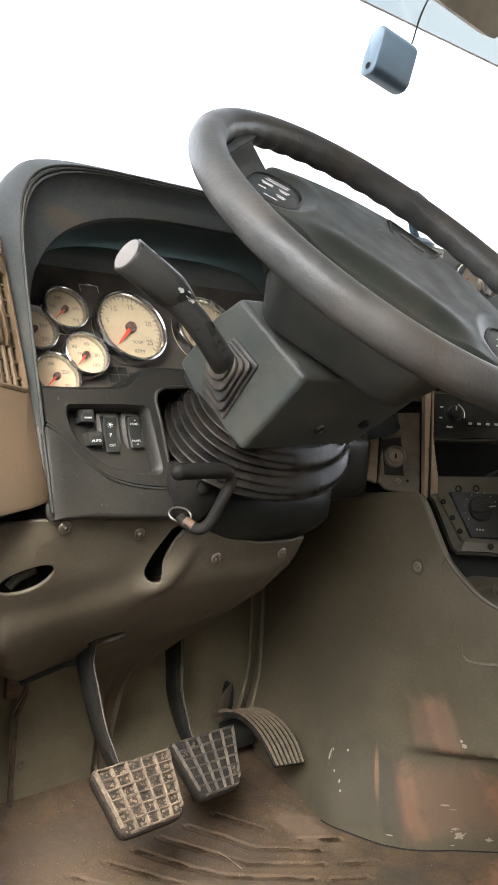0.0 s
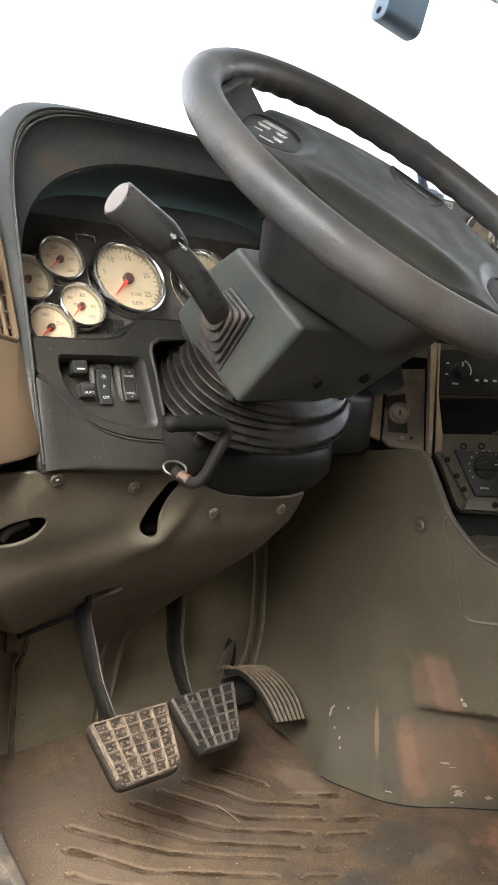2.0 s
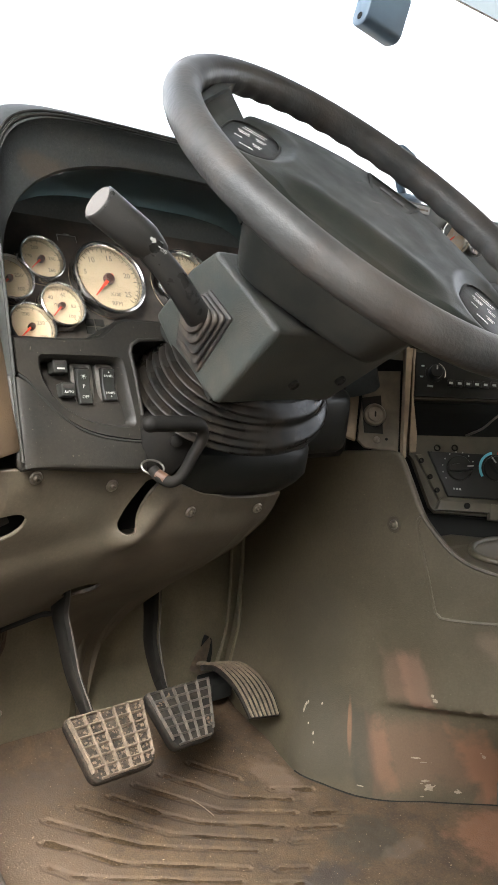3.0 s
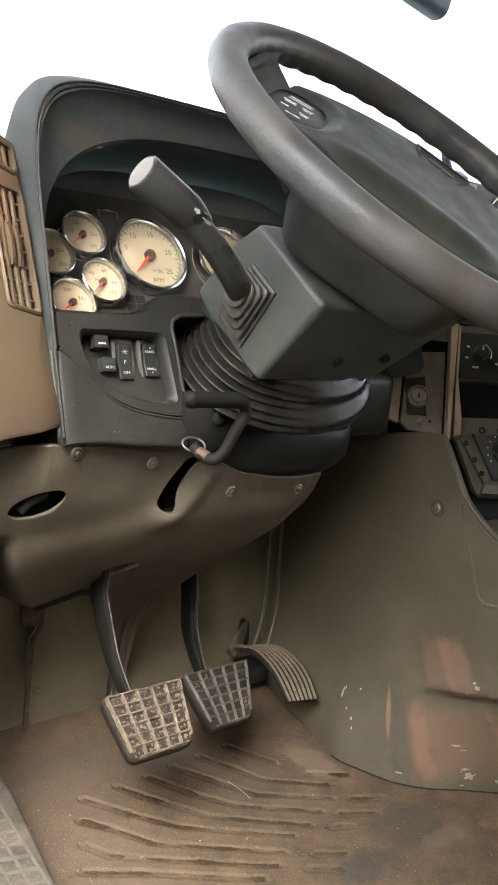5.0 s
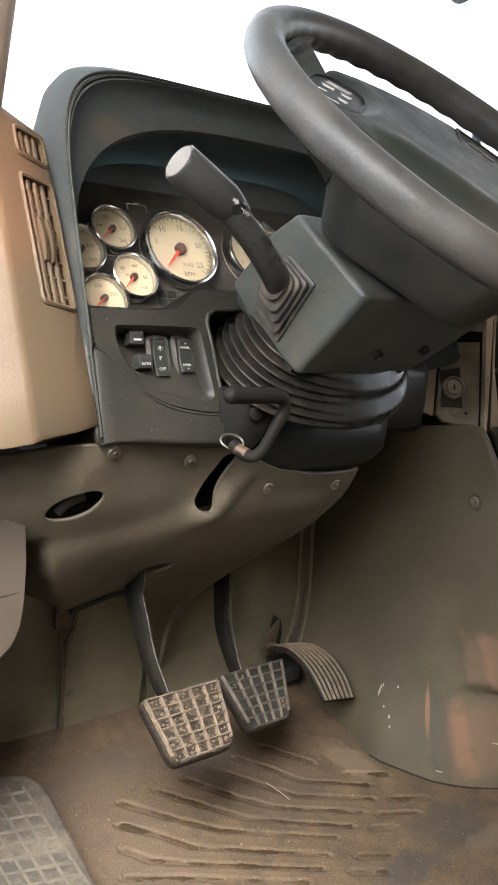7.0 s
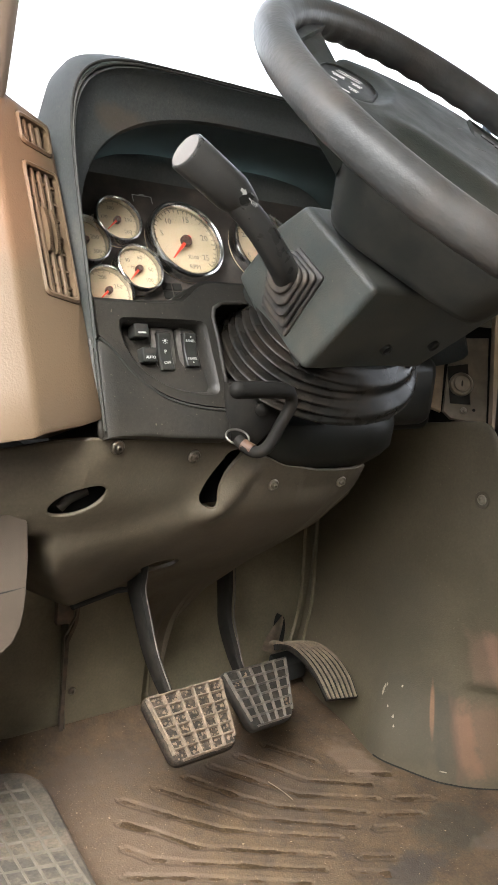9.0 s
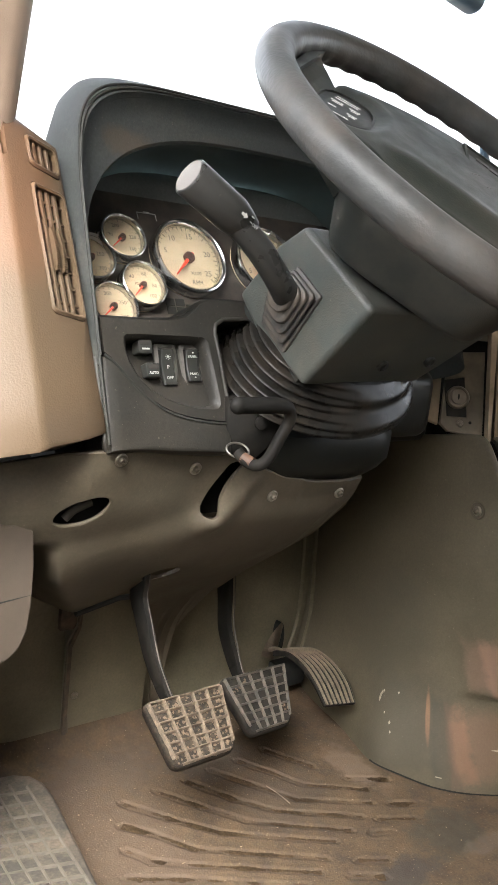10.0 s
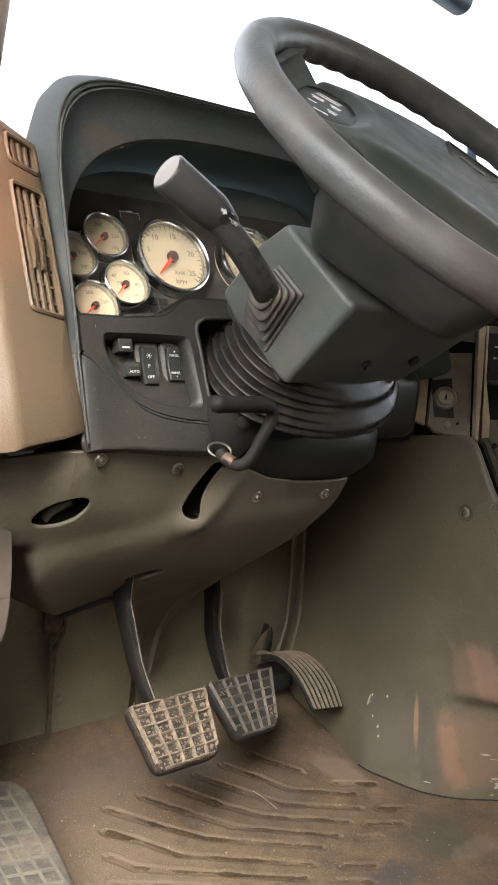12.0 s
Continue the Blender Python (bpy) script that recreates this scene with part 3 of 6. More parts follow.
    # the lining's pale teal paints in the haze over the gauge bay
    thicken("hood_lining", [blend(1.0, -0.0265), [p + Vector((0.0, 0.03, -0.002)) for p in blend(1.0, -0.03)], [p + Vector((0.01 * (-0.085 - p.x) / 0.23, 0.085, -0.022)) for p in blend(1.0, -0.03)], [p + Vector((0.02 * (-0.085 - p.x) / 0.23, 0.12, -0.04)) for p in blend(1.0, -0.03)]], surface("hazed_lining", (0.1367, 0.1761, 0.1747), 0.7, grain=700, bump=0.2, dust=DUST, dust_amount=0.06), "gauge bay lining tinted pale teal for haze")


hood()


def hood_piping():
    """Two fine welts round the hood's rim, down to the dashboard's lower corner."""
    outer = arch(-0.078, 0.2500, 0.060, 0.3365, 8.5)
    inner = arch(-0.085, 0.231, 0.135, 0.3035, 3.0)
    for f, r, off, low in ((0.040, 0.0014, 0.0006, -0.010), (0.120, 0.0012, 0.0010, 0.070)):
        line = [(ax + (bx - ax) * f, ay + (by - ay) * f) for (ax, ay), (bx, by) in zip(outer, inner)]
        line = [(line[0][0] + 0.0004, low), (line[0][0], 0.5 * (low + line[0][1]))] + line
        pts = [DASH @ Vector((x, y, off)) for x, y in line if x < 0.1]
        part("piping", tube(pts, r, 8), black_plastic, dashboard, "fine black welt round the hood")


hood_piping()

# the body under and behind the hood
part("end_core", block((-0.347, 0.040, 0.44), (-0.305, 0.20, 0.53), 0.004), cavity, dashboard, "dark core behind the end trim")
part("dash_top", block((-0.30, 0.20, 0.62), (1.5, 0.56, 0.735), 0.02, seg=3), hood_plastic, dashboard, "charcoal top of the dashboard")


def side_trim():
    """The slim strip that frames the dashboard's outer end, from the sill up to the hood."""
    line = curve_pts([(-0.3262, 0.0695, -0.010), (-0.3262, 0.066, -0.0085), (-0.3265, 0.04, -0.008), (-0.3265, 0.0, -0.008), (-0.3262, -0.009, -0.0085), (-0.3245, -0.0135, -0.010)], 6)
    bm = tube([DASH @ p for p in line], 0.0034, 12)
    part("side_trim", bm, dash_black, dashboard, "slim charcoal end strip")


side_trim()


# lower skin, with the switch bezel above its curved seam
def lower_skin():
    pts = [(-0.3255, -0.0165), (-0.3255, 0.068)]
    seam = [(-0.3225, 0.0695), (-0.311, 0.060), (-0.292, 0.037), (-0.27, 0.0205), (-0.248, 0.0115), (-0.22, 0.0060), (-0.1935, 0.0035)]
    seam = [(p.x, p.y) for p in curve_pts([(*p, 0) for p in seam], 4)]
    poly = pts + seam + [(-0.1965, -0.0235), (-0.25, -0.020), (-0.29, -0.0165), (-0.315, -0.0160)]
    bm = bmesh.new()
    rings = []
    for z, d in ((-0.05, 0.0), (-0.006, 0.0), (-0.0028, 0.004), (-0.0012, 0.016), (0.0, 0.06), (0.0007, 0.2), (0.0011, 0.5)):
        cx, cy = -0.25, 0.002
        rings.append([DASH @ Vector((x + (cx - x) * d, y + (cy - y) * d, z)) for x, y in poly])
    quads(bm, rings)
    part("lower_skin", bm, dash_black, dashboard, "smooth charcoal lower skin")
    bm = bmesh.new()
    tube([DASH @ Vector((x, y + 0.0005, 0.0004)) for x, y in seam], 0.0014, 8, bm=bm)
    part("seam_bead", bm, black_plastic, dashboard)
    return seam


SEAM = lower_skin()


def switch_bezel():
    top = [(-0.140, 0.1255), (-0.165, 0.1262), (-0.194, 0.1262), (-0.2055, 0.1250), (-0.2135, 0.1215), (-0.2225, 0.1135), (-0.231, 0.1075), (-0.245, 0.1045), (-0.28, 0.1030), (-0.3225, 0.1035)]
    poly = [(x, y + 0.003) for x, y in SEAM] + [(-0.1935, 0.012), (-0.1970, 0.058), (-0.2005, 0.092), (-0.1990, 0.101), (-0.192, 0.1065), (-0.178, 0.108), (-0.140, 0.108)] + top
    bm = bmesh.new()
    rings = [[DASH @ Vector((x, y, z)) for x, y in poly] for z in (-0.06, -0.0015, 0.0005)]
    quads(bm, rings)
    ob = part("switch_bezel", bm, dash_black, dashboard, "charcoal bezel with a recessed switch pocket")
    pocket = [(-0.297, 0.0885), (-0.27, 0.0888), (-0.24, 0.0888), (-0.217, 0.0882), (-0.213, 0.0865), (-0.2105, 0.083), (-0.208, 0.06), (-0.2045, 0.03), (-0.2045, 0.024), (-0.2075, 0.0205), (-0.213, 0.0195), (-0.23, 0.0205), (-0.25, 0.0245), (-0.265, 0.030), (-0.28, 0.039), (-0.291, 0.051), (-0.298, 0.064), (-0.3015, 0.078), (-0.3005, 0.086)]
    bm = bmesh.new()
    cx, cy = -0.25, 0.055
    # the pocket's floor runs deeper towards the top
    rings = []
    for k, f in ((0.02, 1.12), (0.0004, 1.02), (-0.0012, 0.975), (-0.006, 0.915), (-1.0, 0.90)):
        rings.append([DASH @ Vector((cx + (x - cx) * f, cy + (y - cy) * f, k if k > -0.5 else -0.010 - 0.010 * max(0.0, (y - 0.02) / 0.07))) for x, y in pocket])
    quads(bm, rings)
    cut(ob, bm)
    # ledge from the bezel's crest to the gauges
    bm = bmesh.new()
    quads(bm, [[DASH @ Vector((x, y, -0.002)) for x, y in top], [DASH @ Vector((x, y + 0.004, -0.006)) for x, y in top], [DASH @ Vector((x, y + 0.002, -0.075)) for x, y in top]], closed=False)
    bmesh.ops.solidify(bm, geom=bm.faces[:], thickness=0.002)
    part("bezel_ledge", bm, dash_black, dashboard)


switch_bezel()
part("bezel_lip", tube([DASH @ Vector((x, y, 0.0004)) for x, y in ((-0.1940, 0.006), (-0.1965, 0.040), (-0.1985, 0.072), (-0.2012, 0.094), (-0.1990, 0.1015), (-0.190, 0.1070), (-0.165, 0.1085))], 0.0022, 10), dash_black, dashboard, "rolled edge of the bezel")
part("column_well", block((-0.200, 0.070, 0.435), (-0.110, 0.100, 0.560), 0.004), dash_black, dashboard, "dark panel behind the bezel's edge")


frame_worn = surface("worn_frame", (0.075, 0.0705, 0.063), 0.45, grain=900, bump=0.2, mottle=0.4, mottle_scale=120)


def rocker(x, y, w, h, marks, name="rocker_switch", bezel=True, back=-0.016):
    sw = thing(name, DASH @ Vector((x, y, back)), "black rocker switch with white markings", "switch", "dashboard switches")
    m = DASH @ Matrix.Translation((x, y, back))
    if bezel:
        bm = bmesh.new()
        o, i = round_rect(w + 0.010, h + 0.012, 0.004), round_rect(w + 0.003, h + 0.003, 0.002)
        quads(bm, [[m @ Vector((*p, z)) for p in q] for q, z in ((o, -0.004), (o, 0.001), (i, 0.0022), (i, -0.003))], caps=False)
        part("switch_frame", bm, frame_worn, sw)
    bm = bmesh.new()
    rings = []
    for k in range(17):
        y0 = -h / 2 + h * k / 16
        zt = 0.0072 - 0.0035 * (1 - (2 * y0 / h) ** 2) - (0.0012 if k in (0, 16) else 0)
        rings.append([m @ Vector((px, y0, pz)) for px, pz in ((-w / 2, -0.004), (-w / 2, zt - 0.001), (-w / 2 + 0.0009, zt), (w / 2 - 0.0009, zt), (w / 2, zt - 0.001), (w / 2, -0.004))])
    quads(bm, rings)
    key = part("rocker", bm, black_plastic, sw)
    for text, dy, size in marks:
        f = basis(m @ Vector((0, dy, 0.0074 - 0.0035 * (1 - (2 * dy / h) ** 2))), DASH.to_3x3() @ Vector((0, 0, 1)))
        if text == "sun":
            bm = bmesh.new()
            lathe([(0.0013, 0), (0.0013, 0.0003), (0, 0.0003)], f, 12, bm)
            for k in range(8):
                g = f @ Matrix.Rotation(math.pi * k / 4, 4, "Z")
                block((0.0019, -0.0002, 0), (0.0031, 0.0002, 0.0003), 0, bm, g)
            part("lamp_symbol", bm, legend, key, smooth=0)
        elif text == "dot":
            part("pilot_dot", lathe([(0.0008, 0), (0.0008, 0.0003), (0, 0.0003)], f, 10), legend, key)
        else:
            words("lettering", text, size, f, legend, key)
    return sw


rocker(-0.250, 0.062, 0.014, 0.034, (("sun", 0.010, 0.004), ("P", 0.0, 0.0052), ("OFF", -0.0105, 0.0042)))
rocker(-0.222, 0.064, 0.014, 0.031, (("dot", 0.012, 0.003), ("PANEL", 0.0085, 0.0036), ("PANEL", -0.0085, 0.0036), ("dot", -0.012, 0.003)))


def push_button(x, y, text):
    sw = thing("push_button", DASH @ Vector((x, y, -0.015)), "square black push button with a white word", "switch", "dashboard switches")
    m = DASH @ Matrix.Translation((x, y, -0.018))
    cap = part("cap", slab(round_rect(0.015, 0.0135, 0.0016), m, 0, 0.012, 0.0015), black_plastic, sw)
    part("lens", slab(round_rect(0.011, 0.004, 0.0006), m @ Matrix.Translation((0, 0.003, 0)), 0.012, 0.0124), surface("lens_smoke", (0.045, 0.042, 0.039), 0.25, bump=0), cap)
    if text:
        words("lettering", text, 0.0036, m @ Matrix.Translation((0, -0.0028, 0.0122)), legend, cap)
    else:
        part("worn_lettering", block((-0.004, -0.0008, 0), (0.004, 0.0008, 0.0002), 0, None, m @ Matrix.Translation((0, -0.0028, 0.0122))), legend, cap, smooth=0)


push_button(-0.276, 0.0805, "")
push_button(-0.270, 0.0580, "AUTO")

# ---- gauges ----
GT = radians(33)
GAUGE = basis((-0.15, 0.151, 0.642), (0, -math.cos(GT), math.sin(GT)))
cluster = thing("instrument_cluster", (-0.1, 0.13, 0.58), "dark instrument panel with cream round gauges", "instrument panel")
part("gauge_panel", slab([(-0.162, -0.078), (0.30, -0.078), (0.30, 0.045), (0.24, 0.075), (-0.10, 0.078), (-0.150, 0.06), (-0.166, 0.02)], GAUGE, -0.02, -0.006, 0.002), gauge_black, cluster, "dark gauge panel")


def gauge(u, v, r, marks, needle_deg, start=225, sweep=270, ticks=24, small=True, unit=""):
    g = part("gauge", lathe([(r * 0.985, -0.006), (r * 0.985, 0.0015), (0, 0.0015)], GAUGE @ Matrix.Translation((u, v, 0)), 48), face_cream, cluster, "cream dial with black numerals in a bright ring")
    m = GAUGE @ Matrix.Translation((u, v, 0.0018))
    part("bezel", lathe([(r * 1.0, -0.006), (r * 1.02, 0.004), (r * 0.985, 0.0075), (r * 0.945, 0.0082), (r * 0.90, 0.0065), (r * 0.875, 0.0005), (r * 0.875, -0.006), (r * 1.0, -0.006)], m, 48), chrome, g, "bright metal ring")
    bm = bmesh.new()
    for k in range(ticks + 1):
        a = radians(start - sweep * k / ticks)
        long = k % (5 if not small else 4) == 0
        f = m @ Matrix.Rotation(a, 4, "Z")
        block((r * (0.74 if long else 0.78), -r * 0.010, -0.0002), (r * 0.845, r * 0.010, 0.0001), 0, bm, f)
    quads(bm, [[m @ Vector((r * q * math.cos(radians(start - sweep * k / 40)), r * q * math.sin(radians(start - sweep * k / 40)), 0)) for k in range(41)] for q in (0.845, 0.862)], closed=False)
    part("ticks", bm, ink, g, smooth=0)
    for text, deg, at, size in marks:
        a = radians(deg)
        words("numeral", text, 0.86 * size * r, m @ Matrix.Translation((r * at * math.cos(a), r * at * math.sin(a), -0.0001)), ink, g, deep=0.0001)
    f = m @ Matrix.Rotation(radians(needle_deg), 4, "Z")
    bm = bmesh.new()
    quads(bm, [[f @ Vector(p) for p in ((x, w, 0.003), (x, -w, 0.003), (x, -w, 0.0045), (x, w, 0.0045))] for x, w in ((-r * 0.15, r * 0.04), (r * 0.1, r * 0.045), (r * 0.70, r * 0.014))])
    part("needle", bm, red, g, "red needle")
    part("needle_hub", lathe([(r * 0.14, -0.001), (r * 0.14, 0.004), (r * 0.11, 0.0055), (0, 0.0058)], m, 24), hub_gray, g)
    part("glass", lathe([(r * 0.88, 0.0055), (r * 0.88, 0.0062), (0, 0.0064)], m, 32), clear_glass, g).visible_shadow = False
    return g


gauge(0.0, 0.0, 0.046, (("5", 165, 0.62, 0.22), ("10", 125, 0.62, 0.24), ("15", 75, 0.62, 0.24), ("20", 15, 0.60, 0.24), ("25", -38, 0.62, 0.24), ("X100", -72, 0.42, 0.16), ("RPM", -80, 0.66, 0.19)), 226, ticks=30, small=False)
gauge(-0.0805, 0.0155, 0.0266, (("200", 105, 0.58, 0.26), ("230", 12, 0.55, 0.26), ("260", -45, 0.60, 0.26), ("170", 165, 0.52, 0.24), ("°F", 60, 0.22, 0.2)), 222, ticks=16)
gauge(-0.068, -0.0395, 0.0266, (("40", 135, 0.55, 0.28), ("60", 70, 0.58, 0.28), ("80", 5, 0.58, 0.28), ("100", -45, 0.58, 0.28), ("PSI", 155, 0.22, 0.2)), 226, ticks=16)
gauge(-0.1085, -0.0665, 0.0266, (("200", 100, 0.58, 0.26), ("250", 25, 0.52, 0.28), ("300", -40, 0.60, 0.28)), 222, ticks=16)
gauge(-0.1225, -0.012, 0.0266, (("250", 25, 0.52, 0.28), ("300", -40, 0.60, 0.28)), 222, ticks=16)
gauge(0.1110, 0.004, 0.046, (("25", 150, 0.62, 0.22), ("45", 95, 0.62, 0.22), ("65", 30, 0.62, 0.22), ("5", 205, 0.62, 0.22)), 226, ticks=30, small=False)


def tell_tale():
    bm = bmesh.new()
    f = GAUGE @ Matrix.Translation((-0.036, 0.052, -0.0055))
    for lo, hi in (((-0.013, 0.004), (0.011, 0.0046)), ((-0.013, -0.004), (-0.0124, 0.0046)), ((0.0104, -0.004), (0.011, 0.0046)), ((-0.004, 0.0052), (0.003, 0.0062))):
        block((*lo, 0), (*hi, 0.0004), 0, bm, f)
    part("warning_lamp_outline", bm, legend, cluster, "thin pale outline round a dark warning lamp", smooth=0)
    bm = bmesh.new()
    for x, y in ((-0.038, -0.066), (-0.025, -0.066), (-0.038, -0.056), (-0.025, -0.056), (-0.012, -0.062)):
        block((x, y, -0.0065), (x + 0.0115, y + 0.0088, -0.0052), 0.0006, bm, GAUGE)
    part("warning_lamp_tiles", bm, black_plastic, cluster, "dark unlit warning lamp tiles", smooth=0)


tell_tale()

# ---- tan end trim with vents ----
TAN = Matrix(((0.8974, -0.0301, 0.3523, -0.33), (0.4307, 0.4515, -0.8301, -0.022), (0.0957, 0.8918, 0.4322, 0.49), (0, 0, 0, 1)))
end_trim = thing("dash_end_trim", TAN @ Vector((-0.04, 0, -0.02)), "tan plastic dashboard end panel with louvred vents", "dash trim")


def tan_body():
    prof = [(0.006, -0.07), (0.006, -0.006), (0.0045, -0.0015), (0.0, 0.0)]
    prof += [(-0.02, 0.0004), (-0.04, 0.0004), (-0.054, -0.0002)]
    for k in range(1, 9):
        a = radians(36 * k / 8)
        prof.append((-0.058 - 0.014 * math.sin(a), -0.014 * (1 - math.cos(a)) - 0.0002))
    prof += [(-0.105, -0.031), (-0.14, -0.058), (-0.15, -0.09)]
    bm = bmesh.new()
    rings = []
    for y, f in ((-0.008, 0.98), (-0.0045, 1.0), (0.03, 1.0), (0.10, 1.0), (0.2, 1.0), (0.262, 1.0), (0.268, 0.992), (0.271, 0.97)):
        # the lower edge runs down and the top edge runs up towards the outer side
        ring = []
        for px, pz in prof:
            k = max(0.0, min(1.0, y / 0.27))
            yy = y + 0.03 * k * max(0.0, min(1.6, -px / 0.055)) + (1 - k) * (0.008 - 0.006 * max(0, -px / 0.08) + 0.55 * max(0.0, -px - 0.082) + 0.0085 * min(1.0, max(0.0, -px - 0.012) / 0.045))
            shift = -0.012 * (1 - k) * max(0.0, min(1.0, (-px - 0.02) / 0.05))
            ring.append(TAN @ Vector((px + shift, yy, pz * f - (1 - f) * 0.1)))
        rings.append(ring)
    quads(bm, rings)
    body = part("trim_body", bm, tan, end_trim, "tan moulded panel")
    cuts = []
    for cx, cy, w, h in ((-0.0195, 0.1675, 0.0425, 0.121), (-0.0187, 0.2570, 0.0385, 0.031)):
        c = bmesh.new()
        rr = round_rect(w, h, 0.006)
        quads(c, [[TAN @ Vector((cx + px, cy + py - (0.40 if h < 0.1 else 0.33) * px, z)) for px, py in rr] for z in (-0.028, 0.02)])
        cuts.append(c)
    c = bmesh.new()
    quads(c, [[TAN @ Vector((px, py, z)) for px, py in ((-0.066, 0.258), (-0.0615, 0.258), (-0.0605, 0.288), (-0.066, 0.292))] for z in (-0.02, 0.03)])
    cuts.append(c)
    cut(body, *cuts)


tan_body()


def vent(cx, cy, w, h, bars, cross, wheel, name):
    lean = 0.40 if h < 0.1 else 0.33

    def at(px, py, z):
        return TAN @ Vector((cx + px, cy + py - lean * px, z))

    fr = bmesh.new()
    o, m_, i = round_rect(w - 0.001, h - 0.001, 0.0055), round_rect(w - 0.0045, h - 0.005, 0.0048), round_rect(w - 0.008, h - 0.009, 0.004)
    quads(fr, [[at(*p, z) for p in q] for q, z in ((o, -0.010), (o, 0.0012), (m_, 0.0026), (i, 0.0018), (i, -0.0030))], caps=False)
    v = part(name, fr, tan, end_trim, "tan louvred air vent")
    # dark slab paints the duct's shade behind the louvres
    part("duct_shade", slab([(p[0], p[1]) for p in round_rect(w - 0.002, h - 0.002, 0.004)], TAN @ Matrix.Translation((cx, cy, 0)), -0.0275, -0.0085), tan_dark, v, "dark slab for the shade in the air duct")
    for k in range(1, bars):
        x = -(w - 0.008) / 2 + (w - 0.008) * k / bars
        bm = bmesh.new()
        quads(bm, [[at(x + dx, y, z) for dx, z in ((-0.0018, -0.0040), (0.0018, -0.0040), (0.0022, -0.0022), (0.0014, -0.0006), (-0.0014, -0.0006), (-0.0022, -0.0022))] for y in (-(h - 0.008) / 2, (h - 0.008) / 2)])
        part("louvre", bm, tan, v)
    for k in range(cross):
        y = -(h - 0.014) / 2 + (h - 0.014) * (k + 0.5) / cross
        bm = bmesh.new()
        quads(bm, [[at(x, y + dy, z) for dy, z in ((-0.0010, -0.0045), (0.0010, -0.0045), (0.0010, -0.0022), (-0.0010, -0.0022))] for x in (-(w - 0.008) / 2, (w - 0.008) / 2)])
        part("deflector", bm, tan, v)
    if wheel:
        for x in (-0.0045, 0.0045):
            bm = bmesh.new()
            rings = []
            for s in range(41):
                y = -0.02 + 0.04 * s / 40
                bulge = 0.0045 * math.sqrt(max(0, 1 - (y / 0.021) ** 2)) + (0.0007 if s % 2 else 0)
                rings.append([at(x + dx, y + 0.002, z) for dx, z in ((-0.0017, -0.006), (0.0017, -0.006), (0.0017, bulge - 0.001), (-0.0017, bulge - 0.001))])
            quads(bm, rings)
            part("thumb_wheel", bm, tan, v, "ribbed tan thumb wheel", smooth=20)


vent(-0.0195, 0.1675, 0.0425, 0.121, 4, 7, True, "lower_vent")
vent(-0.0187, 0.2570, 0.0385, 0.031, 4, 0, False, "upper_vent")

# ---- knee bolster ----
bolster = thing("knee_bolster", (-0.2, 0.06, 0.27), "gray plastic knee panel screwed under the dashboard", "dash panel")


def knee(f):
    """The panel's section at a station f from the outer end (0) to the tunnel (1): x and eight (y, z)."""
    def short(x, *pts):
        y, z = pts[-1]
        return (x, *pts, (y + 0.0015, z - 0.002), (y + 0.003, z - 0.0035), (y + 0.0045, z - 0.0045))

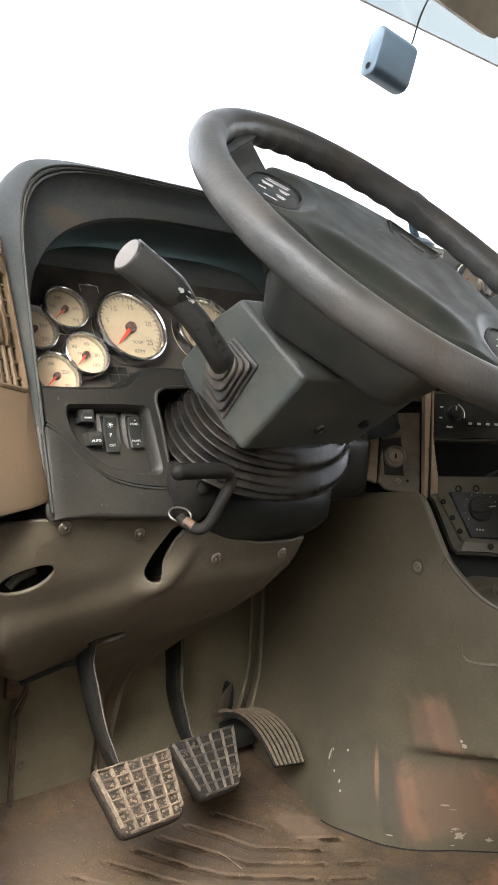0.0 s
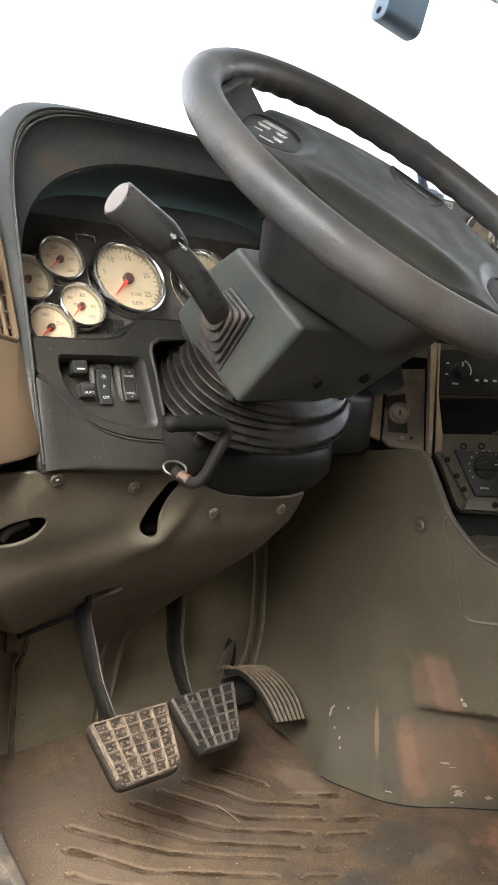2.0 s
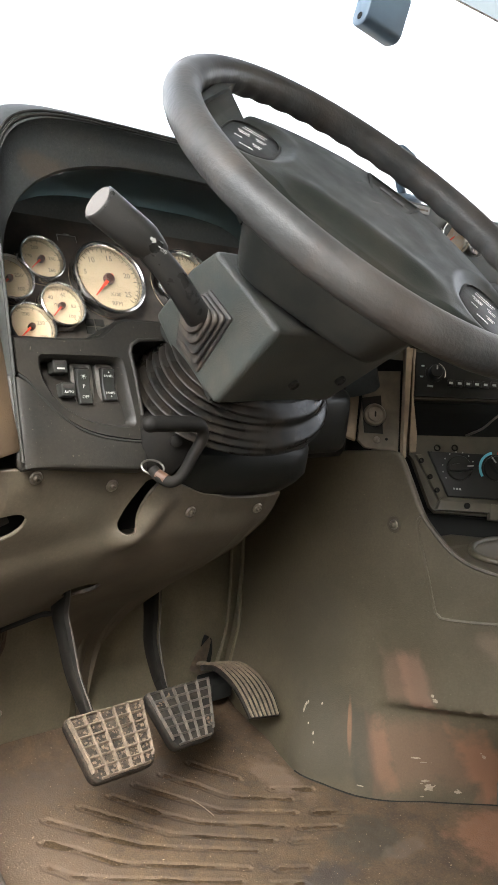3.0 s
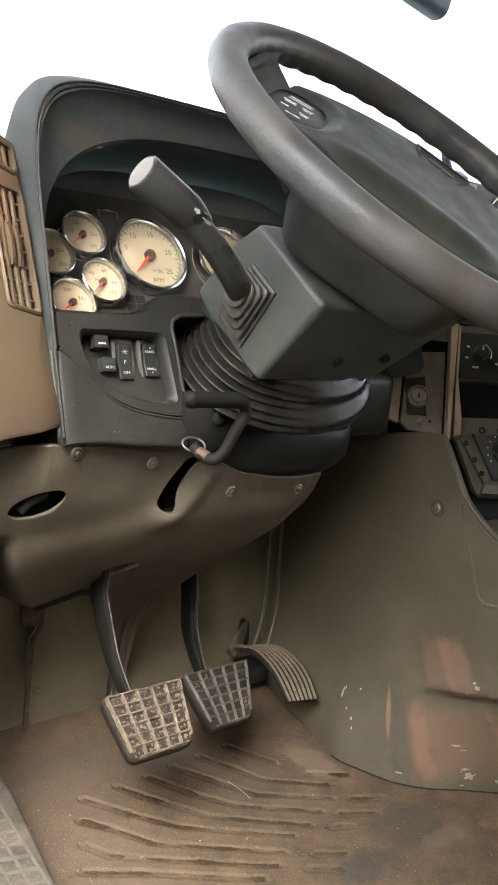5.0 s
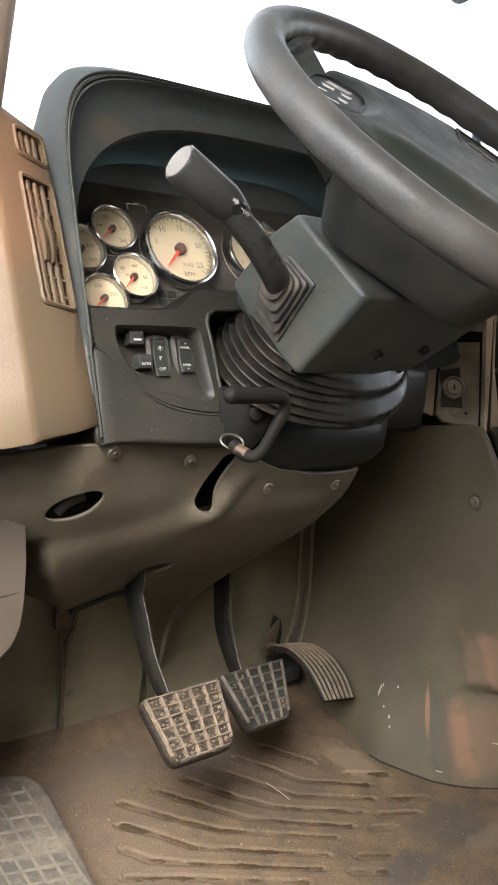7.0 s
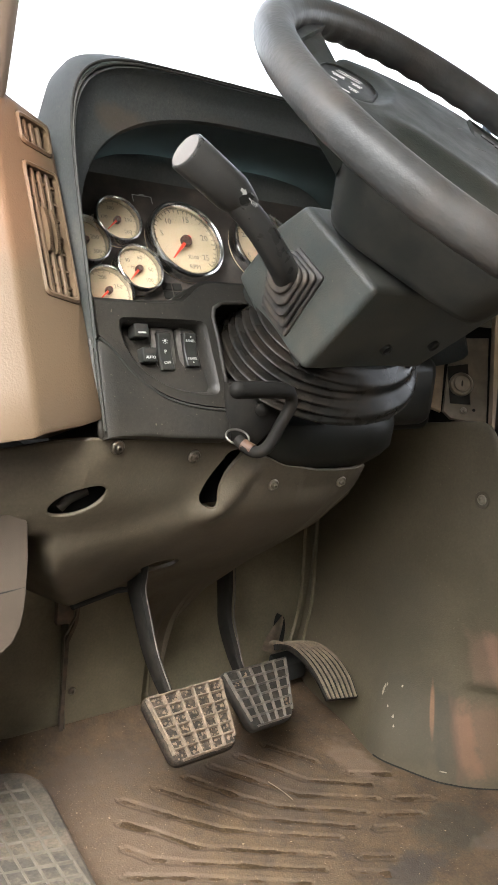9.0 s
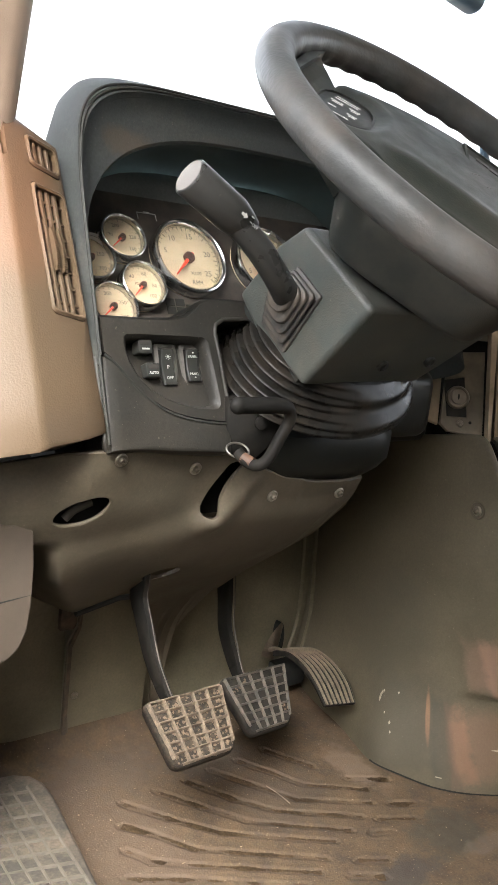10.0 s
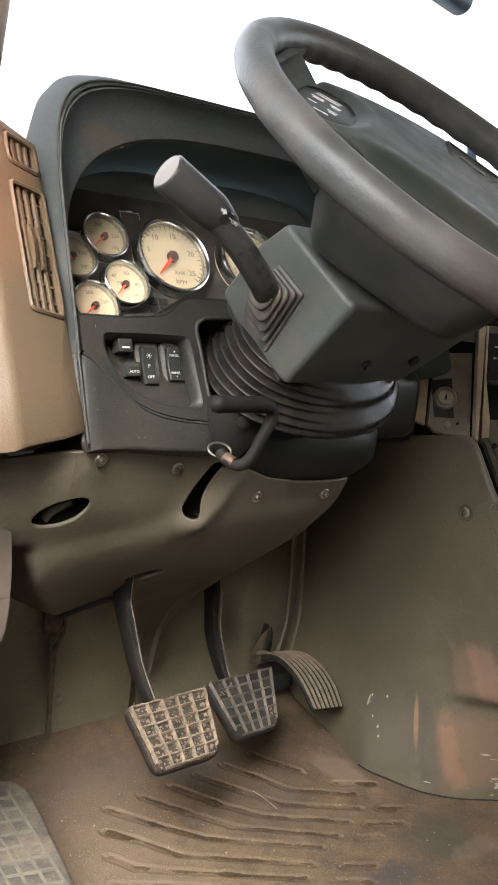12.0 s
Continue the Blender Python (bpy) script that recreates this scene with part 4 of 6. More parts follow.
    keys = (
        short(-0.460, (0.055, 0.452), (0.055, 0.408), (0.070, 0.372), (0.105, 0.315), (0.140, 0.260)),
        short(-0.405, (0.006, 0.457), (0.010, 0.415), (0.030, 0.370), (0.075, 0.307), (0.126, 0.240)),
        short(-0.360, (-0.010, 0.468), (-0.003, 0.430), (0.018, 0.378), (0.062, 0.308), (0.121, 0.234)),
        short(-0.334, (-0.020, 0.4715), (-0.012, 0.440), (0.010, 0.383), (0.055, 0.311), (0.120, 0.240)),
        short(-0.320, (-0.020, 0.4705), (-0.012, 0.440), (0.008, 0.384), (0.055, 0.314), (0.120, 0.246)),
        short(-0.270, (-0.014, 0.4690), (-0.006, 0.436), (0.008, 0.385), (0.055, 0.322), (0.120, 0.257)),
        short(-0.215, (-0.010, 0.4640), (-0.002, 0.430), (0.008, 0.380), (0.055, 0.322), (0.120, 0.268)),
        # past the clutch arm the panel sweeps on down over the firewall
        short(-0.193, (-0.010, 0.4610), (-0.002, 0.427), (0.008, 0.379), (0.055, 0.321), (0.122, 0.266)),
        (-0.169, (-0.010, 0.4570), (-0.002, 0.423), (0.008, 0.378), (0.055, 0.320), (0.100, 0.283), (0.120, 0.267), (0.136, 0.253), (0.150, 0.240)),
        (-0.143, (-0.008, 0.4445), (-0.001, 0.416), (0.009, 0.3765), (0.055, 0.321), (0.110, 0.276), (0.140, 0.249), (0.162, 0.229), (0.180, 0.212)),
        (-0.107, (-0.0055, 0.4300), (0.0005, 0.408), (0.0105, 0.3745), (0.055, 0.322), (0.120, 0.268), (0.165, 0.228), (0.198, 0.188), (0.219, 0.152)),
        (-0.090, (-0.005, 0.4270), (0.001, 0.406), (0.011, 0.374), (0.055, 0.323), (0.120, 0.269), (0.180, 0.214), (0.2250, 0.142), (0.2345, 0.040)),
        (-0.078, (-0.004, 0.4250), (0.001, 0.405), (0.011, 0.374), (0.055, 0.324), (0.120, 0.270), (0.180, 0.214), (0.2250, 0.142), (0.2345, 0.040)),
        (-0.071, (-0.004, 0.4230), (0.002, 0.404), (0.011, 0.374), (0.055, 0.324), (0.110, 0.279), (0.160, 0.234), (0.200, 0.187), (0.2215, 0.152)),
        (-0.058, (-0.004, 0.4210), (0.003, 0.402), (0.012, 0.373), (0.052, 0.328), (0.090, 0.296), (0.125, 0.266), (0.155, 0.238), (0.178, 0.214)),
        (-0.044, (-0.004, 0.4200), (0.003, 0.402), (0.012, 0.374), (0.045, 0.336), (0.066, 0.316), (0.086, 0.299), (0.102, 0.285), (0.117, 0.272)),
        (-0.028, (-0.004, 0.4190), (0.003, 0.402), (0.012, 0.376), (0.030, 0.353), (0.043, 0.339), (0.054, 0.328), (0.065, 0.318), (0.076, 0.308)),
        (-0.006, (-0.004, 0.4190), (0.002, 0.404), (0.009, 0.389), (0.018, 0.375), (0.026, 0.364), (0.033, 0.355), (0.038, 0.349), (0.043, 0.342)),
        (0.014, (-0.003, 0.4210), (0.001, 0.412), (0.004, 0.405), (0.007, 0.399), (0.010, 0.394), (0.013, 0.390), (0.015, 0.386), (0.017, 0.382)),
    )
    f = f * (len(keys) - 1)
    i = min(int(f), len(keys) - 2)
    a, b, t = keys[i], keys[i + 1], f - int(f) if f < len(keys) - 1 else 1.0
    return a[0] + (b[0] - a[0]) * t, [(p[0] + (q[0] - p[0]) * t, p[1] + (q[1] - p[1]) * t) for p, q in zip(a[1:], b[1:])]


def swell(x, z):
    """The soft scoop beside and below the lever slot."""
    h = 0.0
    for cx, cz, s, a in ((-0.191, 0.3855, 0.014, 0.0100), (-0.178, 0.392, 0.015, 0.0065), (-0.163, 0.410, 0.014, 0.0065), (-0.150, 0.428, 0.013, 0.0055)):
        h += a * math.exp(-((x - cx) ** 2 + (z - cz) ** 2) / (s * s))
    return h


def step(a, b, v):
    v = max(0.0, min(1.0, (v - a) / (b - a)))
    return v * v * (3 - 2 * v)


def under_fold(x, y, z):
    """The upper panel rolls under into a valley; a fuller lower cover swells out below it and ends short of the door."""
    valley = 0.3700 + 0.150 * (x + 0.345) + 0.9 * max(0.0, x + 0.245) ** 1.5
    d = z - valley
    fade = 1.0 - step(-0.235, -0.165, x)
    h = fade * (0.0055 * math.exp(-((d - 0.004) / (0.024 if d > 0.004 else 0.020)) ** 2) - 0.0008 * math.exp(-((d + 0.046) / 0.022) ** 2))
    ridge_x = -0.315 - 0.95 * (0.462 - z)
    h += 0.07 * max(0.0, ridge_x - x) * step(0.36, 0.40, z)
    end_x = -0.352 + 0.74 * max(0.0, y - 0.03)
    away = (1.0 - step(end_x - 0.024, end_x + 0.012, x)) * (1.0 - step(-0.024, 0.010, d))
    return y + h + max(0.0, 0.226 - y - h) * away


def panel_y(x, z):
    """Depth of the panel's front at x and z."""
    lo, hi = 0.0, 1.0
    for _ in range(30):
        mid = (lo + hi) / 2
        lo, hi = (mid, hi) if knee(mid)[0] < x else (lo, mid)
    line = [(p.z, under_fold(x, p.y - swell(x, p.z), p.z)) for p in curve_pts([(0, y, zz) for y, zz in knee(lo)[1]], 12)]
    return float(np.interp(-z, [-a for a, _ in line], [b for _, b in line]))


def knee_panel():
    bm = bmesh.new()
    rings = []
    n = 240
    for k in range(n + 1):
        x, prof = knee(k / n)
        line = [Vector((0, under_fold(x, p.y - swell(x, p.z), p.z), p.z)) for p in curve_pts([(0, y, z) for y, z in prof], 12)]
        front = [(x, p.y, p.z) for p in line]
        back = [(x, p.y + 0.004, p.z + 0.002) for p in reversed(line)]
        top = [(x, line[0].y + 0.004, line[0].z + 0.002)]
        rings.append([(x, line[0].y + 0.001, line[0].z + 0.0015)] + front + back[:-1] + top)
    quads(bm, rings)
    ob = part("panel", bm, panel_gray, bolster, "gray moulded knee panel")
    # an oval finger hole and the long slot for the tilt lever
    hole = bmesh.new()
    f = basis((-0.334, 0.008, 0.4165), (-0.1, -0.80, -0.45))
    rr = [(0.0265 * math.cos(a), 0.0155 * math.sin(a) + 0.30 * 0.026 * math.cos(a)) for a in (2 * math.pi * k / 28 for k in range(28))]
    quads(hole, [[f @ Vector((*p, z)) for p in rr] for z in (-0.05, 0.04)])
    slot = bmesh.new()
    f2 = basis((-0.182, 0.002, 0.416), (0, -0.97, -0.2))
    poly = [(-0.0225, -0.011), (-0.0215, -0.0165), (-0.018, -0.0205), (-0.012, -0.0215), (-0.0065, -0.019), (-0.0035, -0.013), (-0.001, -0.004), (0.0035, 0.008), (0.010, 0.021), (0.019, 0.036), (0.003, 0.036), (-0.007, 0.022), (-0.0145, 0.008), (-0.0195, -0.003)]
    poly = [(q.x, q.y) for q in curve_pts([(*q, 0) for q in poly + poly[:1]], 4)][:-1]
    quads(slot, [[f2 @ Vector((*p, z)) for p in poly] for z in (-0.06, 0.05)])
    pedal = bmesh.new()
    f3 = basis((-0.1985, 0.0775, 0.3115), (0.0, -0.75, -0.65))
    quads(pedal, [[f3 @ Vector((0.0205 * math.cos(a), 0.0160 * math.sin(a) + 0.005 * math.cos(a), z)) for a in (2 * math.pi * k / 24 for k in range(24))] for z in (-0.05, 0.03)])
    cut(ob, hole, slot, pedal)
    for x, z in ((-0.3095, 0.4640), (-0.2212, 0.4477), (-0.1146, 0.4092), (-0.0156, 0.4042)):
        screw(basis((x, panel_y(x, z) - 0.0002, z), (0, -0.97, -0.22)), bolster, worn_metal, 0.0052)


knee_panel()
# black strip stands in for the shaded gap below the panel's edge
gap_line = []
for k in range(31):
    x, prof = knee((5.05 + 1.75 * k / 30) / 18)
    gap_line.append((x, prof[4][0] + 0.011, prof[4][1] - 0.0085))
part("gap_shade", tube(gap_line, 0.0058, 8), cavity, bolster, "black strip for the shaded gap along the lower edge")
# black block in place of the shade behind the clutch arm's opening
part("arm_shade", block((-0.228, 0.182, 0.262), (-0.150, 0.200, 0.345), 0.003), cavity, bolster)
# rolled lip of the finger hole
f = basis((-0.334, 0.008, 0.4165), (-0.1, -0.80, -0.45))
rim_line = []
for k in range(29):
    p = f @ Vector((0.0262 * math.cos(2 * math.pi * k / 28), 0.0152 * math.sin(2 * math.pi * k / 28) + 0.30 * 0.026 * math.cos(2 * math.pi * k / 28), 0))
    slip = f.to_3x3() @ Vector((0, 0, 1))
    for _ in range(8):
        p += slip * ((panel_y(p.x, p.z) - p.y) / slip.y) * 0.8
    rim_line.append(p + Vector((0, 0.0012, 0.0004)))
part("hole_lip", tube(rim_line, 0.0011, 8), panel_gray, bolster, "rolled lip of the finger hole")
# black block that makes the finger hole look deep in shade
part("hole_shade", block((-0.372, 0.026, 0.392), (-0.292, 0.05, 0.445), 0.004), cavity, bolster)
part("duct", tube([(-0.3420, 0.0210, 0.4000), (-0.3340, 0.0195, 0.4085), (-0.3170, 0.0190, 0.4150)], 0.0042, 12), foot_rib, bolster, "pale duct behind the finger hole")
# black blocks for the shade behind the lever slot and the panel
part("slot_shade", block((-0.21, 0.030, 0.385), (-0.155, 0.05, 0.455), 0.004), cavity, bolster)
part("bolster_void", block((-0.43, 0.150, 0.34), (-0.02, 0.24, 0.52), 0.01), cavity, bolster, "black block for the shade behind the knee panel")



# ---- steering column ----
WC = Vector((-0.0463, -0.1480, 0.7407))
WN = Vector((0.0676, -0.5718, 0.8176)).normalized()
WHEEL = basis(WC, WN)
SHAFT = basis((-0.051, -0.158, 0.742), (0.050, -0.571, 0.819))
COL = SHAFT @ Matrix.Diagonal((1, 1, -1, 1))
column = thing("steering_column", WC - WN * 0.32, "black plastic steering column with rubber bellows", "steering column")


def col(u, v, a):
    """A place on the column: across, up in the wheel's plane, and down the shaft."""
    return COL @ Vector((u, v, a))


def soft_prism(poly, across, edge, material, name, parent, label="", slant=0.0):
    """A prism with the outline poly in (a, v), along u from across[0] to across[1], its edges rounded; slant draws the far end in down the shaft."""
    bm = bmesh.new()
    ends = []
    for k, u in enumerate(across):
        g = slant * k / (len(across) - 1)
        ends.append([bm.verts.new(col(u - g * max(0.0, a - 0.16), v, a)) for a, v in poly])
    n = len(poly)
    for r, s in zip(ends, ends[1:]):
        for i in range(n):
            bm.faces.new((r[i], r[(i + 1) % n], s[(i + 1) % n], s[i]))
    bm.faces.new(ends[0][::-1])
    bm.faces.new(ends[-1])
    bmesh.ops.recalc_face_normals(bm, faces=bm.faces)
    bmesh.ops.bevel(bm, geom=[e for e in bm.edges if e.calc_face_angle(0) > 0.25], offset=edge, segments=4, profile=0.5, affect="EDGES")
    return part(name, bm, material, parent, label, smooth=30)


shroud = soft_prism([(0.2155, 0.0865), (0.147, 0.0765), (0.1105, 0.060), (0.1115, -0.053), (0.2190, -0.039), (0.2240, 0.045)], (-0.100, -0.03, 0.05, 0.130), 0.0065, shroud_mat, "shroud", column, "textured black shroud round the column", slant=1.0)
part("shroud_seam", block((-0.094, -0.028, 0.215), (0.070, 0.078, 0.228), 0.002, None, COL), black_plastic, column)
for u, a in ((-0.013, 0.187), (0.055, 0.180)):
    part("screw_well", lathe([(0.0062, -0.002), (0.0062, 0.0022), (0.0048, 0.0026), (0.0042, 0.0005), (0, 0.0005)], basis(col(u, -0.0535 + 0.13 * (a - 0.1115) - 0.001, a), COL.to_3x3() @ Vector((0, -1, 0.045)), up=COL.to_3x3() @ Vector((0, 0, -1))), 18), black_plastic, shroud)


def stalk():
    boot = bmesh.new()
    rings = []
    steps = 5
    for k in range(steps):
        f = k / (steps - 1)
        ca, cv = 0.1770 - 0.0165 * f ** 1.2, 0.0190 + 0.0015 * f
        ha, hv = 0.0335 * (1 - f) + 0.0150 * f, 0.0205 * (1 - f) + 0.0150 * f
        r = 0.0025 + 0.0122 * f
        shape = round_rect(2 * ha, 2 * hv, min(r, hv * 0.985), 6)
        for du, g in ((0.0, 1.0), (0.0012, 1.04), (0.0038, 1.04), (0.0048, 1.0), (0.0052, 0.86)):
            rings.append([col(-0.0985 - 0.0060 * k - du, cv + y * g, ca + x * g) for x, y in shape])
    quads(boot, rings)
    part("stalk_boot", boot, boot_rubber, column, "stepped black rubber stalk boot", smooth=50)
    line = curve_pts([(-0.1660, -0.0550, 0.6180), (-0.1800, -0.0620, 0.6225), (-0.1968, -0.0720, 0.6330), (-0.2265, -0.0760, 0.6590), (-0.262, -0.071, 0.688)], 6)
    n = len(line)
    bm = tube(line, [0.0126 - 0.0010 * (i / (n - 1)) for i in range(n)], 24)
    part("stalk", bm, stalk_black, column, "black turn signal stalk")
    d = (line[4] - line[0]).normalized()
    for at, r in ((0.002, 0.0172), (0.0065, 0.0158), (0.0105, 0.0146)):
        part("stalk_collar", lathe([(r - 0.004, -0.002), (r, -0.0012), (r + 0.0003, 0.0006), (r - 0.001, 0.0022), (r - 0.004, 0.0026)], basis(line[0] + d * (at + 0.004), d), 28), boot_rubber, column, "round rubber collar of the boot")
    a, b = Vector((-0.250, -0.0715, 0.6815)), Vector((-0.2990, -0.0695, 0.7085))
    m = basis(a, b - a)
    ln = (b - a).length
    knob = part("stalk_knob", lathe([(0.0105, -0.016), (0.0135, -0.007), (0.0158, 0.002), (0.0164, 0.006), (0.0164, ln - 0.0014), (0.0155, ln), (0.0150, ln - 0.0008), (0.0146, ln), (0.013, ln + 0.0006), (0, ln + 0.0008)], m, 36), stalk_black, column, "twist knob with a flat end")
    part("end_cap", lathe([(0.0140, ln), (0.0140, ln + 0.0007), (0.0128, ln + 0.0010), (0, ln + 0.0010)], m, 30), surface("worn_cap", (0.1275, 0.117, 0.108), 0.6, grain=900, bump=0.2), knob, "worn gray end cap")
    # white marks on the side that faces the door
    side = Vector((-0.15, -0.95, 0.1))
    d = (b - a).normalized()
    out = (side - d * side.dot(d)).normalized()
    f = Matrix.Translation(a + d * 0.0045 + out * 0.0165) @ Matrix((-d, out.cross(-d), out)).transposed().to_4x4()
    g = Matrix.Translation(a - d * 0.007 + out * 0.0140) @ Matrix((-d, out.cross(-d), out)).transposed().to_4x4()
    bm = bmesh.new()
    quads(bm, [[f @ Vector(p) for p in ((-0.003, 0.0012, z), (0.0005, 0.0012, z), (0.0005, 0.0026, z), (0.0036, 0.0, z), (0.0005, -0.0026, z), (0.0005, -0.0012, z), (-0.003, -0.0012, z))] for z in (-0.0004, 0.0003)])
    part("arrow_mark", bm, legend, knob, smooth=0)
    bm = bmesh.new()
    for x, y in ((-0.0035, 0.0042), (-0.0035, -0.0005)):
        block((x, y, -0.0005), (x + 0.0032, y + 0.0008, 0.0003), 0, bm, g)
    part("index_marks", bm, legend, knob, smooth=0)
    words("lettering", "OFF", 0.0042, g @ Matrix.Translation((0.0035, -0.0008, 0.0003)), legend, knob)


stalk()


def bellows():
    """Fine pleats on the door side that run together into two broad rolls under the column."""
    bm = bmesh.new()
    rings = []
    n = 96
    pleats, steps = 7, 9
    for q in range(pleats * steps + 1):
        f = q / (pleats * steps)
        wave = 0.5 - 0.5 * math.cos(2 * math.pi * f * pleats)
        ring = []
        for i in range(n):
            t = 2 * math.pi * i / n
            c, s = math.cos(t), math.sin(t)
            fine = max(0.0, min(1.0, 0.35 - 1.0 * c + 0.45 * s)) ** 1.5
            roll = max(0.0, min(1.0, -s * 1.2 + 0.5 * c)) * (1 - fine)
            ru, rv = 0.096 + 0.020 * f, 0.074 + 0.022 * f
            out = 0.0095 * (wave - 0.5) * fine + 0.0045 * (0.5 - 0.5 * math.cos(4 * math.pi * f) - 0.5) * roll
            u = (ru + out) * c - 0.006
            v = 0.014 + (rv - 0.014 * (1 - f) * max(0.0, -s) + out) * s
            ring.append(col(u, v, 0.214 + 0.0425 * f * (1 - 0.42 * c) + 0.004 * f * s))
        rings.append(ring)
    quads(bm, rings)
    part("bellows", bm, rubber, column, "ribbed black rubber bellows", smooth=70)


bellows()


def column_base():
    """The fixed cowl that carries the bellows, down to the knee panel."""
    bm = bmesh.new()
    rings = []
    for k, (z, f, dy) in enumerate(((0.400, 0.88, 0.040), (0.417, 0.93, 0.024), (0.430, 0.965, 0.010), (0.444, 0.99, 0.0), (0.470, 1.0, 0.0), (0.482, 1.0, 0.0), (0.487, 0.97, 0.0))):
        ring = []
        for t in (2 * math.pi * i / 48 for i in range(48)):
            x = -0.040 + 0.106 * f * math.copysign(abs(math.cos(t)) ** 0.5, math.cos(t))
            y = 0.075 + dy + 0.096 * f * math.copysign(abs(math.sin(t)) ** 0.5, math.sin(t))
            ring.append((x, y, z + (0.03 if k > 3 else 0.0) * max(-0.4, min(1.0, (y - 0.02) / 0.08))))
        rings.append(ring)
    quads(bm, rings)
    part("column_cowl", bm, cowl_black, column, "smooth black cowl under the bellows")


column_base()


# ---- tilt lever ----
def tilt_lever():
    root = thing("tilt_lever", (-0.185, -0.01, 0.46), "black bent tilt lever with a round end and ring", "lever")
    bar = curve_pts([(-0.2354, -0.0824, 0.5253), (-0.214, -0.0824, 0.5251), (-0.1855, -0.0814, 0.5239), (-0.175, -0.08, 0.5196), (-0.1717, -0.0786, 0.5091), (-0.1790, -0.0760, 0.492), (-0.1865, -0.0730, 0.4735), (-0.1935, -0.068, 0.4655), (-0.1985, -0.058, 0.4660), (-0.2015, -0.045, 0.4720)], 6)
    n = len(bar)
    part("lever_bar", tube(bar, [0.0074 if i < 12 else 0.0074 - 0.0018 * min(1, (i - 12) / 8) for i in range(n)], 18), steel_black, root, "black steel bar")
    m = basis((-0.2354, -0.0824, 0.5253), (-1, 0, 0.02))
    part("lever_ball", lathe([(0.0075, -0.002)] + [(0.0079 * math.cos(a), 0.0079 * math.sin(a)) for a in (math.pi / 2 * k / 6 for k in range(7))], m, 20), steel_black, root, "rounded knob")
    part("bracket", slab([(-0.030, 0.026), (-0.032, -0.014), (-0.022, -0.030), (0.004, -0.034), (0.026, -0.012), (0.030, 0.026)], basis((-0.172, -0.030, 0.494), (-0.25, -0.97, 0.05)), -0.05, 0.0, 0.005), steel_black, root, "black steel bracket")
    part("bracket_bolt", lathe([(0.0065, 0), (0.0065, 0.003), (0.003, 0.0045), (0, 0.0045)], basis((-0.168, -0.0325, 0.497), (-0.25, -0.97, 0.05)), 14), steel_black, root)
    ring = [Vector((-0.198, -0.040, 0.473)) + Vector((0.0125 * math.cos(a), 0.007 * math.sin(a), 0.0055 * math.sin(a))) for a in (2 * math.pi * k / 24 for k in range(26))]
    part("ring", tube(ring, 0.0011, 8), surface("dull_steel", (0.24, 0.225, 0.2025), 0.5, metal=1.0), root, "dull metal split ring")
    bm = tube([(-0.1965, -0.0625, 0.4655), (-0.1998, -0.052, 0.4685)], 0.0060, 14)
    part("bushing", bm, surface("brass_worn", (0.078, 0.0405, 0.0225), 0.5, metal=0.0, mottle=0.3, mottle_scale=80), root, "worn copper bushing")


tilt_lever()

# ---- steering wheel ----
TURNED = WHEEL @ Matrix.Rotation(radians(-56), 4, "Z")
wheel = thing("steering_wheel", WC - WN * 0.09, "worn black four-grip steering wheel, turned to one side", "steering wheel")


def rim():
    bm = bmesh.new()
    rings = []
    n, k = 240, 28
    for i in range(n):
        t = 2 * math.pi * i / n
        c, s = math.cos(t), math.sin(t)
        ring = []
        for j in range(k):
            p = 2 * math.pi * j / k
            r = 0.0165
            under = max(0.0, math.cos(p - radians(222))) ** 2
            r += 0.0011 * under * math.cos(45 * t)
            d = 0.2091 + r * math.cos(p)
            low = math.sin(p)
            ring.append(TURNED @ Vector((d * c, d * s, r * low * (1.0 if low > 0 else 1.05))))
        rings.append(ring)
    quads(bm, rings + [rings[0]], caps=False)
    bmesh.ops.remove_doubles(bm, verts=bm.verts, dist=1e-6)
    part("rim", bm, wheel_skin, wheel, "worn black rim with finger grips", smooth=60)


rim()


def pad_height(x, y):
    """The pad's face: highest in the middle, with a well for each switch panel and a rolled hollow below the bar."""
    a = abs(x)
    h = 0.003 - 0.0075 * (a / 0.150) ** 2.2 - 0.003 * max(0.0, y / 0.098) ** 2
    well = math.hypot((a - 0.132) / 0.036, (y + 0.044) / 0.054)
    h -= 0.0065 / (1 + math.exp((well - 1.0) / 0.09))
    if a < 0.132:
        h += 0.0010 * math.exp(-((well - 1.22) / 0.12) ** 2)
    inner = 1 / (1 + math.exp((a - 0.070 - 0.10 * max(0.0, -0.075 - y)) / 0.007))
    h += 0.0024 * math.exp(-((y + 0.084) / 0.012) ** 2) * inner
    h -= 0.011 / (1 + math.exp((y + 0.103) / 0.0085)) * inner
    return h


def pad_top(x):
    """The pad's far edge, peaked in the middle."""
    return 0.020 + 0.077 * (1 - (min(abs(x), 0.152) / 0.152) ** 1.55)


def pad_low(x):
    return -0.124 + 0.030 * (abs(x) / 0.155) ** 6


def hub():
    bm = bmesh.new()
    nx, ny = 110, 84
    face = []
    for i in range(nx + 1):
        x = 0.153 * math.sin(math.pi * (i / nx - 0.5)) * 0.35 + 0.153 * (2 * i / nx - 1) * 0.65
        lo, hi = pad_low(x), pad_top(x)
        row = []
        for j in range(ny + 1):
            f = j / ny
            f = f - 0.11 * math.sin(2 * math.pi * f)
            y = lo + (hi - lo) * f
            d = min(0.153 - abs(x), hi - y, y - lo)
            row.append(TURNED @ Vector((x, y, pad_height(x, y) - 0.0045 * max(0.0, 1 - d / 0.008) ** 2)))
        face.append(row)
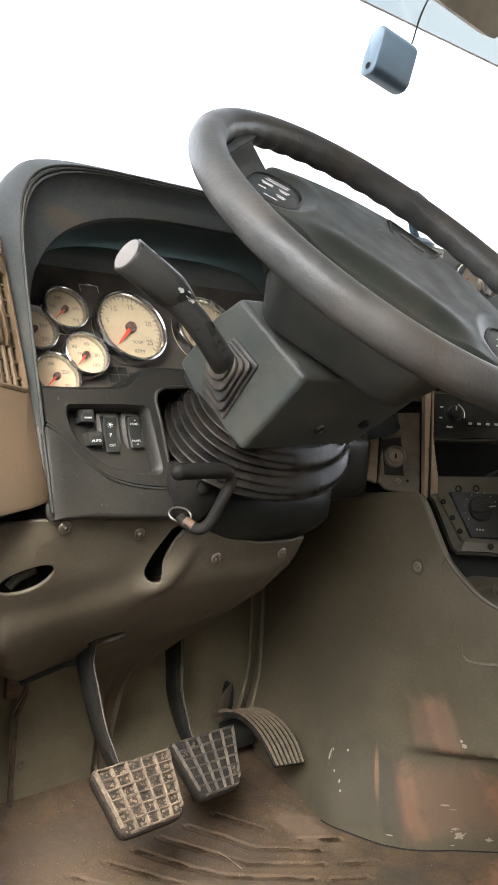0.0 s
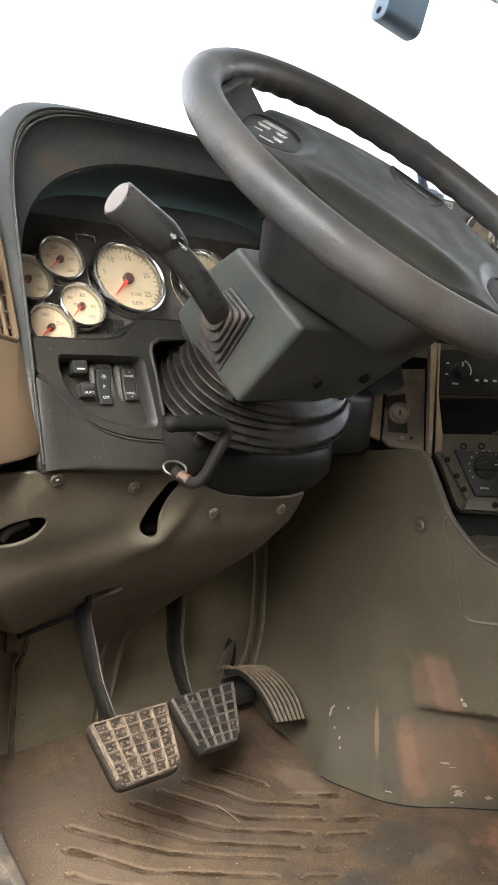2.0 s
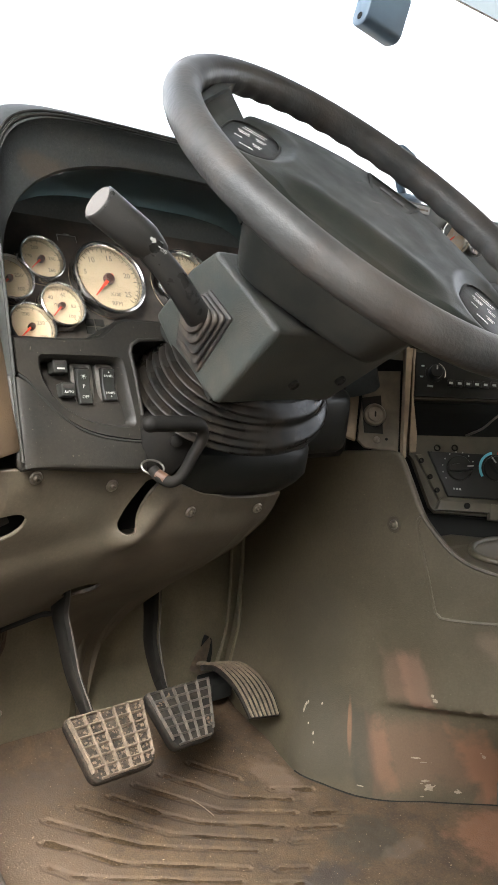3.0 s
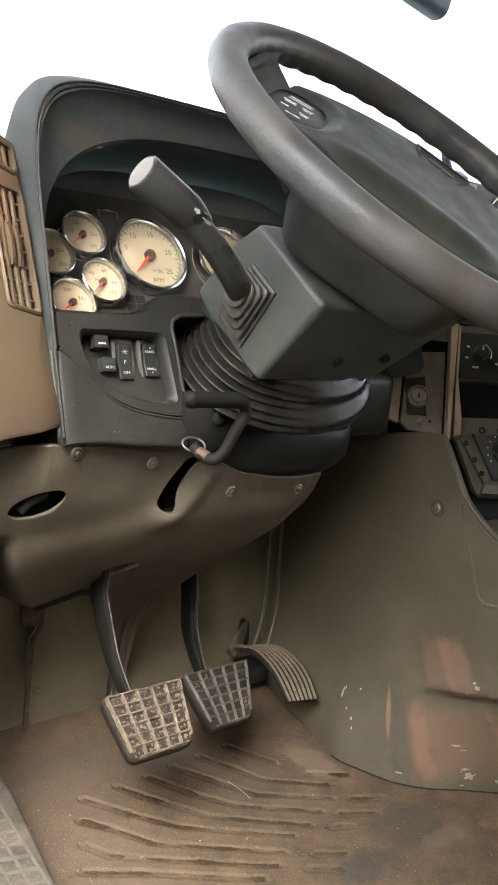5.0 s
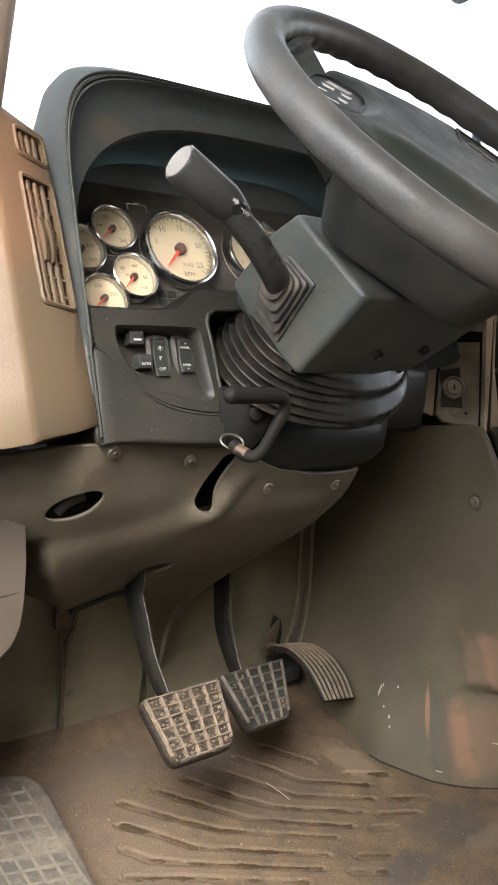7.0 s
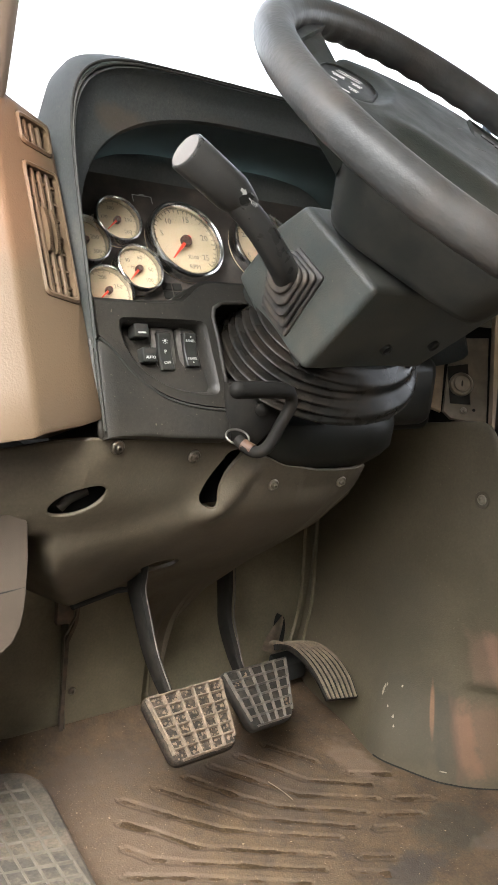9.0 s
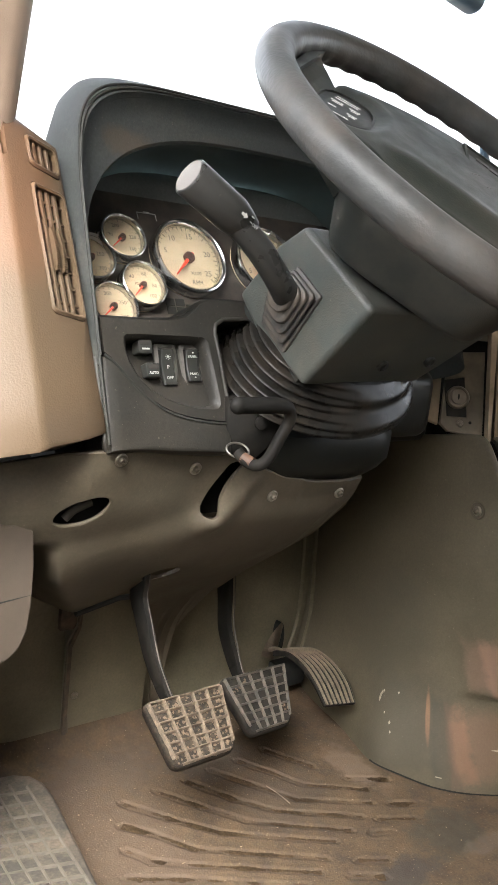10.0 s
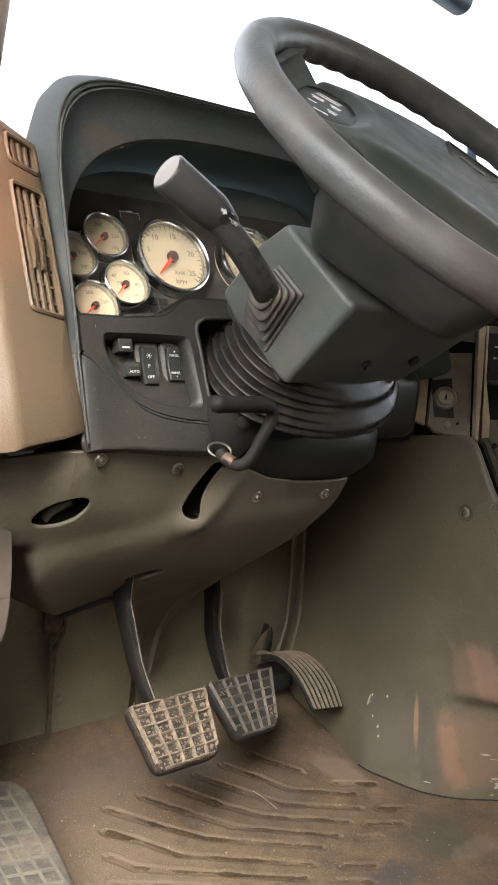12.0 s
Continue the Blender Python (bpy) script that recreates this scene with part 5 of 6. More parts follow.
    vs = [[bm.verts.new(q) for q in row] for row in face]
    for a, b in zip(vs, vs[1:]):
        for j in range(ny):
            bm.faces.new((a[j], b[j], b[j + 1], a[j + 1]))
    loop = [(i, 0) for i in range(nx)] + [(nx, j) for j in range(ny)] + [(i, ny) for i in range(nx, 0, -1)] + [(0, j) for j in range(ny, 0, -1)]
    last = [vs[i][j] for i, j in loop]
    inv = TURNED.inverted()
    for g, z in ((1.004, -0.024), (0.97, -0.036), (0.6, -0.050)):
        row = []
        for i, j in loop:
            q = inv @ face[i][j]
            row.append(bm.verts.new(TURNED @ Vector((q.x * g, q.y * g, min(z, q.z - 0.004)))))
        for k in range(len(loop)):
            n = (k + 1) % len(loop)
            bm.faces.new((last[k], last[n], row[n], row[k]))
        last = row
    bm.faces.new(last)
    part("hub_pad", bm, pad_skin, wheel, "scuffed black horn pad with a creased lower edge", smooth=60)
    bm = bmesh.new()

    def ring(hx, hy, z, power):
        out = []
        for t in (2 * math.pi * i / 72 for i in range(72)):
            c, s = math.cos(t), math.sin(t)
            e = 1 / (abs(c) ** power + abs(s) ** power) ** (1 / power)
            out.append(TURNED @ Vector((hx * e * c, hy * e * s, z)))
        return out

    quads(bm, [ring(0.098, 0.110, -0.030, 3.0), ring(0.106, 0.121, -0.034, 3.6), ring(0.1055, 0.121, -0.042, 4.5), ring(0.083, 0.1020, -0.091, 6.0), ring(0.0795, 0.0985, -0.0965, 6.0), ring(0.073, 0.091, -0.100, 5.0), ring(0.05, 0.05, -0.101, 2.4), ring(0.045, 0.045, -0.12, 2.0)])
    part("back_cover", bm, hub_back, wheel, "matt black back cover of the hub", smooth=35)


hub()


def spokes():
    rnd = random.Random(21)
    for side in (-1, 1):
        bm = bmesh.new()
        rings = []
        for k in range(15):
            f = k / 14
            x = side * (0.092 + 0.118 * f)
            g = max(0.0, (f - 0.45) / 0.55)
            hi, lo = 0.010 + 1.15 * max(0.0, abs(x) - 0.148) + 0.03 * g ** 6, -0.100 - 0.030 * g ** 4
            z = -0.011 + 0.012 * g
            under = -0.064 + 0.050 * f ** 0.9
            cy, w = (hi + lo) / 2, (hi - lo) / 2
            rings.append([TURNED @ Vector((side * min(abs(x), math.sqrt(0.211 ** 2 - (cy + w * a) ** 2)), cy + w * a, b)) for a, b in ((-1, (z + under) / 2), (-0.97, z - 0.004), (-0.9, z), (0.9, z), (0.97, z - 0.004), (1, z - 0.012), (0.90, under + 0.004), (0.6, under), (-0.6, under), (-0.9, under + 0.006))])
        quads(bm, rings)
        sp = part("spoke", bm, pad_skin, wheel, "broad black spoke")
        # oval well and switch panel with worn lettering
        c = Vector((side * 0.129, -0.046, -0.0078))
        f = TURNED @ Matrix.Translation(c) @ Matrix.Rotation(radians(5 * side), 4, "Y") @ Matrix.Rotation(radians(-4 * side), 4, "Z") @ Matrix.Diagonal((0.96, 1.30, 1, 1))
        o, i = round_rect(0.058, 0.072, 0.024), round_rect(0.053, 0.066, 0.022)
        bm = bmesh.new()
        quads(bm, [[f @ Vector((*p, z)) for p in q] for q, z in ((o, -0.004), (o, 0.0010), (i, 0.0022), (i, -0.0008))], caps=False)
        part("switch_rim", bm, black_plastic, sp)
        keys = part("switch_panel", slab(round_rect(0.053, 0.066, 0.022), f, -0.004, 0.0006, 0.0006), black_plastic, sp, "black control panel with worn white lettering")
        bm = bmesh.new()
        for y, parts_ in ((0.022, ((-0.013, 0.004), (0.002, 0.012))), (0.0175, ((-0.014, 0.010),)), (0.009, ((-0.016, -0.003), (0.003, 0.014))), (0.0055, ((-0.014, -0.003), (0.005, 0.014))), (-0.006, ((-0.015, -0.006), (0.004, 0.015))), (-0.0095, ((0.006, 0.013),)), (-0.019, ((-0.006, 0.008),))):
            for x0, x1 in parts_:
                g = x0
                while g < x1 - 0.0008:
                    e = min(x1, g + rnd.uniform(0.0012, 0.0026))
                    block((g, y, 0.0005), (e, y + rnd.uniform(0.0015, 0.0023), 0.0009), 0, bm, f)
                    g = e + 0.0005
        part("worn_lettering", bm, bright_legend, keys, smooth=0)


spokes()


def badge():
    f = TURNED @ Matrix.Translation((0.004, 0.052, pad_height(0.0, 0.052) + 0.0002)) @ Matrix.Rotation(radians(4), 4, "X")
    bm = bmesh.new()
    o, i = [(-0.022, -0.021), (0.022, -0.021), (0.032, 0.019), (-0.032, 0.019)], [(-0.0195, -0.0185), (0.0195, -0.0185), (0.0288, 0.0165), (-0.0288, 0.0165)]
    quads(bm, [[f @ Vector((*p, z)) for p in q] for q, z in ((o, -0.004), (o, 0.0012), (i, 0.0016), (i, -0.001))], caps=False)
    b = part("badge_frame", bm, pad_skin, wheel, "raised frame of the centre badge", smooth=0)
    part("badge_plate", slab(i, f, -0.003, -0.0004), black_plastic, b, smooth=0)
    bm = bmesh.new()
    block((-0.014, -0.003, -0.0004), (0.000, 0.003, 0.0012), 0.0004, bm, f)
    block((0.002, -0.006, -0.0004), (0.015, 0.001, 0.0014), 0.0004, bm, f)
    part("badge_bars", bm, surface("badge_gray", (0.0675, 0.0675, 0.0675), 0.4), b, smooth=0)


badge()
scratch_gray = surface("scratch_gray", (0.24, 0.225, 0.21), 0.7, bump=0)
for x, y, a, ln in ((-0.03, 0.020, 70, 0.010), (-0.005, -0.002, 55, 0.016), (0.012, -0.012, 50, 0.008), (-0.062, 0.030, 80, 0.003)):
    g = TURNED @ Matrix.Translation((x, y, pad_height(x, y) + 0.0002)) @ Matrix.Rotation(radians(a), 4, "Z")
    part("scratch", block((-ln / 2, -0.00025, -0.0006), (ln / 2, 0.00025, 0.0000), 0, None, g), scratch_gray, wheel, smooth=0)



# ---- pedals ----
def grid_pedal(name, label, centre, top, low, length, lean, cols, rows, base_mat, rib_mat, arm, arm_w, seed, wide=1.0, dirt=0.4):
    rnd = random.Random(seed)
    root = thing(name, arm[0], label, "pedal", "foot pedals")
    m = basis(centre, (0, -0.59, 0.81))

    def at(s, t, z):
        """s across from -1 to 1, t up from -1 to 1."""
        half = low + (top - low) * (t + 1) / 2
        return m @ Vector((lean * -t + half * s, length * t, z))

    def wear(bm):
        amount = 0.00045 if dirt > 0.5 else 0.00025
        for v in bm.verts:
            v.co += Vector([rnd.uniform(-amount, amount) for _ in range(3)])

    outline = []
    for cs, ct, a0 in ((1, 1, 0), (-1, 1, 90), (-1, -1, 180), (1, -1, 270)):
        r = 0.14 if ct > 0 else 0.26
        for k in range(5):
            a = radians(a0 + 22.5 * k)
            outline.append((cs * (1 - r) + r * math.cos(a), ct * (1 - r) + r * math.sin(a)))
    bm = bmesh.new()
    quads(bm, [[at(s * f, t * f, z) for s, t in outline] for z, f in ((-0.020, 0.93), (-0.017, 0.99), (-0.006, 1.04), (-0.002, 1.03), (0.0, 0.99))])
    pad = part("pad", bm, base_mat, root, "thick rubber pad")
    for j in range(cols + 1):
        s = -0.96 + 1.92 * j / cols
        bm = bmesh.new()
        w = 0.036 * wide
        quads(bm, [[at(s + d * w, t, z) for d, z in ((-1.5, -0.001), (-0.8, 0.0042), (0.0, 0.0050), (0.8, 0.0042), (1.5, -0.001))] for t in [(-0.93 if abs(s) < 0.9 else -0.76) + (1.86 if abs(s) < 0.9 else 1.69) * i / 10 for i in range(11)]])
        wear(bm)
        part("rib", bm, rib_mat, pad)
    for j in range(rows + 1):
        t = -0.95 + 1.9 * j / rows
        bm = bmesh.new()
        w = 0.036 * wide
        quads(bm, [[at(s, t + d * w, z) for d, z in ((-1.5, -0.001), (-0.8, 0.0040), (0.0, 0.0047), (0.8, 0.0040), (1.5, -0.001))] for s in [(-0.95 + 1.9 * i / 10) * (0.84 if j == 0 else 1.0) for i in range(11)]])
        wear(bm)
        part("rib", bm, rib_mat, pad)
    # caked dirt in the cells
    bm = bmesh.new()
    for j in range(cols):
        for i in range(rows):
            for _ in range(8 if rnd.random() < dirt else 0):
                s0, t0 = -0.96 + 1.92 * (j + 0.5) / cols, -0.95 + 1.9 * (i + 0.5) / rows
                p = at(s0 + rnd.uniform(-0.17, 0.17), t0 + rnd.uniform(-0.14, 0.14), 0.0)
                q = bmesh.ops.create_icosphere(bm, subdivisions=1, radius=1.0)["verts"]
                sx = rnd.uniform(0.0005, 0.0021)
                rot = m.to_3x3()
                for v in q:
                    c = Vector((v.co.x * sx * rnd.uniform(0.4, 1.6), v.co.y * sx * rnd.uniform(0.4, 1.6), v.co.z * 0.0011 * rnd.uniform(0.3, 1.3)))
                    v.co = p + rot @ c
    tagged(part("caked_dirt", bm, caked, pad, "dry caked dirt"), "dry caked dirt in the cells of the pad", kind="stuff")
    line = curve_pts(arm, 8)
    bm = bmesh.new()
    rings = []
    for i, p in enumerate(line):
        d = (line[min(i + 1, len(line) - 1)] - line[max(i - 1, 0)]).normalized()
        x = Vector((1, 0, 0))
        x = (x - d * x.dot(d)).normalized()
        y = d.cross(x)
        k = i / (len(line) - 1)
        w = arm_w * (2.1 - 1.25 * k)
        rings.append([p + x * (0.0042 * a) + y * (w * b) for a, b in ((-1, -0.85), (-0.7, -1), (0.7, -1), (1, -0.85), (1, 0.85), (0.7, 1), (-0.7, 1), (-1, 0.85))])
    quads(bm, rings)
    part("arm", bm, steel_black, root, "black painted steel arm")
    edge = []
    for i, p in enumerate(line):
        d = (line[min(i + 1, len(line) - 1)] - line[max(i - 1, 0)]).normalized()
        y = Vector((0, 1, 0))
        y = (y - d * y.dot(d)).normalized()
        edge.append(p - y * (arm_w * (2.1 - 1.25 * i / (len(line) - 1))) * 0.96 + Vector((0.0030, 0, 0)))
    part("pale_edge", tube(edge, 0.0010, 8), pedal_worn, root, "paler front edge of the arm")
    return root


grid_pedal("clutch_pedal", "clutch pedal with a dust-caked waffle rubber pad", (-0.1840, -0.001, 0.159), 0.0485, 0.0372, 0.0366, -0.0020, 5, 6, surface("dirty_rubber", (0.018, 0.015, 0.012), 0.85, spec=0.15, grain=600, bump=0.7, mottle=0.5, mottle_scale=120, dust=(0.09, 0.066, 0.045), dust_amount=0.5, dust_scale=150), pedal_dust,
           [(-0.199, 0.142, 0.345), (-0.206, 0.106, 0.320), (-0.208, 0.098, 0.300), (-0.2065, 0.100, 0.272), (-0.2055, 0.087, 0.247), (-0.204, 0.066, 0.211), (-0.198, 0.045, 0.180), (-0.191, 0.036, 0.162)], 0.0094, 3, 0.80, 0.95)
grid_pedal("brake_pedal", "brake pedal with a dark worn waffle rubber pad", (-0.0335, 0.066, 0.118), 0.0500, 0.0300, 0.0375, -0.0055, 5, 6, pedal_dark, pedal_worn,
           [(0.010, 0.235, 0.290), (0.004, 0.222, 0.240), (-0.012, 0.192, 0.200), (-0.028, 0.165, 0.171), (-0.038, 0.130, 0.145), (-0.037, 0.108, 0.121)], 0.0098, 5, 0.62, 0.10)


def accelerator():
    root = thing("accelerator_pedal", (0.115, 0.24, 0.1), "curved ribbed accelerator pedal on a hinged bracket", "pedal", "foot pedals")
    prof = [(Vector((0.110, 0.205, 0.090)), 0.010), (Vector((0.114, 0.188, 0.0985)), 0.018), (Vector((0.122, 0.165, 0.1035)), 0.0225), (Vector((0.123, 0.13, 0.099)), 0.0245), (Vector((0.121, 0.10, 0.086)), 0.0245), (Vector((0.118, 0.076, 0.0675)), 0.0225)]
    line = curve_pts([p for p, _ in prof], 6)
    wide = [q[0] for q in curve_pts([(w, 0, 0) for _, w in prof], 6)]
    acr = Vector((0.93, -0.36, 0.05)).normalized()
    bm = bmesh.new()
    rings, norms = [], []
    for i, p in enumerate(line):
        d = (line[min(i + 1, len(line) - 1)] - line[max(i - 1, 0)]).normalized()
        up = acr.cross(-d).normalized()
        if up.z < 0:
            up = -up
        norms.append(up)
        rings.append([p + acr * (a * wide[i]) + up * z for a, z in ((-1, -0.008), (-1.02, -0.001), (-0.95, 0), (0.95, 0), (1.02, -0.001), (1, -0.008))])
    quads(bm, rings)
    pad = part("pad", bm, pedal_dark, root, "dark curved pad")
    for j in range(7):
        s = -0.84 + 1.68 * j / 6
        bm = bmesh.new()
        quads(bm, [[p + acr * (wide[i] * s + e) + norms[i] * z for e, z in ((-0.0019, -0.0005), (-0.0010, 0.0026), (0.0010, 0.0026), (0.0019, -0.0005))] for i, p in enumerate(line) if i > 2])
        part("rib", bm, ridge, pad)
    part("link", tube(curve_pts([(0.116, 0.236, 0.074), (0.114, 0.224, 0.083), (0.112, 0.210, 0.089), (0.114, 0.19, 0.089)], 5), 0.0036, 10), ridge, root, "dusty steel link")
    # black oval plug painted as the shade of an opening
    bm = bmesh.new()
    quads(bm, [[Vector((0.1405 + 0.0065 * math.cos(t) - 0.001 * math.sin(t), y, 0.089 + 0.025 * math.sin(t))) for t in (2 * math.pi * i / 24 for i in range(24))] for y in (0.2385, 0.2585)])
    part("bracket_hole", bm, cavity, root, "black plug for the shaded opening in the firewall")
    bm = bmesh.new()
    rows = []
    for k in range(13):
        f = k / 12
        cx, cz = 0.118 + 0.020 * f ** 1.5, 0.064 + 0.050 * f
        w = 0.013 * (1 - f ** 2.2) + 0.0015
        rows.append([(cx + w * a, 0.2375 - 0.010 * (1 - f) * (1 - a * a) - 0.0015, cz - 0.004 * a) for a in (-1, -0.6, -0.2, 0.2, 0.6, 1)])
    quads(bm, rows, closed=False)
    bmesh.ops.solidify(bm, geom=bm.faces[:], thickness=0.002)
    part("bracket_horn", bm, ridge, root, "dusty horn-shaped bracket")
    part("pivot_box", block((0.118, 0.195, 0.030), (0.160, 0.236, 0.058), 0.004), cavity, root)


accelerator()


# ---- footrest by the door ----
def footrest():
    root = thing("footrest", (-0.37, 0.0, 0.0), "gray rubber footrest pad with a square grid", "footrest")
    bm = bmesh.new()
    rr = [(-0.445, -0.40), (-0.318, -0.40), (-0.316, -0.20), (-0.3145, -0.05), (-0.305, 0.03), (-0.297, 0.095), (-0.298, 0.120), (-0.306, 0.136), (-0.322, 0.146), (-0.36, 0.152), (-0.445, 0.158)]
    cx, cy = -0.38, -0.1
    quads(bm, [[(x + (cx - x) * d, y + (cy - y) * d * 0.5, z + 0.055 * max(0, (y + 0.1) / 0.25) * 0.12 - 0.0) for x, y in rr] for z, d in ((-0.002, -0.10), (0.030, -0.02), (0.046, 0.0), (0.052, 0.05), (0.053, 0.09))])
    pad = part("pad", bm, foot_gray, root, "gray moulded rubber pad")

    def top(x, y):
        return 0.0535 + 0.0066 * max(0, (y + 0.1) / 0.25)

    for i in range(8):
        x = -0.434 + 0.0162 * i
        y1 = 0.125 - 0.02 * max(0, (x + 0.34) / 0.03)
        bm = bmesh.new()
        quads(bm, [[(x + d - 0.06 * (0.1 - y) * (0.4 if x > -0.36 else 0.2), y, top(x, y) + z) for d, z in ((-0.0019, -0.002), (-0.0009, 0.0020), (0.0009, 0.0020), (0.0019, -0.002))] for y in (-0.38, -0.2, -0.1, 0.0, min(0.06, y1), y1)])
        part("rib", bm, foot_rib, pad)
    for k in range(25):
        y = 0.118 - 0.0200 * k
        bm = bmesh.new()
        quads(bm, [[(x, y + d - 0.25 * (x + 0.38), top(x, y) + z) for d, z in ((-0.0019, -0.002), (-0.0009, 0.0020), (0.0009, 0.0020), (0.0019, -0.002))] for x in (-0.436, -0.38, -0.323)])
        part("rib", bm, foot_rib, pad)


footrest()


# ---- trim at the door pillar ----
def door_trim():
    root = thing("pillar_trim", (-0.40, 0.06, 0.25), "gray moulded trim pad beside the door opening", "trim panel")
    rr = [(-0.480, 0.272), (-0.480, 0.4055), (-0.3830, 0.4030), (-0.3760, 0.4010), (-0.3728, 0.3940), (-0.3705, 0.3600), (-0.3710, 0.3220), (-0.3740, 0.2980), (-0.3810, 0.2810), (-0.3920, 0.2715), (-0.4080, 0.2680)]
    bm = bmesh.new()
    cx, cz = -0.43, 0.335
    quads(bm, [[(x + (cx - x) * d, y, z + (cz - z) * d) for x, z in rr] for y, d in ((0.07, 0.03), (0.025, 0.0), (0.017, 0.006), (0.014, 0.03))])
    part("pad", bm, trim_rose, root, "gray plastic pad")
    part("seam", tube([(-0.475, 0.0142, 0.322), (-0.425, 0.0138, 0.328), (-0.3735, 0.0147, 0.333)], 0.0008, 6), cavity, root)


door_trim()


def wall_strip():
    root = thing("seam_strip", (-0.214, 0.245, 0.02), "narrow dark steel seam strip on the firewall", "trim strip")
    bm = bmesh.new()
    quads(bm, [[(x + a, 0.240 - 0.006 * b, z) for a, b in ((0, 0), (0, 1), (0.005, 1), (0.006, 0))] for x, z in ((-0.2200, 0.026), (-0.2195, 0.09), (-0.2190, 0.148), (-0.2085, 0.172), (-0.2065, 0.196))])
    part("strip", bm, rust, root, "brown edge")
    part("lip", tube([(-0.2125, 0.2355, 0.028), (-0.2190, 0.2355, 0.09), (-0.2205, 0.2355, 0.157), (-0.2060, 0.2350, 0.182), (-0.2035, 0.2345, 0.200)], 0.0014, 8), panel_gray, root, "folded lip of the pad")
    part("tab", block((-0.231, 0.236, 0.172), (-0.208, 0.246, 0.203), 0.002), rust, root, "rusty steel tab")
    screw(basis((-0.2055, 0.236, 0.079), (0, -1, 0)), root, worn_metal, 0.0038)


wall_strip()



# ---- engine cover ----
cover = thing("engine_cover", (0.25, 0.0, 0.0), "gray moulded engine cover with boot scuffs", "engine cover")


def lerp_table(rows, y):
    """A smooth curve through (y, value) rows that run from high y to low."""
    rows = ((2 * rows[0][0] - rows[1][0], rows[0][1]),) + tuple(rows) + ((2 * rows[-1][0] - rows[-2][0], rows[-1][1]),)
    y = max(rows[-2][0], min(rows[1][0], y))
    for i in range(1, len(rows) - 2):
        (a, fa), (b, fb) = rows[i], rows[i + 1]
        if b <= y <= a:
            t = (y - a) / (b - a)
            ma = (fb - rows[i - 1][1]) / (b - rows[i - 1][0]) * (b - a)
            mb = (rows[i + 2][1] - fa) / (rows[i + 2][0] - a) * (b - a)
            return (2 * t ** 3 - 3 * t * t + 1) * fa + (t ** 3 - 2 * t * t + t) * ma + (3 * t * t - 2 * t ** 3) * fb + (t ** 3 - t * t) * mb
    return rows[-2][1]


def cover_x(y, z):
    base = lerp_table(((0.25, 0.180), (0.118, 0.166), (0.06, 0.1490), (0.022, 0.1430), (-0.015, 0.1555), (-0.048, 0.1700), (-0.087, 0.1935), (-0.126, 0.2430), (-0.174, 0.3110), (-0.35, 0.57)), y)
    high = lerp_table(((0.25, 0.198), (0.10, 0.184), (-0.04, 0.188), (-0.12, 0.204), (-0.20, 0.236), (-0.35, 0.30)), y)
    k = min(1.0, max(0.0, z / 0.17))
    x = base + (high - base) * (k * k * (3 - 2 * k))
    # the lower part sits back under a soft ledge
    ledge = 0.137 + 0.24 * (-0.059 - y)
    if y < -0.055 and z < ledge:
        x += 0.020 * min(1.0, (-0.055 - y) / 0.06) * min(1.0, (ledge - z) / 0.008)
    return x


def cover_top(y):
    return lerp_table(((0.25, 0.40), (0.12, 0.432), (0.04, 0.452), (-0.02, 0.4655), (-0.036, 0.460), (-0.055, 0.433), (-0.078, 0.397), (-0.094, 0.381), (-0.114, 0.365), (-0.132, 0.355), (-0.152, 0.349), (-0.186, 0.346), (-0.35, 0.335)), y)


def cover_shell():
    bm = bmesh.new()
    rows = []
    ys = [0.252 - 0.6 * i / 150 for i in range(151)]
    for y in ys:
        top = cover_top(y)
        row = []
        for k in range(61):
            z = -0.006 + (top + 0.006) * k / 60
            row.append((cover_x(y, z), y, z))
        x = row[-1][0]
        floor = min(top - 0.005, 0.361)
        row += [(x + 0.0015, y, top + 0.0025), (x + 0.004, y, top + 0.0035), (x + 0.007, y, top + 0.0025), (x + 0.010, y, top - 0.003), (x + 0.016, y, floor), (x + 0.07, y, floor - 0.12 * min(1.0, max(0.0, (y + 0.066) / 0.008))), (x + 0.12, y, floor - 0.12 * min(1.0, max(0.0, (y + 0.062) / 0.008))), (x + 0.9, y, floor - 0.12 * min(1.0, max(0.0, (y + 0.072) / 0.008)))]
        rows.append(row)
    quads(bm, rows, closed=False)
    part("shell", bm, cover_gray, cover, "gray plastic shell with painted orange reflections and a worn streak", smooth=50)
    # bead where the shell meets the firewall
    bm = bmesh.new()
    tube(curve_pts([(0.1615, 0.240, 0.30), (0.1645, 0.239, 0.255), (0.1690, 0.238, 0.1937), (0.1711, 0.238, 0.1294), (0.1665, 0.238, 0.095), (0.1576, 0.238, 0.062)], 6), 0.0034, 8, bm=bm)
    part("edge_bead", bm, fire_gray, cover)
    bm = bmesh.new()
    tube(curve_pts([(0.1805, 0.238, 0.30), (0.1840, 0.237, 0.262), (0.1904, 0.236, 0.1814), (0.1937, 0.236, 0.1254), (0.1900, 0.236, 0.092), (0.1841, 0.236, 0.061)], 6), 0.0030, 8, bm=bm)
    part("edge_bead", bm, fire_gray, cover)
    b = basis((cover_x(-0.041, 0.376) - 0.0004, -0.041, 0.376), (-1, 0.03, 0))
    part("screw_cup", lathe([(0.0112, 0), (0.0106, 0.0012), (0.0095, 0.0014), (0.0070, 0.0002), (0, 0.0002)], b, 28), panel_gray, cover, "shallow cup round the screw")
    screw(b, cover, worn_metal, 0.0052)
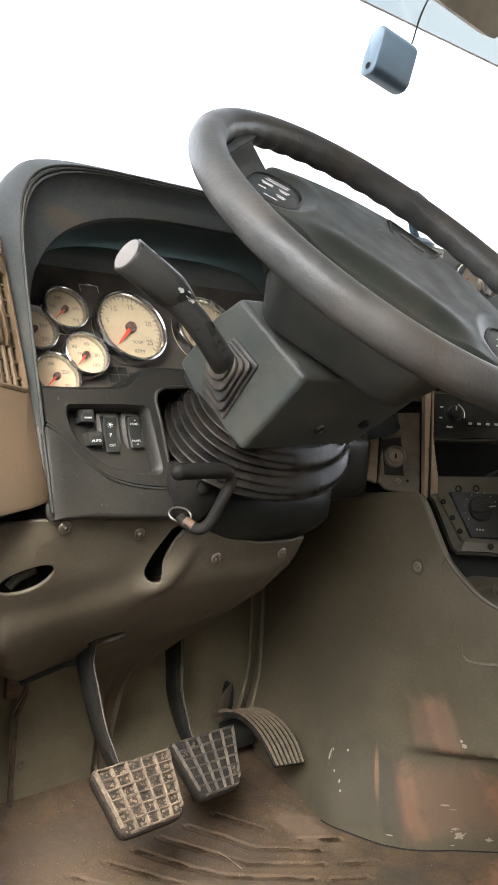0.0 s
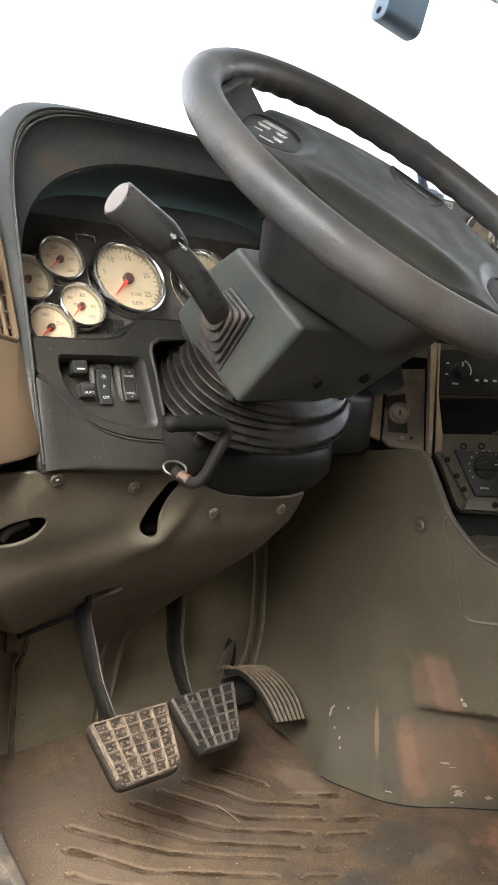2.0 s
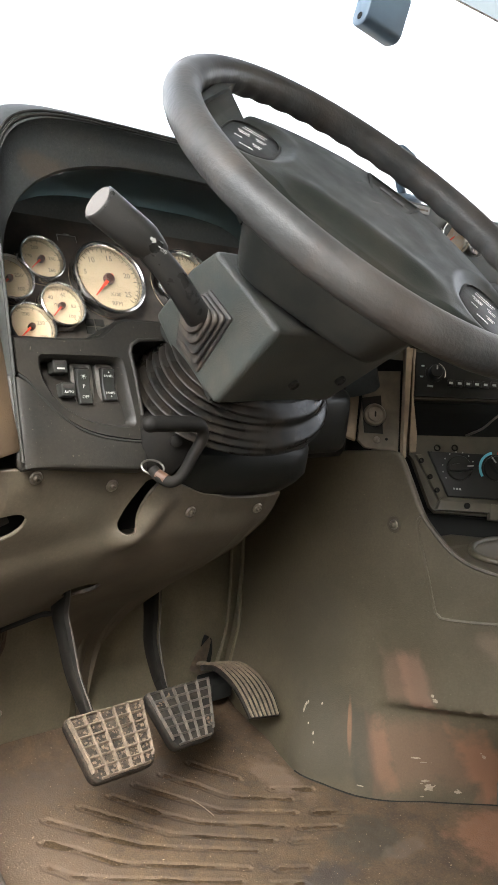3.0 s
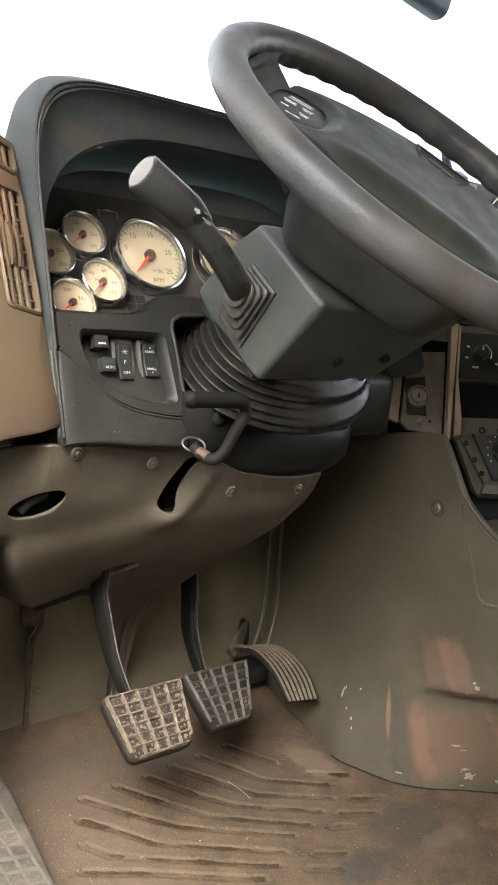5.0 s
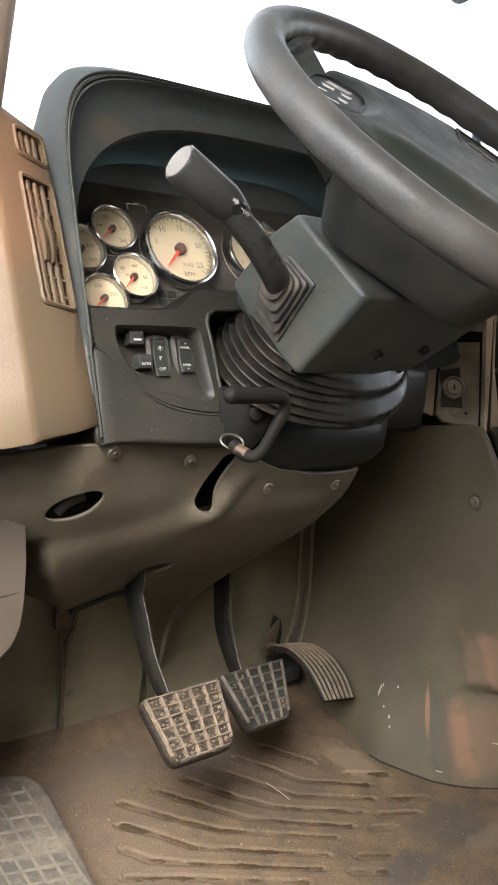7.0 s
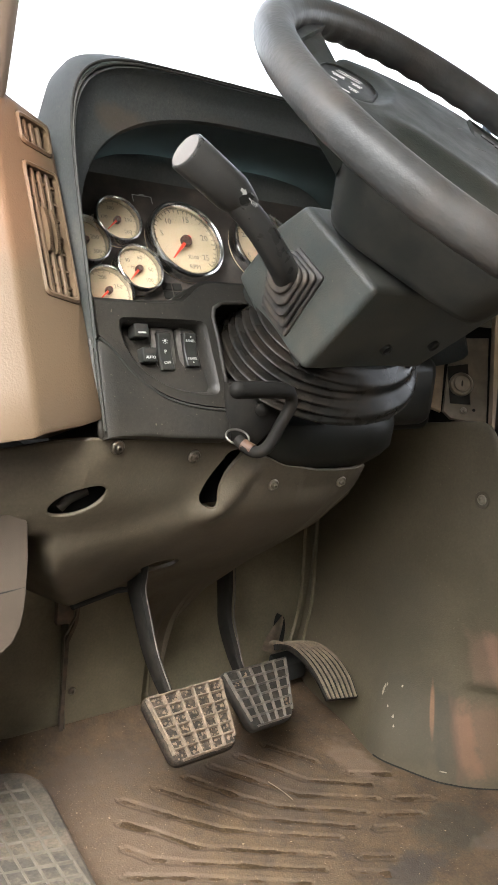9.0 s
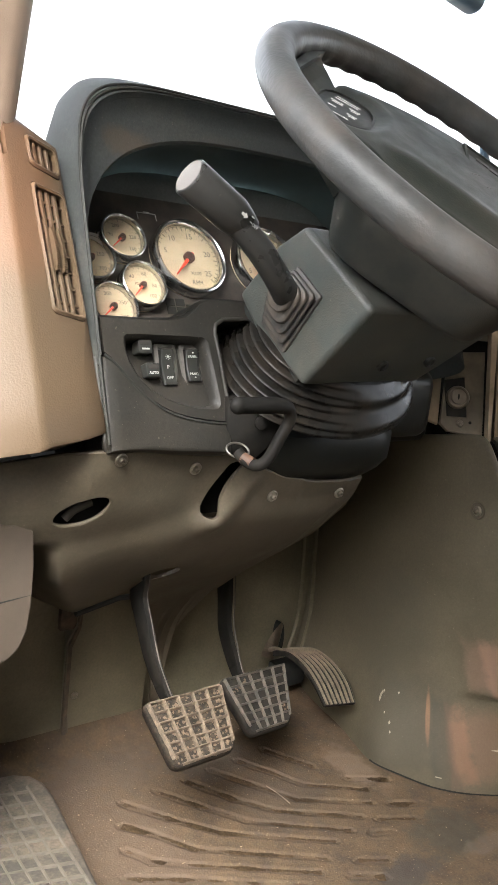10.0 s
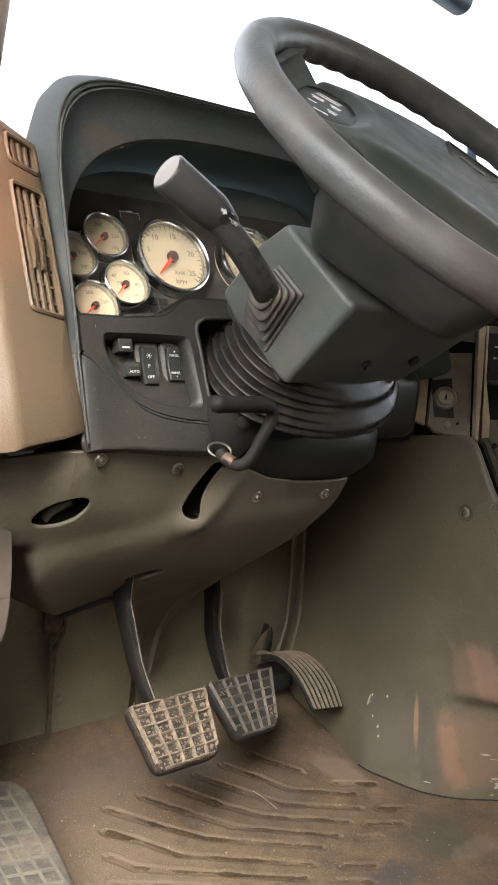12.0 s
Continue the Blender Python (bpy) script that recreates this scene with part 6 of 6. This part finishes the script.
    # shallow oval recess in the top
    lip = [(0.305 + 0.075 * math.cos(t), -0.150 + 0.046 * math.sin(t), 0.3605) for t in (2 * math.pi * i / 48 for i in range(49))]
    part("recess_lip", tube(lip, 0.0042, 10), cover_gray, cover, "rolled lip of a shallow oval recess")
    # black sealing line along the floor
    bm = bmesh.new()
    tube([(cover_x(y, 0.0) - 0.0005, y, 0.0004) for y in [0.03 - 0.4 * i / 60 for i in range(61)]], 0.0012, 6, bm=bm)
    part("floor_seal", bm, cavity, cover)
    # raised outline of the storage panel
    line = curve_pts([(0, y, z) for y, z in ((-0.079, 0.3955), (-0.0755, 0.394), (-0.0735, 0.386), (-0.078, 0.370), (-0.095, 0.331), (-0.112, 0.286), (-0.118, 0.2785), (-0.128, 0.276), (-0.175, 0.285), (-0.225, 0.297), (-0.33, 0.318))], 6)
    part("panel_seam", tube([(cover_x(p.y, p.z) - 0.0004, p.y, p.z) for p in line], 0.0022, 8), cover_gray, cover)
    # rolled upper edge of the storage tray
    line = curve_pts([(0, y, z) for y, z in ((-0.077, 0.402), (-0.094, 0.398), (-0.114, 0.386), (-0.14, 0.373), (-0.19, 0.362), (-0.3, 0.348))], 6)
    part("tray_edge", tube([(cover_x(p.y, p.z) + 0.001, p.y, cover_top(p.y) + 0.0015) for p in line], 0.0032, 8), panel_gray, cover)
    # chipped paint and scuffs
    rnd = random.Random(11)

    def chip(y, z, w, h, count):
        b = bmesh.new()
        for c in range(1 + count // 3):
            cy, cz = (y, z) if c == 0 else (y + rnd.gauss(0, w * 0.5), z + rnd.gauss(0, h * 0.5))
            r = (0.42 if c == 0 else rnd.uniform(0.05, 0.16)) * min(w, h)
            n = rnd.randint(17, 21) if c == 0 else rnd.randint(6, 8)
            ry, rz = (w / min(w, h), h / min(w, h)) if c == 0 else (1.2, 0.9)
            pts = []
            for k in range(n):
                a = 2 * math.pi * k / n
                q = r * rnd.uniform(0.45, 1.2)
                py, pz = cy + q * math.cos(a) * ry, cz + q * math.sin(a) * rz
                pts.append((py, pz))
            quads(b, [[(cover_x(py, pz) - d, py, pz) for py, pz in pts] for d in (-0.001, 0.0006)])
        part("scuff", b, flake, cover, smooth=0)

    for y, z, w, h, c in ((0.046, 0.084, 0.0042, 0.018, 9), (0.0435, 0.092, 0.0024, 0.006, 6), (0.030, 0.069, 0.003, 0.004, 2), (0.017, 0.061, 0.004, 0.006, 4), (0.012, 0.050, 0.003, 0.004, 2), (-0.105, 0.067, 0.010, 0.003, 5), (-0.112, 0.061, 0.007, 0.002, 3), (-0.118, 0.022, 0.011, 0.012, 18), (-0.114, 0.032, 0.006, 0.006, 5), (-0.1417, 0.018, 0.006, 0.008, 7), (-0.170, 0.085, 0.006, 0.010, 7), (-0.1325, 0.167, 0.008, 0.007, 9), (-0.128, 0.172, 0.004, 0.005, 4), (-0.060, 0.016, 0.010, 0.003, 3), (0.02, 0.10, 0.003, 0.004, 2)):
        chip(y, z, w, h, c)


cover_shell()

# ---- centre stack, turned towards the driver ----
STACK = basis((0.26, -0.068, 0.455), (-0.571, -0.731, 0.375))
stack = thing("center_stack", STACK @ Vector((0.03, -0.06, -0.05)), "dusty brown stripped centre console frame", "console")


plate_brown = surface("ignition_plate", (0.175, 0.150, 0.112), 0.5, grain=900, bump=0.2, mottle=0.35, mottle_scale=40, dust=(0.09, 0.078, 0.06), dust_amount=0.5, dust_scale=30)
stack_dark = surface("stack_dark", (0.0655, 0.0616, 0.0419), 0.5, grain=900, bump=0.2, mottle=0.3, mottle_scale=25, dust=(0.16, 0.125, 0.088), dust_amount=0.25, dust_scale=20)


def frame_plate():
    poly = [(-0.064, 0.160), (-0.062, 0.01), (-0.056, 0.005), (-0.030, -0.055), (-0.022, -0.062), (0.22, -0.054), (0.22, 0.175)]
    bm = slab(poly, STACK, -0.012, -0.002, 0.002)
    ob = part("frame", bm, stack_dark, stack, "dusty dark plastic frame")
    slot = slab([(-0.0595, 0.0855), (-0.0515, 0.037), (0.16, 0.055), (0.16, 0.102)], STACK, -0.05, 0.02)
    cut(ob, slot)
    # black plate puts the slot's shade into colour
    part("slot_box", slab([(-0.0615, 0.0885), (-0.0535, 0.034), (0.17, 0.052), (0.17, 0.106)], STACK, -0.09, -0.085), cavity, stack, "black plate for the shade in the empty radio slot")
    for x, y in ((-0.024, 0.023), (-0.0005, 0.0255)):
        part("screw_hole", lathe([(0.0045, -0.003), (0.0045, -0.0012), (0.003, -0.0008), (0.0026, -0.0028), (0, -0.0028)], STACK @ Matrix.Translation((x, y, 0)), 14), steel_black, stack)
    # side rail with lugs
    rail = slab([(-0.0535, 0.010), (-0.046, 0.0105), (-0.0135, -0.040), (-0.020, -0.046)], STACK, -0.002, 0.006, 0.0015)
    r = part("side_rail", rail, stack_dark, stack)
    for x, y in ((-0.0465, 0.0025), (-0.034, -0.0175), (-0.024, -0.034)):
        part("rail_lug", lathe([(0.0035, 0.005), (0.0035, 0.0075), (0.0018, 0.008), (0.0015, 0.006), (0, 0.006)], STACK @ Matrix.Translation((x, y, 0)), 12), steel_black, r)
    part("lower_rail", slab([(-0.024, -0.0595), (-0.020, -0.0475), (0.2, -0.0405), (0.2, -0.0515)], STACK, -0.002, 0.010, 0.002), stack_dark, stack)
    part("lower_lug", block((0.045, -0.066, 0.0), (0.062, -0.046, 0.012), 0.001, None, STACK), stack_dark, stack)
    part("lower_screw", lathe([(0.004, 0.0095), (0.004, 0.0115), (0.0015, 0.012), (0, 0.0115)], STACK @ Matrix.Translation((0.015, -0.051, 0)), 12), steel_black, stack)
    part("left_edge", slab([(-0.0735, 0.160), (-0.0705, 0.008), (-0.0665, 0.004), (-0.0645, 0.160)], STACK, -0.012, 0.004, 0.002), brown_frame, stack, "raised brown edge strip")
    part("wire", tube(curve_pts([STACK @ Vector(p) for p in ((0.03, 0.055, -0.05), (0.045, 0.062, -0.03), (0.058, 0.075, -0.022), (0.075, 0.09, -0.03))], 6), 0.0016, 8), worn_metal, stack, "loose gray wire")
    part("upper_strip", slab([(-0.0635, 0.158), (-0.0610, 0.012), (-0.0525, 0.014), (-0.0525, 0.036), (-0.0600, 0.0875), (-0.0600, 0.158)], STACK, -0.002, 0.0015, 0.001), brown_frame, stack, "dusty brown upright strip")
    # black blocks supply the shade under and behind the frame
    part("gap_void", block((-0.02, -0.096, -0.09), (0.28, -0.057, -0.045), 0.004, None, STACK), cavity, stack, "black block for the shaded gap under the frame")
    part("void", block((-0.12, -0.16, -0.16), (0.28, 0.17, -0.095), 0.01, None, STACK), cavity, stack, "black block for the shade behind the frame")


frame_plate()


def heater():
    root = thing("heater_control", STACK @ Vector((0.03, -0.04, 0)), "black heater control panel with two rotary knobs", "heater control")
    part("face", slab([(-0.037, 0.0165), (-0.0075, -0.040), (0.17, -0.033), (0.17, 0.027)], STACK, -0.004, 0.004, 0.0015), black_plastic, root, "black control face")
    for cx, cy, turn, dots in ((0.004, -0.002, 10, True), (0.053, 0.0025, 130, False), (0.105, 0.007, 60, False)):
        m = STACK @ Matrix.Translation((cx, cy, 0.004))
        knob = part("knob", lathe([(0.0165, 0), (0.0165, 0.003), (0.0155, 0.0045), (0, 0.0045)], m, 32), black_plastic, root, "black rotary knob")
        f = m @ Matrix.Rotation(radians(turn), 4, "Z")
        bm = bmesh.new()
        quads(bm, [[f @ Vector((x, w, z)) for w, z in ((-h, 0.004), (-h * 0.8, 0.013), (h * 0.8, 0.013), (h, 0.004))] for x, h in ((-0.0165, 0.0035), (0, 0.0062), (0.0165, 0.0035))])
        part("grip", bm, black_plastic, knob)
        part("pointer", block((0.007, -0.0009, 0.013), (0.0155, 0.0009, 0.0135), 0, None, f), legend, knob, smooth=0)
        if dots:
            bm = bmesh.new()
            for k in range(9):
                a = radians(30 + 24 * k)
                lathe([(0.001, 0), (0.001, 0.0004), (0, 0.0004)], m @ Matrix.Translation((0.0215 * math.cos(a), 0.0215 * math.sin(a), 0)), 8, bm)
            part("scale_dots", bm, legend, root, smooth=0)
            bm = bmesh.new()
            for k in range(3):
                block((-0.006 + 0.004 * k, -0.0285, 0), (-0.0035 + 0.004 * k, -0.0262, 0.0004), 0, bm, m)
            part("scale_mark", bm, legend, root, smooth=0)
        else:
            for mt, a0, a1 in ((blue, 105, 215), (red, -5, 85)):
                bm = bmesh.new()
                quads(bm, [[m @ Vector((r * math.cos(a), r * math.sin(a), 0.0004)) for a in [radians(a0 + (a1 - a0) * k / 14) for k in range(15)]] for r in (0.019, 0.0225)], closed=False)
                part("scale_arc", bm, mt, root, "blue and red temperature arc", smooth=0)


heater()


def radio():
    root = thing("radio", STACK @ Vector((0.03, 0.1, -0.01)), "black car radio with a rotary knob and buttons", "radio")
    part("face", slab([(-0.0605, 0.150), (-0.0585, 0.096), (0.17, 0.112), (0.17, 0.168)], STACK, -0.03, -0.001, 0.002), black_plastic, root, "black radio face")
    part("shelf", slab([(-0.0600, 0.0955), (-0.0585, 0.0885), (0.17, 0.105), (0.17, 0.112)], STACK, -0.03, 0.002, 0.001), black_plastic, root)
    m = STACK @ Matrix.Translation((-0.033, 0.1235, -0.001))
    k = part("volume_knob", lathe([(0.0125, 0), (0.0125, 0.002), (0.0095, 0.003), (0.0088, 0.012), (0.0078, 0.013), (0, 0.013)], m, 28), black_plastic, root, "black volume knob")
    part("knob_glint", block((-0.001, 0.002, 0.013), (0.001, 0.0075, 0.0134), 0, None, m), legend, k, smooth=0)
    part("brightwork", tube([m @ Vector((0.0145 * math.cos(radians(a)), 0.0145 * math.sin(radians(a)), 0.001)) for a in range(-20, 75, 8)], 0.0011, 6), chrome, root, "bright ring segment")
    for i in range(8):
        x = -0.0105 + 0.0118 * i
        b = part("button", block((x - 0.0046, 0.1075 + 0.0007 * i, -0.002), (x + 0.0046, 0.1165 + 0.0007 * i, 0.0015), 0.0006, None, STACK), black_plastic, root)
        part("button_mark", block((x - 0.0025, 0.1105 + 0.0007 * i, 0.0014), (x + 0.0025, 0.1135 + 0.0007 * i, 0.0018), 0, None, STACK), surface("button_gray", (0.495, 0.54, 0.51), 0.6, bump=0) if i == 0 else bpy.data.materials["button_gray"], b, smooth=0)
    bm = bmesh.new()
    block((-0.042, 0.104, -0.001), (-0.034, 0.1065, 0.0), 0, bm, STACK)
    block((-0.052, 0.116, -0.001), (-0.048, 0.118, 0.0), 0, bm, STACK)
    block((-0.051, 0.131, -0.001), (-0.047, 0.133, 0.0), 0, bm, STACK)
    part("face_marks", bm, bpy.data.materials["button_gray"], root, smooth=0)


radio()


def ignition():
    root = thing("ignition_plate", STACK @ Vector((-0.1, 0.02, -0.02)), "brown plate with a round ignition lock", "ignition lock")
    IG = STACK @ Matrix.Translation((0, 0, -0.012))
    part("plate", slab([(-0.122, 0.120), (-0.128, 0.025), (-0.118, 0.016), (-0.092, 0.014), (-0.078, 0.003), (-0.0725, 0.006), (-0.0755, 0.125)], IG, -0.006, 0.0, 0.002), plate_brown, root, "dusty brown metal plate")
    part("inset", slab([(-0.126, 0.082), (-0.120, 0.035), (-0.0945, 0.036), (-0.1005, 0.088)], IG, 0, 0.0018, 0.001), black_plastic, root, "dark inset plate")
    m = IG @ Matrix.Translation((-0.108, 0.060, 0.0018))
    lock = part("lock_bezel", lathe([(0.0150, 0), (0.0150, 0.003), (0.0135, 0.005), (0.0118, 0.005), (0.0112, 0.003), (0.0095, 0.003), (0.0092, 0.0062), (0, 0.0064)], m, 32), worn_metal, root, "worn steel lock barrel")
    part("key_slot", slab([(0.0012 * math.cos(a), 0.0040 * math.sin(a)) for a in (2 * math.pi * k / 12 for k in range(12))], m, 0.0062, 0.0067), cavity, lock, smooth=0)
    for x, y in ((-0.1025, 0.0275), (-0.108, 0.104)):
        screw(IG @ Matrix.Translation((x, y, 0)), root, worn_metal, 0.0035)
    part("small_hole", lathe([(0.002, 0), (0.002, 0.0006), (0, 0.0006)], IG @ Matrix.Translation((-0.0895, 0.0295, 0)), 10), cavity, root)
    part("side_bracket", slab([(-0.145, 0.085), (-0.143, 0.028), (-0.130, 0.024), (-0.129, 0.09)], IG, -0.01, -0.002, 0.002), brown_frame, root)


ignition()
# the dash skin between the column and the plate, and behind the wheel
part("middle_skin", block((-0.17, 0.060, 0.44), (0.195, 0.10, 0.575), 0.012, seg=3), black_plastic, dashboard, "black skin beside the column")
part("middle_curve", block((0.055, 0.03, 0.452), (0.165, 0.075, 0.54), 0.02, seg=3), black_plastic, dashboard)


def upper_dash():
    face = block((0.17, 0.085, 0.69), (1.3, 0.30, 0.796), 0.014, seg=3)
    part("upper_band", face, hood_plastic, dashboard, "charcoal upper band of the dashboard")
    part("stack_brow", block((0.19, 0.03, 0.60), (0.9, 0.2, 0.70), 0.02, seg=3), dash_black, dashboard)
    g = basis((0.381, 0.084, 0.756), (-0.25, -0.95, 0.18))
    a = thing("air_gauge", g @ Vector((0, 0, 0)), "round cream gauge in a bright ring", "gauge")
    part("face", lathe([(0.024, -0.004), (0.024, 0.002), (0, 0.002)], g, 32), face_cream, a)
    part("bezel", lathe([(0.0262, -0.006), (0.0266, 0.008), (0.025, 0.011), (0.023, 0.010), (0.0225, 0.002)], g, 32), chrome, a, "bright metal ring")
    part("needle", block((-0.0008, -0.003, 0.003), (0.0008, 0.015, 0.0042), 0, None, g @ Matrix.Rotation(2.2, 4, "Z")), red, a, smooth=0)
    v = thing("round_vent", (0.439, 0.08, 0.752), "small round dark vent in a bright ring", "vent")
    h = basis((0.436, 0.081, 0.752), (-0.25, -0.95, 0.18))
    part("ring", lathe([(0.017, -0.004), (0.0175, 0.006), (0.0155, 0.008), (0.0145, 0.002)], h, 28), chrome, v)
    part("core", lathe([(0.0148, -0.003), (0.0148, 0.002), (0, 0.002)], h, 24), black_plastic, v)
    l = thing("dash_label", (0.2985, 0.084, 0.7855), "pale printed label on the upper dashboard", "label")
    part("plate", block((0.277, 0.0825, 0.7805), (0.320, 0.0845, 0.7905), 0.0004), legend, l, smooth=0)
    bm = bmesh.new()
    for k in range(6):
        block((0.281 + 0.006 * k, 0.0820, 0.7840), (0.2855 + 0.006 * k, 0.0826, 0.7865), 0, bm)
    part("print", bm, ink, l, smooth=0)


upper_dash()


def phone_mount():
    root = thing("phone_mount", (0.31, 0.12, 0.79), "blue-gray plastic phone mount on the dashboard", "phone mount")
    part("foot", lathe([(0.024, 0), (0.024, 0.006), (0.015, 0.012), (0.008, 0.014), (0, 0.014)], Matrix.Translation((0.308, 0.12, 0.794)), 24), tag_blue, root, "round suction foot")
    part("neck", tube(curve_pts([(0.306, 0.12, 0.80), (0.292, 0.12, 0.818), (0.287, 0.12, 0.835), (0.296, 0.12, 0.848)], 5), 0.0062, 12), tag_blue, root)
    part("cradle", block((-0.019, -0.008, -0.015), (0.019, 0.008, 0.014), 0.006, None, Matrix.Translation((0.293, 0.12, 0.8535)) @ Matrix.Rotation(0.30, 4, "Y")), tag_blue, root)


phone_mount()



# ---- by the windshield ----
def toll_tag():
    root = thing("hanging_tag", (0.41, ws_y(1.11) - 0.02, 1.11), "blue-gray plastic box hung from a thin cord", "tag")
    m = Matrix.Translation((0.423, 0.322, 1.113)) @ Matrix.Rotation(radians(13), 4, "Y") @ Matrix.Rotation(radians(-9), 4, "Z")
    w, h, d = 0.076, 0.083, 0.041
    bm = bmesh.new()
    rr = round_rect(d, h, 0.0155, 6)
    quads(bm, [[m @ Vector((x, py * g, pz * g)) for py, pz in rr] for x, g in ((-w / 2, 0.94), (-w / 2 + 0.0015, 0.99), (-w / 2 + 0.004, 1.0), (w / 2 - 0.006, 1.0), (w / 2, 0.95))])
    box = part("box", bm, tag_blue, root, "rounded plastic case")
    f = m @ basis((-w / 2 - 0.0002, 0, -h / 2 + 0.015), (-1, 0, 0))
    part("cap_ring", lathe([(0.0058, 0), (0.0058, 0.0007), (0.005, 0.0007), (0.005, 0.0)], f, 20), steel_black, box)
    part("cap_slot", block((-0.004, -0.0005, 0), (0.004, 0.0005, 0.0006), 0, None, f @ Matrix.Rotation(0.6, 4, "Z")), steel_black, box, smooth=0)
    part("cord", tube(curve_pts([m @ Vector((w / 2 - 0.004, 0, h / 2 - 0.006)), m @ Vector((w / 2 - 0.002, 0, h / 2 + 0.014)), (0.466, 0.30, 1.20), (0.474, 0.27, 1.27), (0.478, 0.22, 1.34)], 6), 0.0017, 8), black_plastic, root, "thin dark cord")


toll_tag()


def sun_visor():
    root = thing("sun_visor", (0.62, 0.16, 1.33), "brown padded sun visor folded against the windshield", "sun visor")
    tilt = math.atan2(0.50, 1.0)
    f = basis((0.015, 0.20, 1.176), (0, -math.cos(tilt), -math.sin(tilt)))
    k = 1 / math.cos(tilt)
    poly = [(0.34, -0.004 * k), (0.50, -0.016 * k), (0.516, -0.015 * k), (0.528, -0.004 * k), (0.545, 0.004 * k), (0.60, 0.006 * k), (0.92, 0.004 * k), (0.94, 0.02 * k), (0.94, 0.15 * k), (0.32, 0.15 * k), (0.32, 0.012 * k)]
    part("pad", slab(poly, f, -0.010, 0.010, 0.005), visor_brown, root, "brown vinyl pad")
    part("hinge_rod", tube([(0.30, 0.118, 1.335), (0.96, 0.118, 1.335)], 0.005, 10), steel_black, root)


visor_brown = surface("visor_vinyl", (0.285, 0.2625, 0.2175), 0.7, grain=900, bump=0.3, mottle=0.2)
sun_visor()


def antenna():
    root = thing("antenna", (2.90, 1.2, -1.13), "thin dark whip antenna outside the cab", "antenna")
    part("mast", tube([(2.90, 1.2, -1.13), (2.111, 1.2, 1.180), (2.012, 1.2, 1.432)], 0.0022, 8), steel_black, root, "slim mast")
    part("tip", lathe([(0.004, 0), (0.0045, 0.01), (0.003, 0.016), (0, 0.017)], Matrix.Translation((2.012, 1.2, 1.428)), 10), steel_black, root)


antenna()


def driver_seat():
    root = thing("driver_seat", (0.0, -0.75, 0.0), "gray cloth driver seat on a dark base", "seat")
    bm = block((-0.2155, -1.02, 0.325), (0.22, -0.442, 0.435), 0.04, seg=5)
    part("cushion", bm, seat_gray, root, "gray cloth cushion")
    bm = block((-0.193, -1.0, 0.05), (0.20, -0.457, 0.335), 0.02, seg=3)
    part("base_skirt", bm, seat_gray, root, "gray vinyl skirt of the seat base")
    part("floor_base", block((-0.17, -0.95, -0.002), (0.17, -0.53, 0.06), 0.006), steel_black, root)
    bm = block((-0.21, -1.16, 0.40), (0.21, -1.02, 1.10), 0.05, seg=4)
    part("backrest", bm, seat_gray, root, "gray cloth backrest")


driver_seat()


# ---- loose grit on the mat ----
def grit():
    rnd = random.Random(7)
    bm = bmesh.new()
    for _ in range(2600):
        if rnd.random() < 0.5:
            x, y = rnd.gauss(-0.26, 0.03), rnd.uniform(-0.15, 0.2)
        else:
            x, y = rnd.uniform(-0.28, 0.2), rnd.uniform(-0.3, 0.2)
        if x > cover_x(y, 0) - 0.004 or x < -0.29:
            continue
        s = rnd.uniform(0.0002, 0.0007) * (2.2 if rnd.random() < 0.05 else 1)
        p = Vector((x, y, s * 0.4 + (0.004 if y > 0.2 else 0)))
        q = [p + Vector((rnd.uniform(-s, s) * 1.2, rnd.uniform(-s, s) * 1.2, rnd.uniform(-s * 0.3, s))) for _ in range(4)]
        v = [bm.verts.new(c) for c in q]
        for a, b, c in ((0, 1, 2), (0, 1, 3), (0, 2, 3), (1, 2, 3)):
            bm.faces.new((v[a], v[b], v[c]))
    ob = part("grit", bm, grit_tan, None, smooth=0)
    tagged(ob, "pale loose grit scattered over the floor mat", "grit", kind="stuff")


grit()


def straw():
    bm = tube(curve_pts([(-0.0227, 0.0509, 0.0012), (-0.0200, 0.0279, 0.0022), (-0.0181, 0.0091, 0.0010)], 6), 0.0006, 6)
    tagged(part("straw", bm, ridge, None), "pale dry straw lying on the floor mat", "straw")


straw()
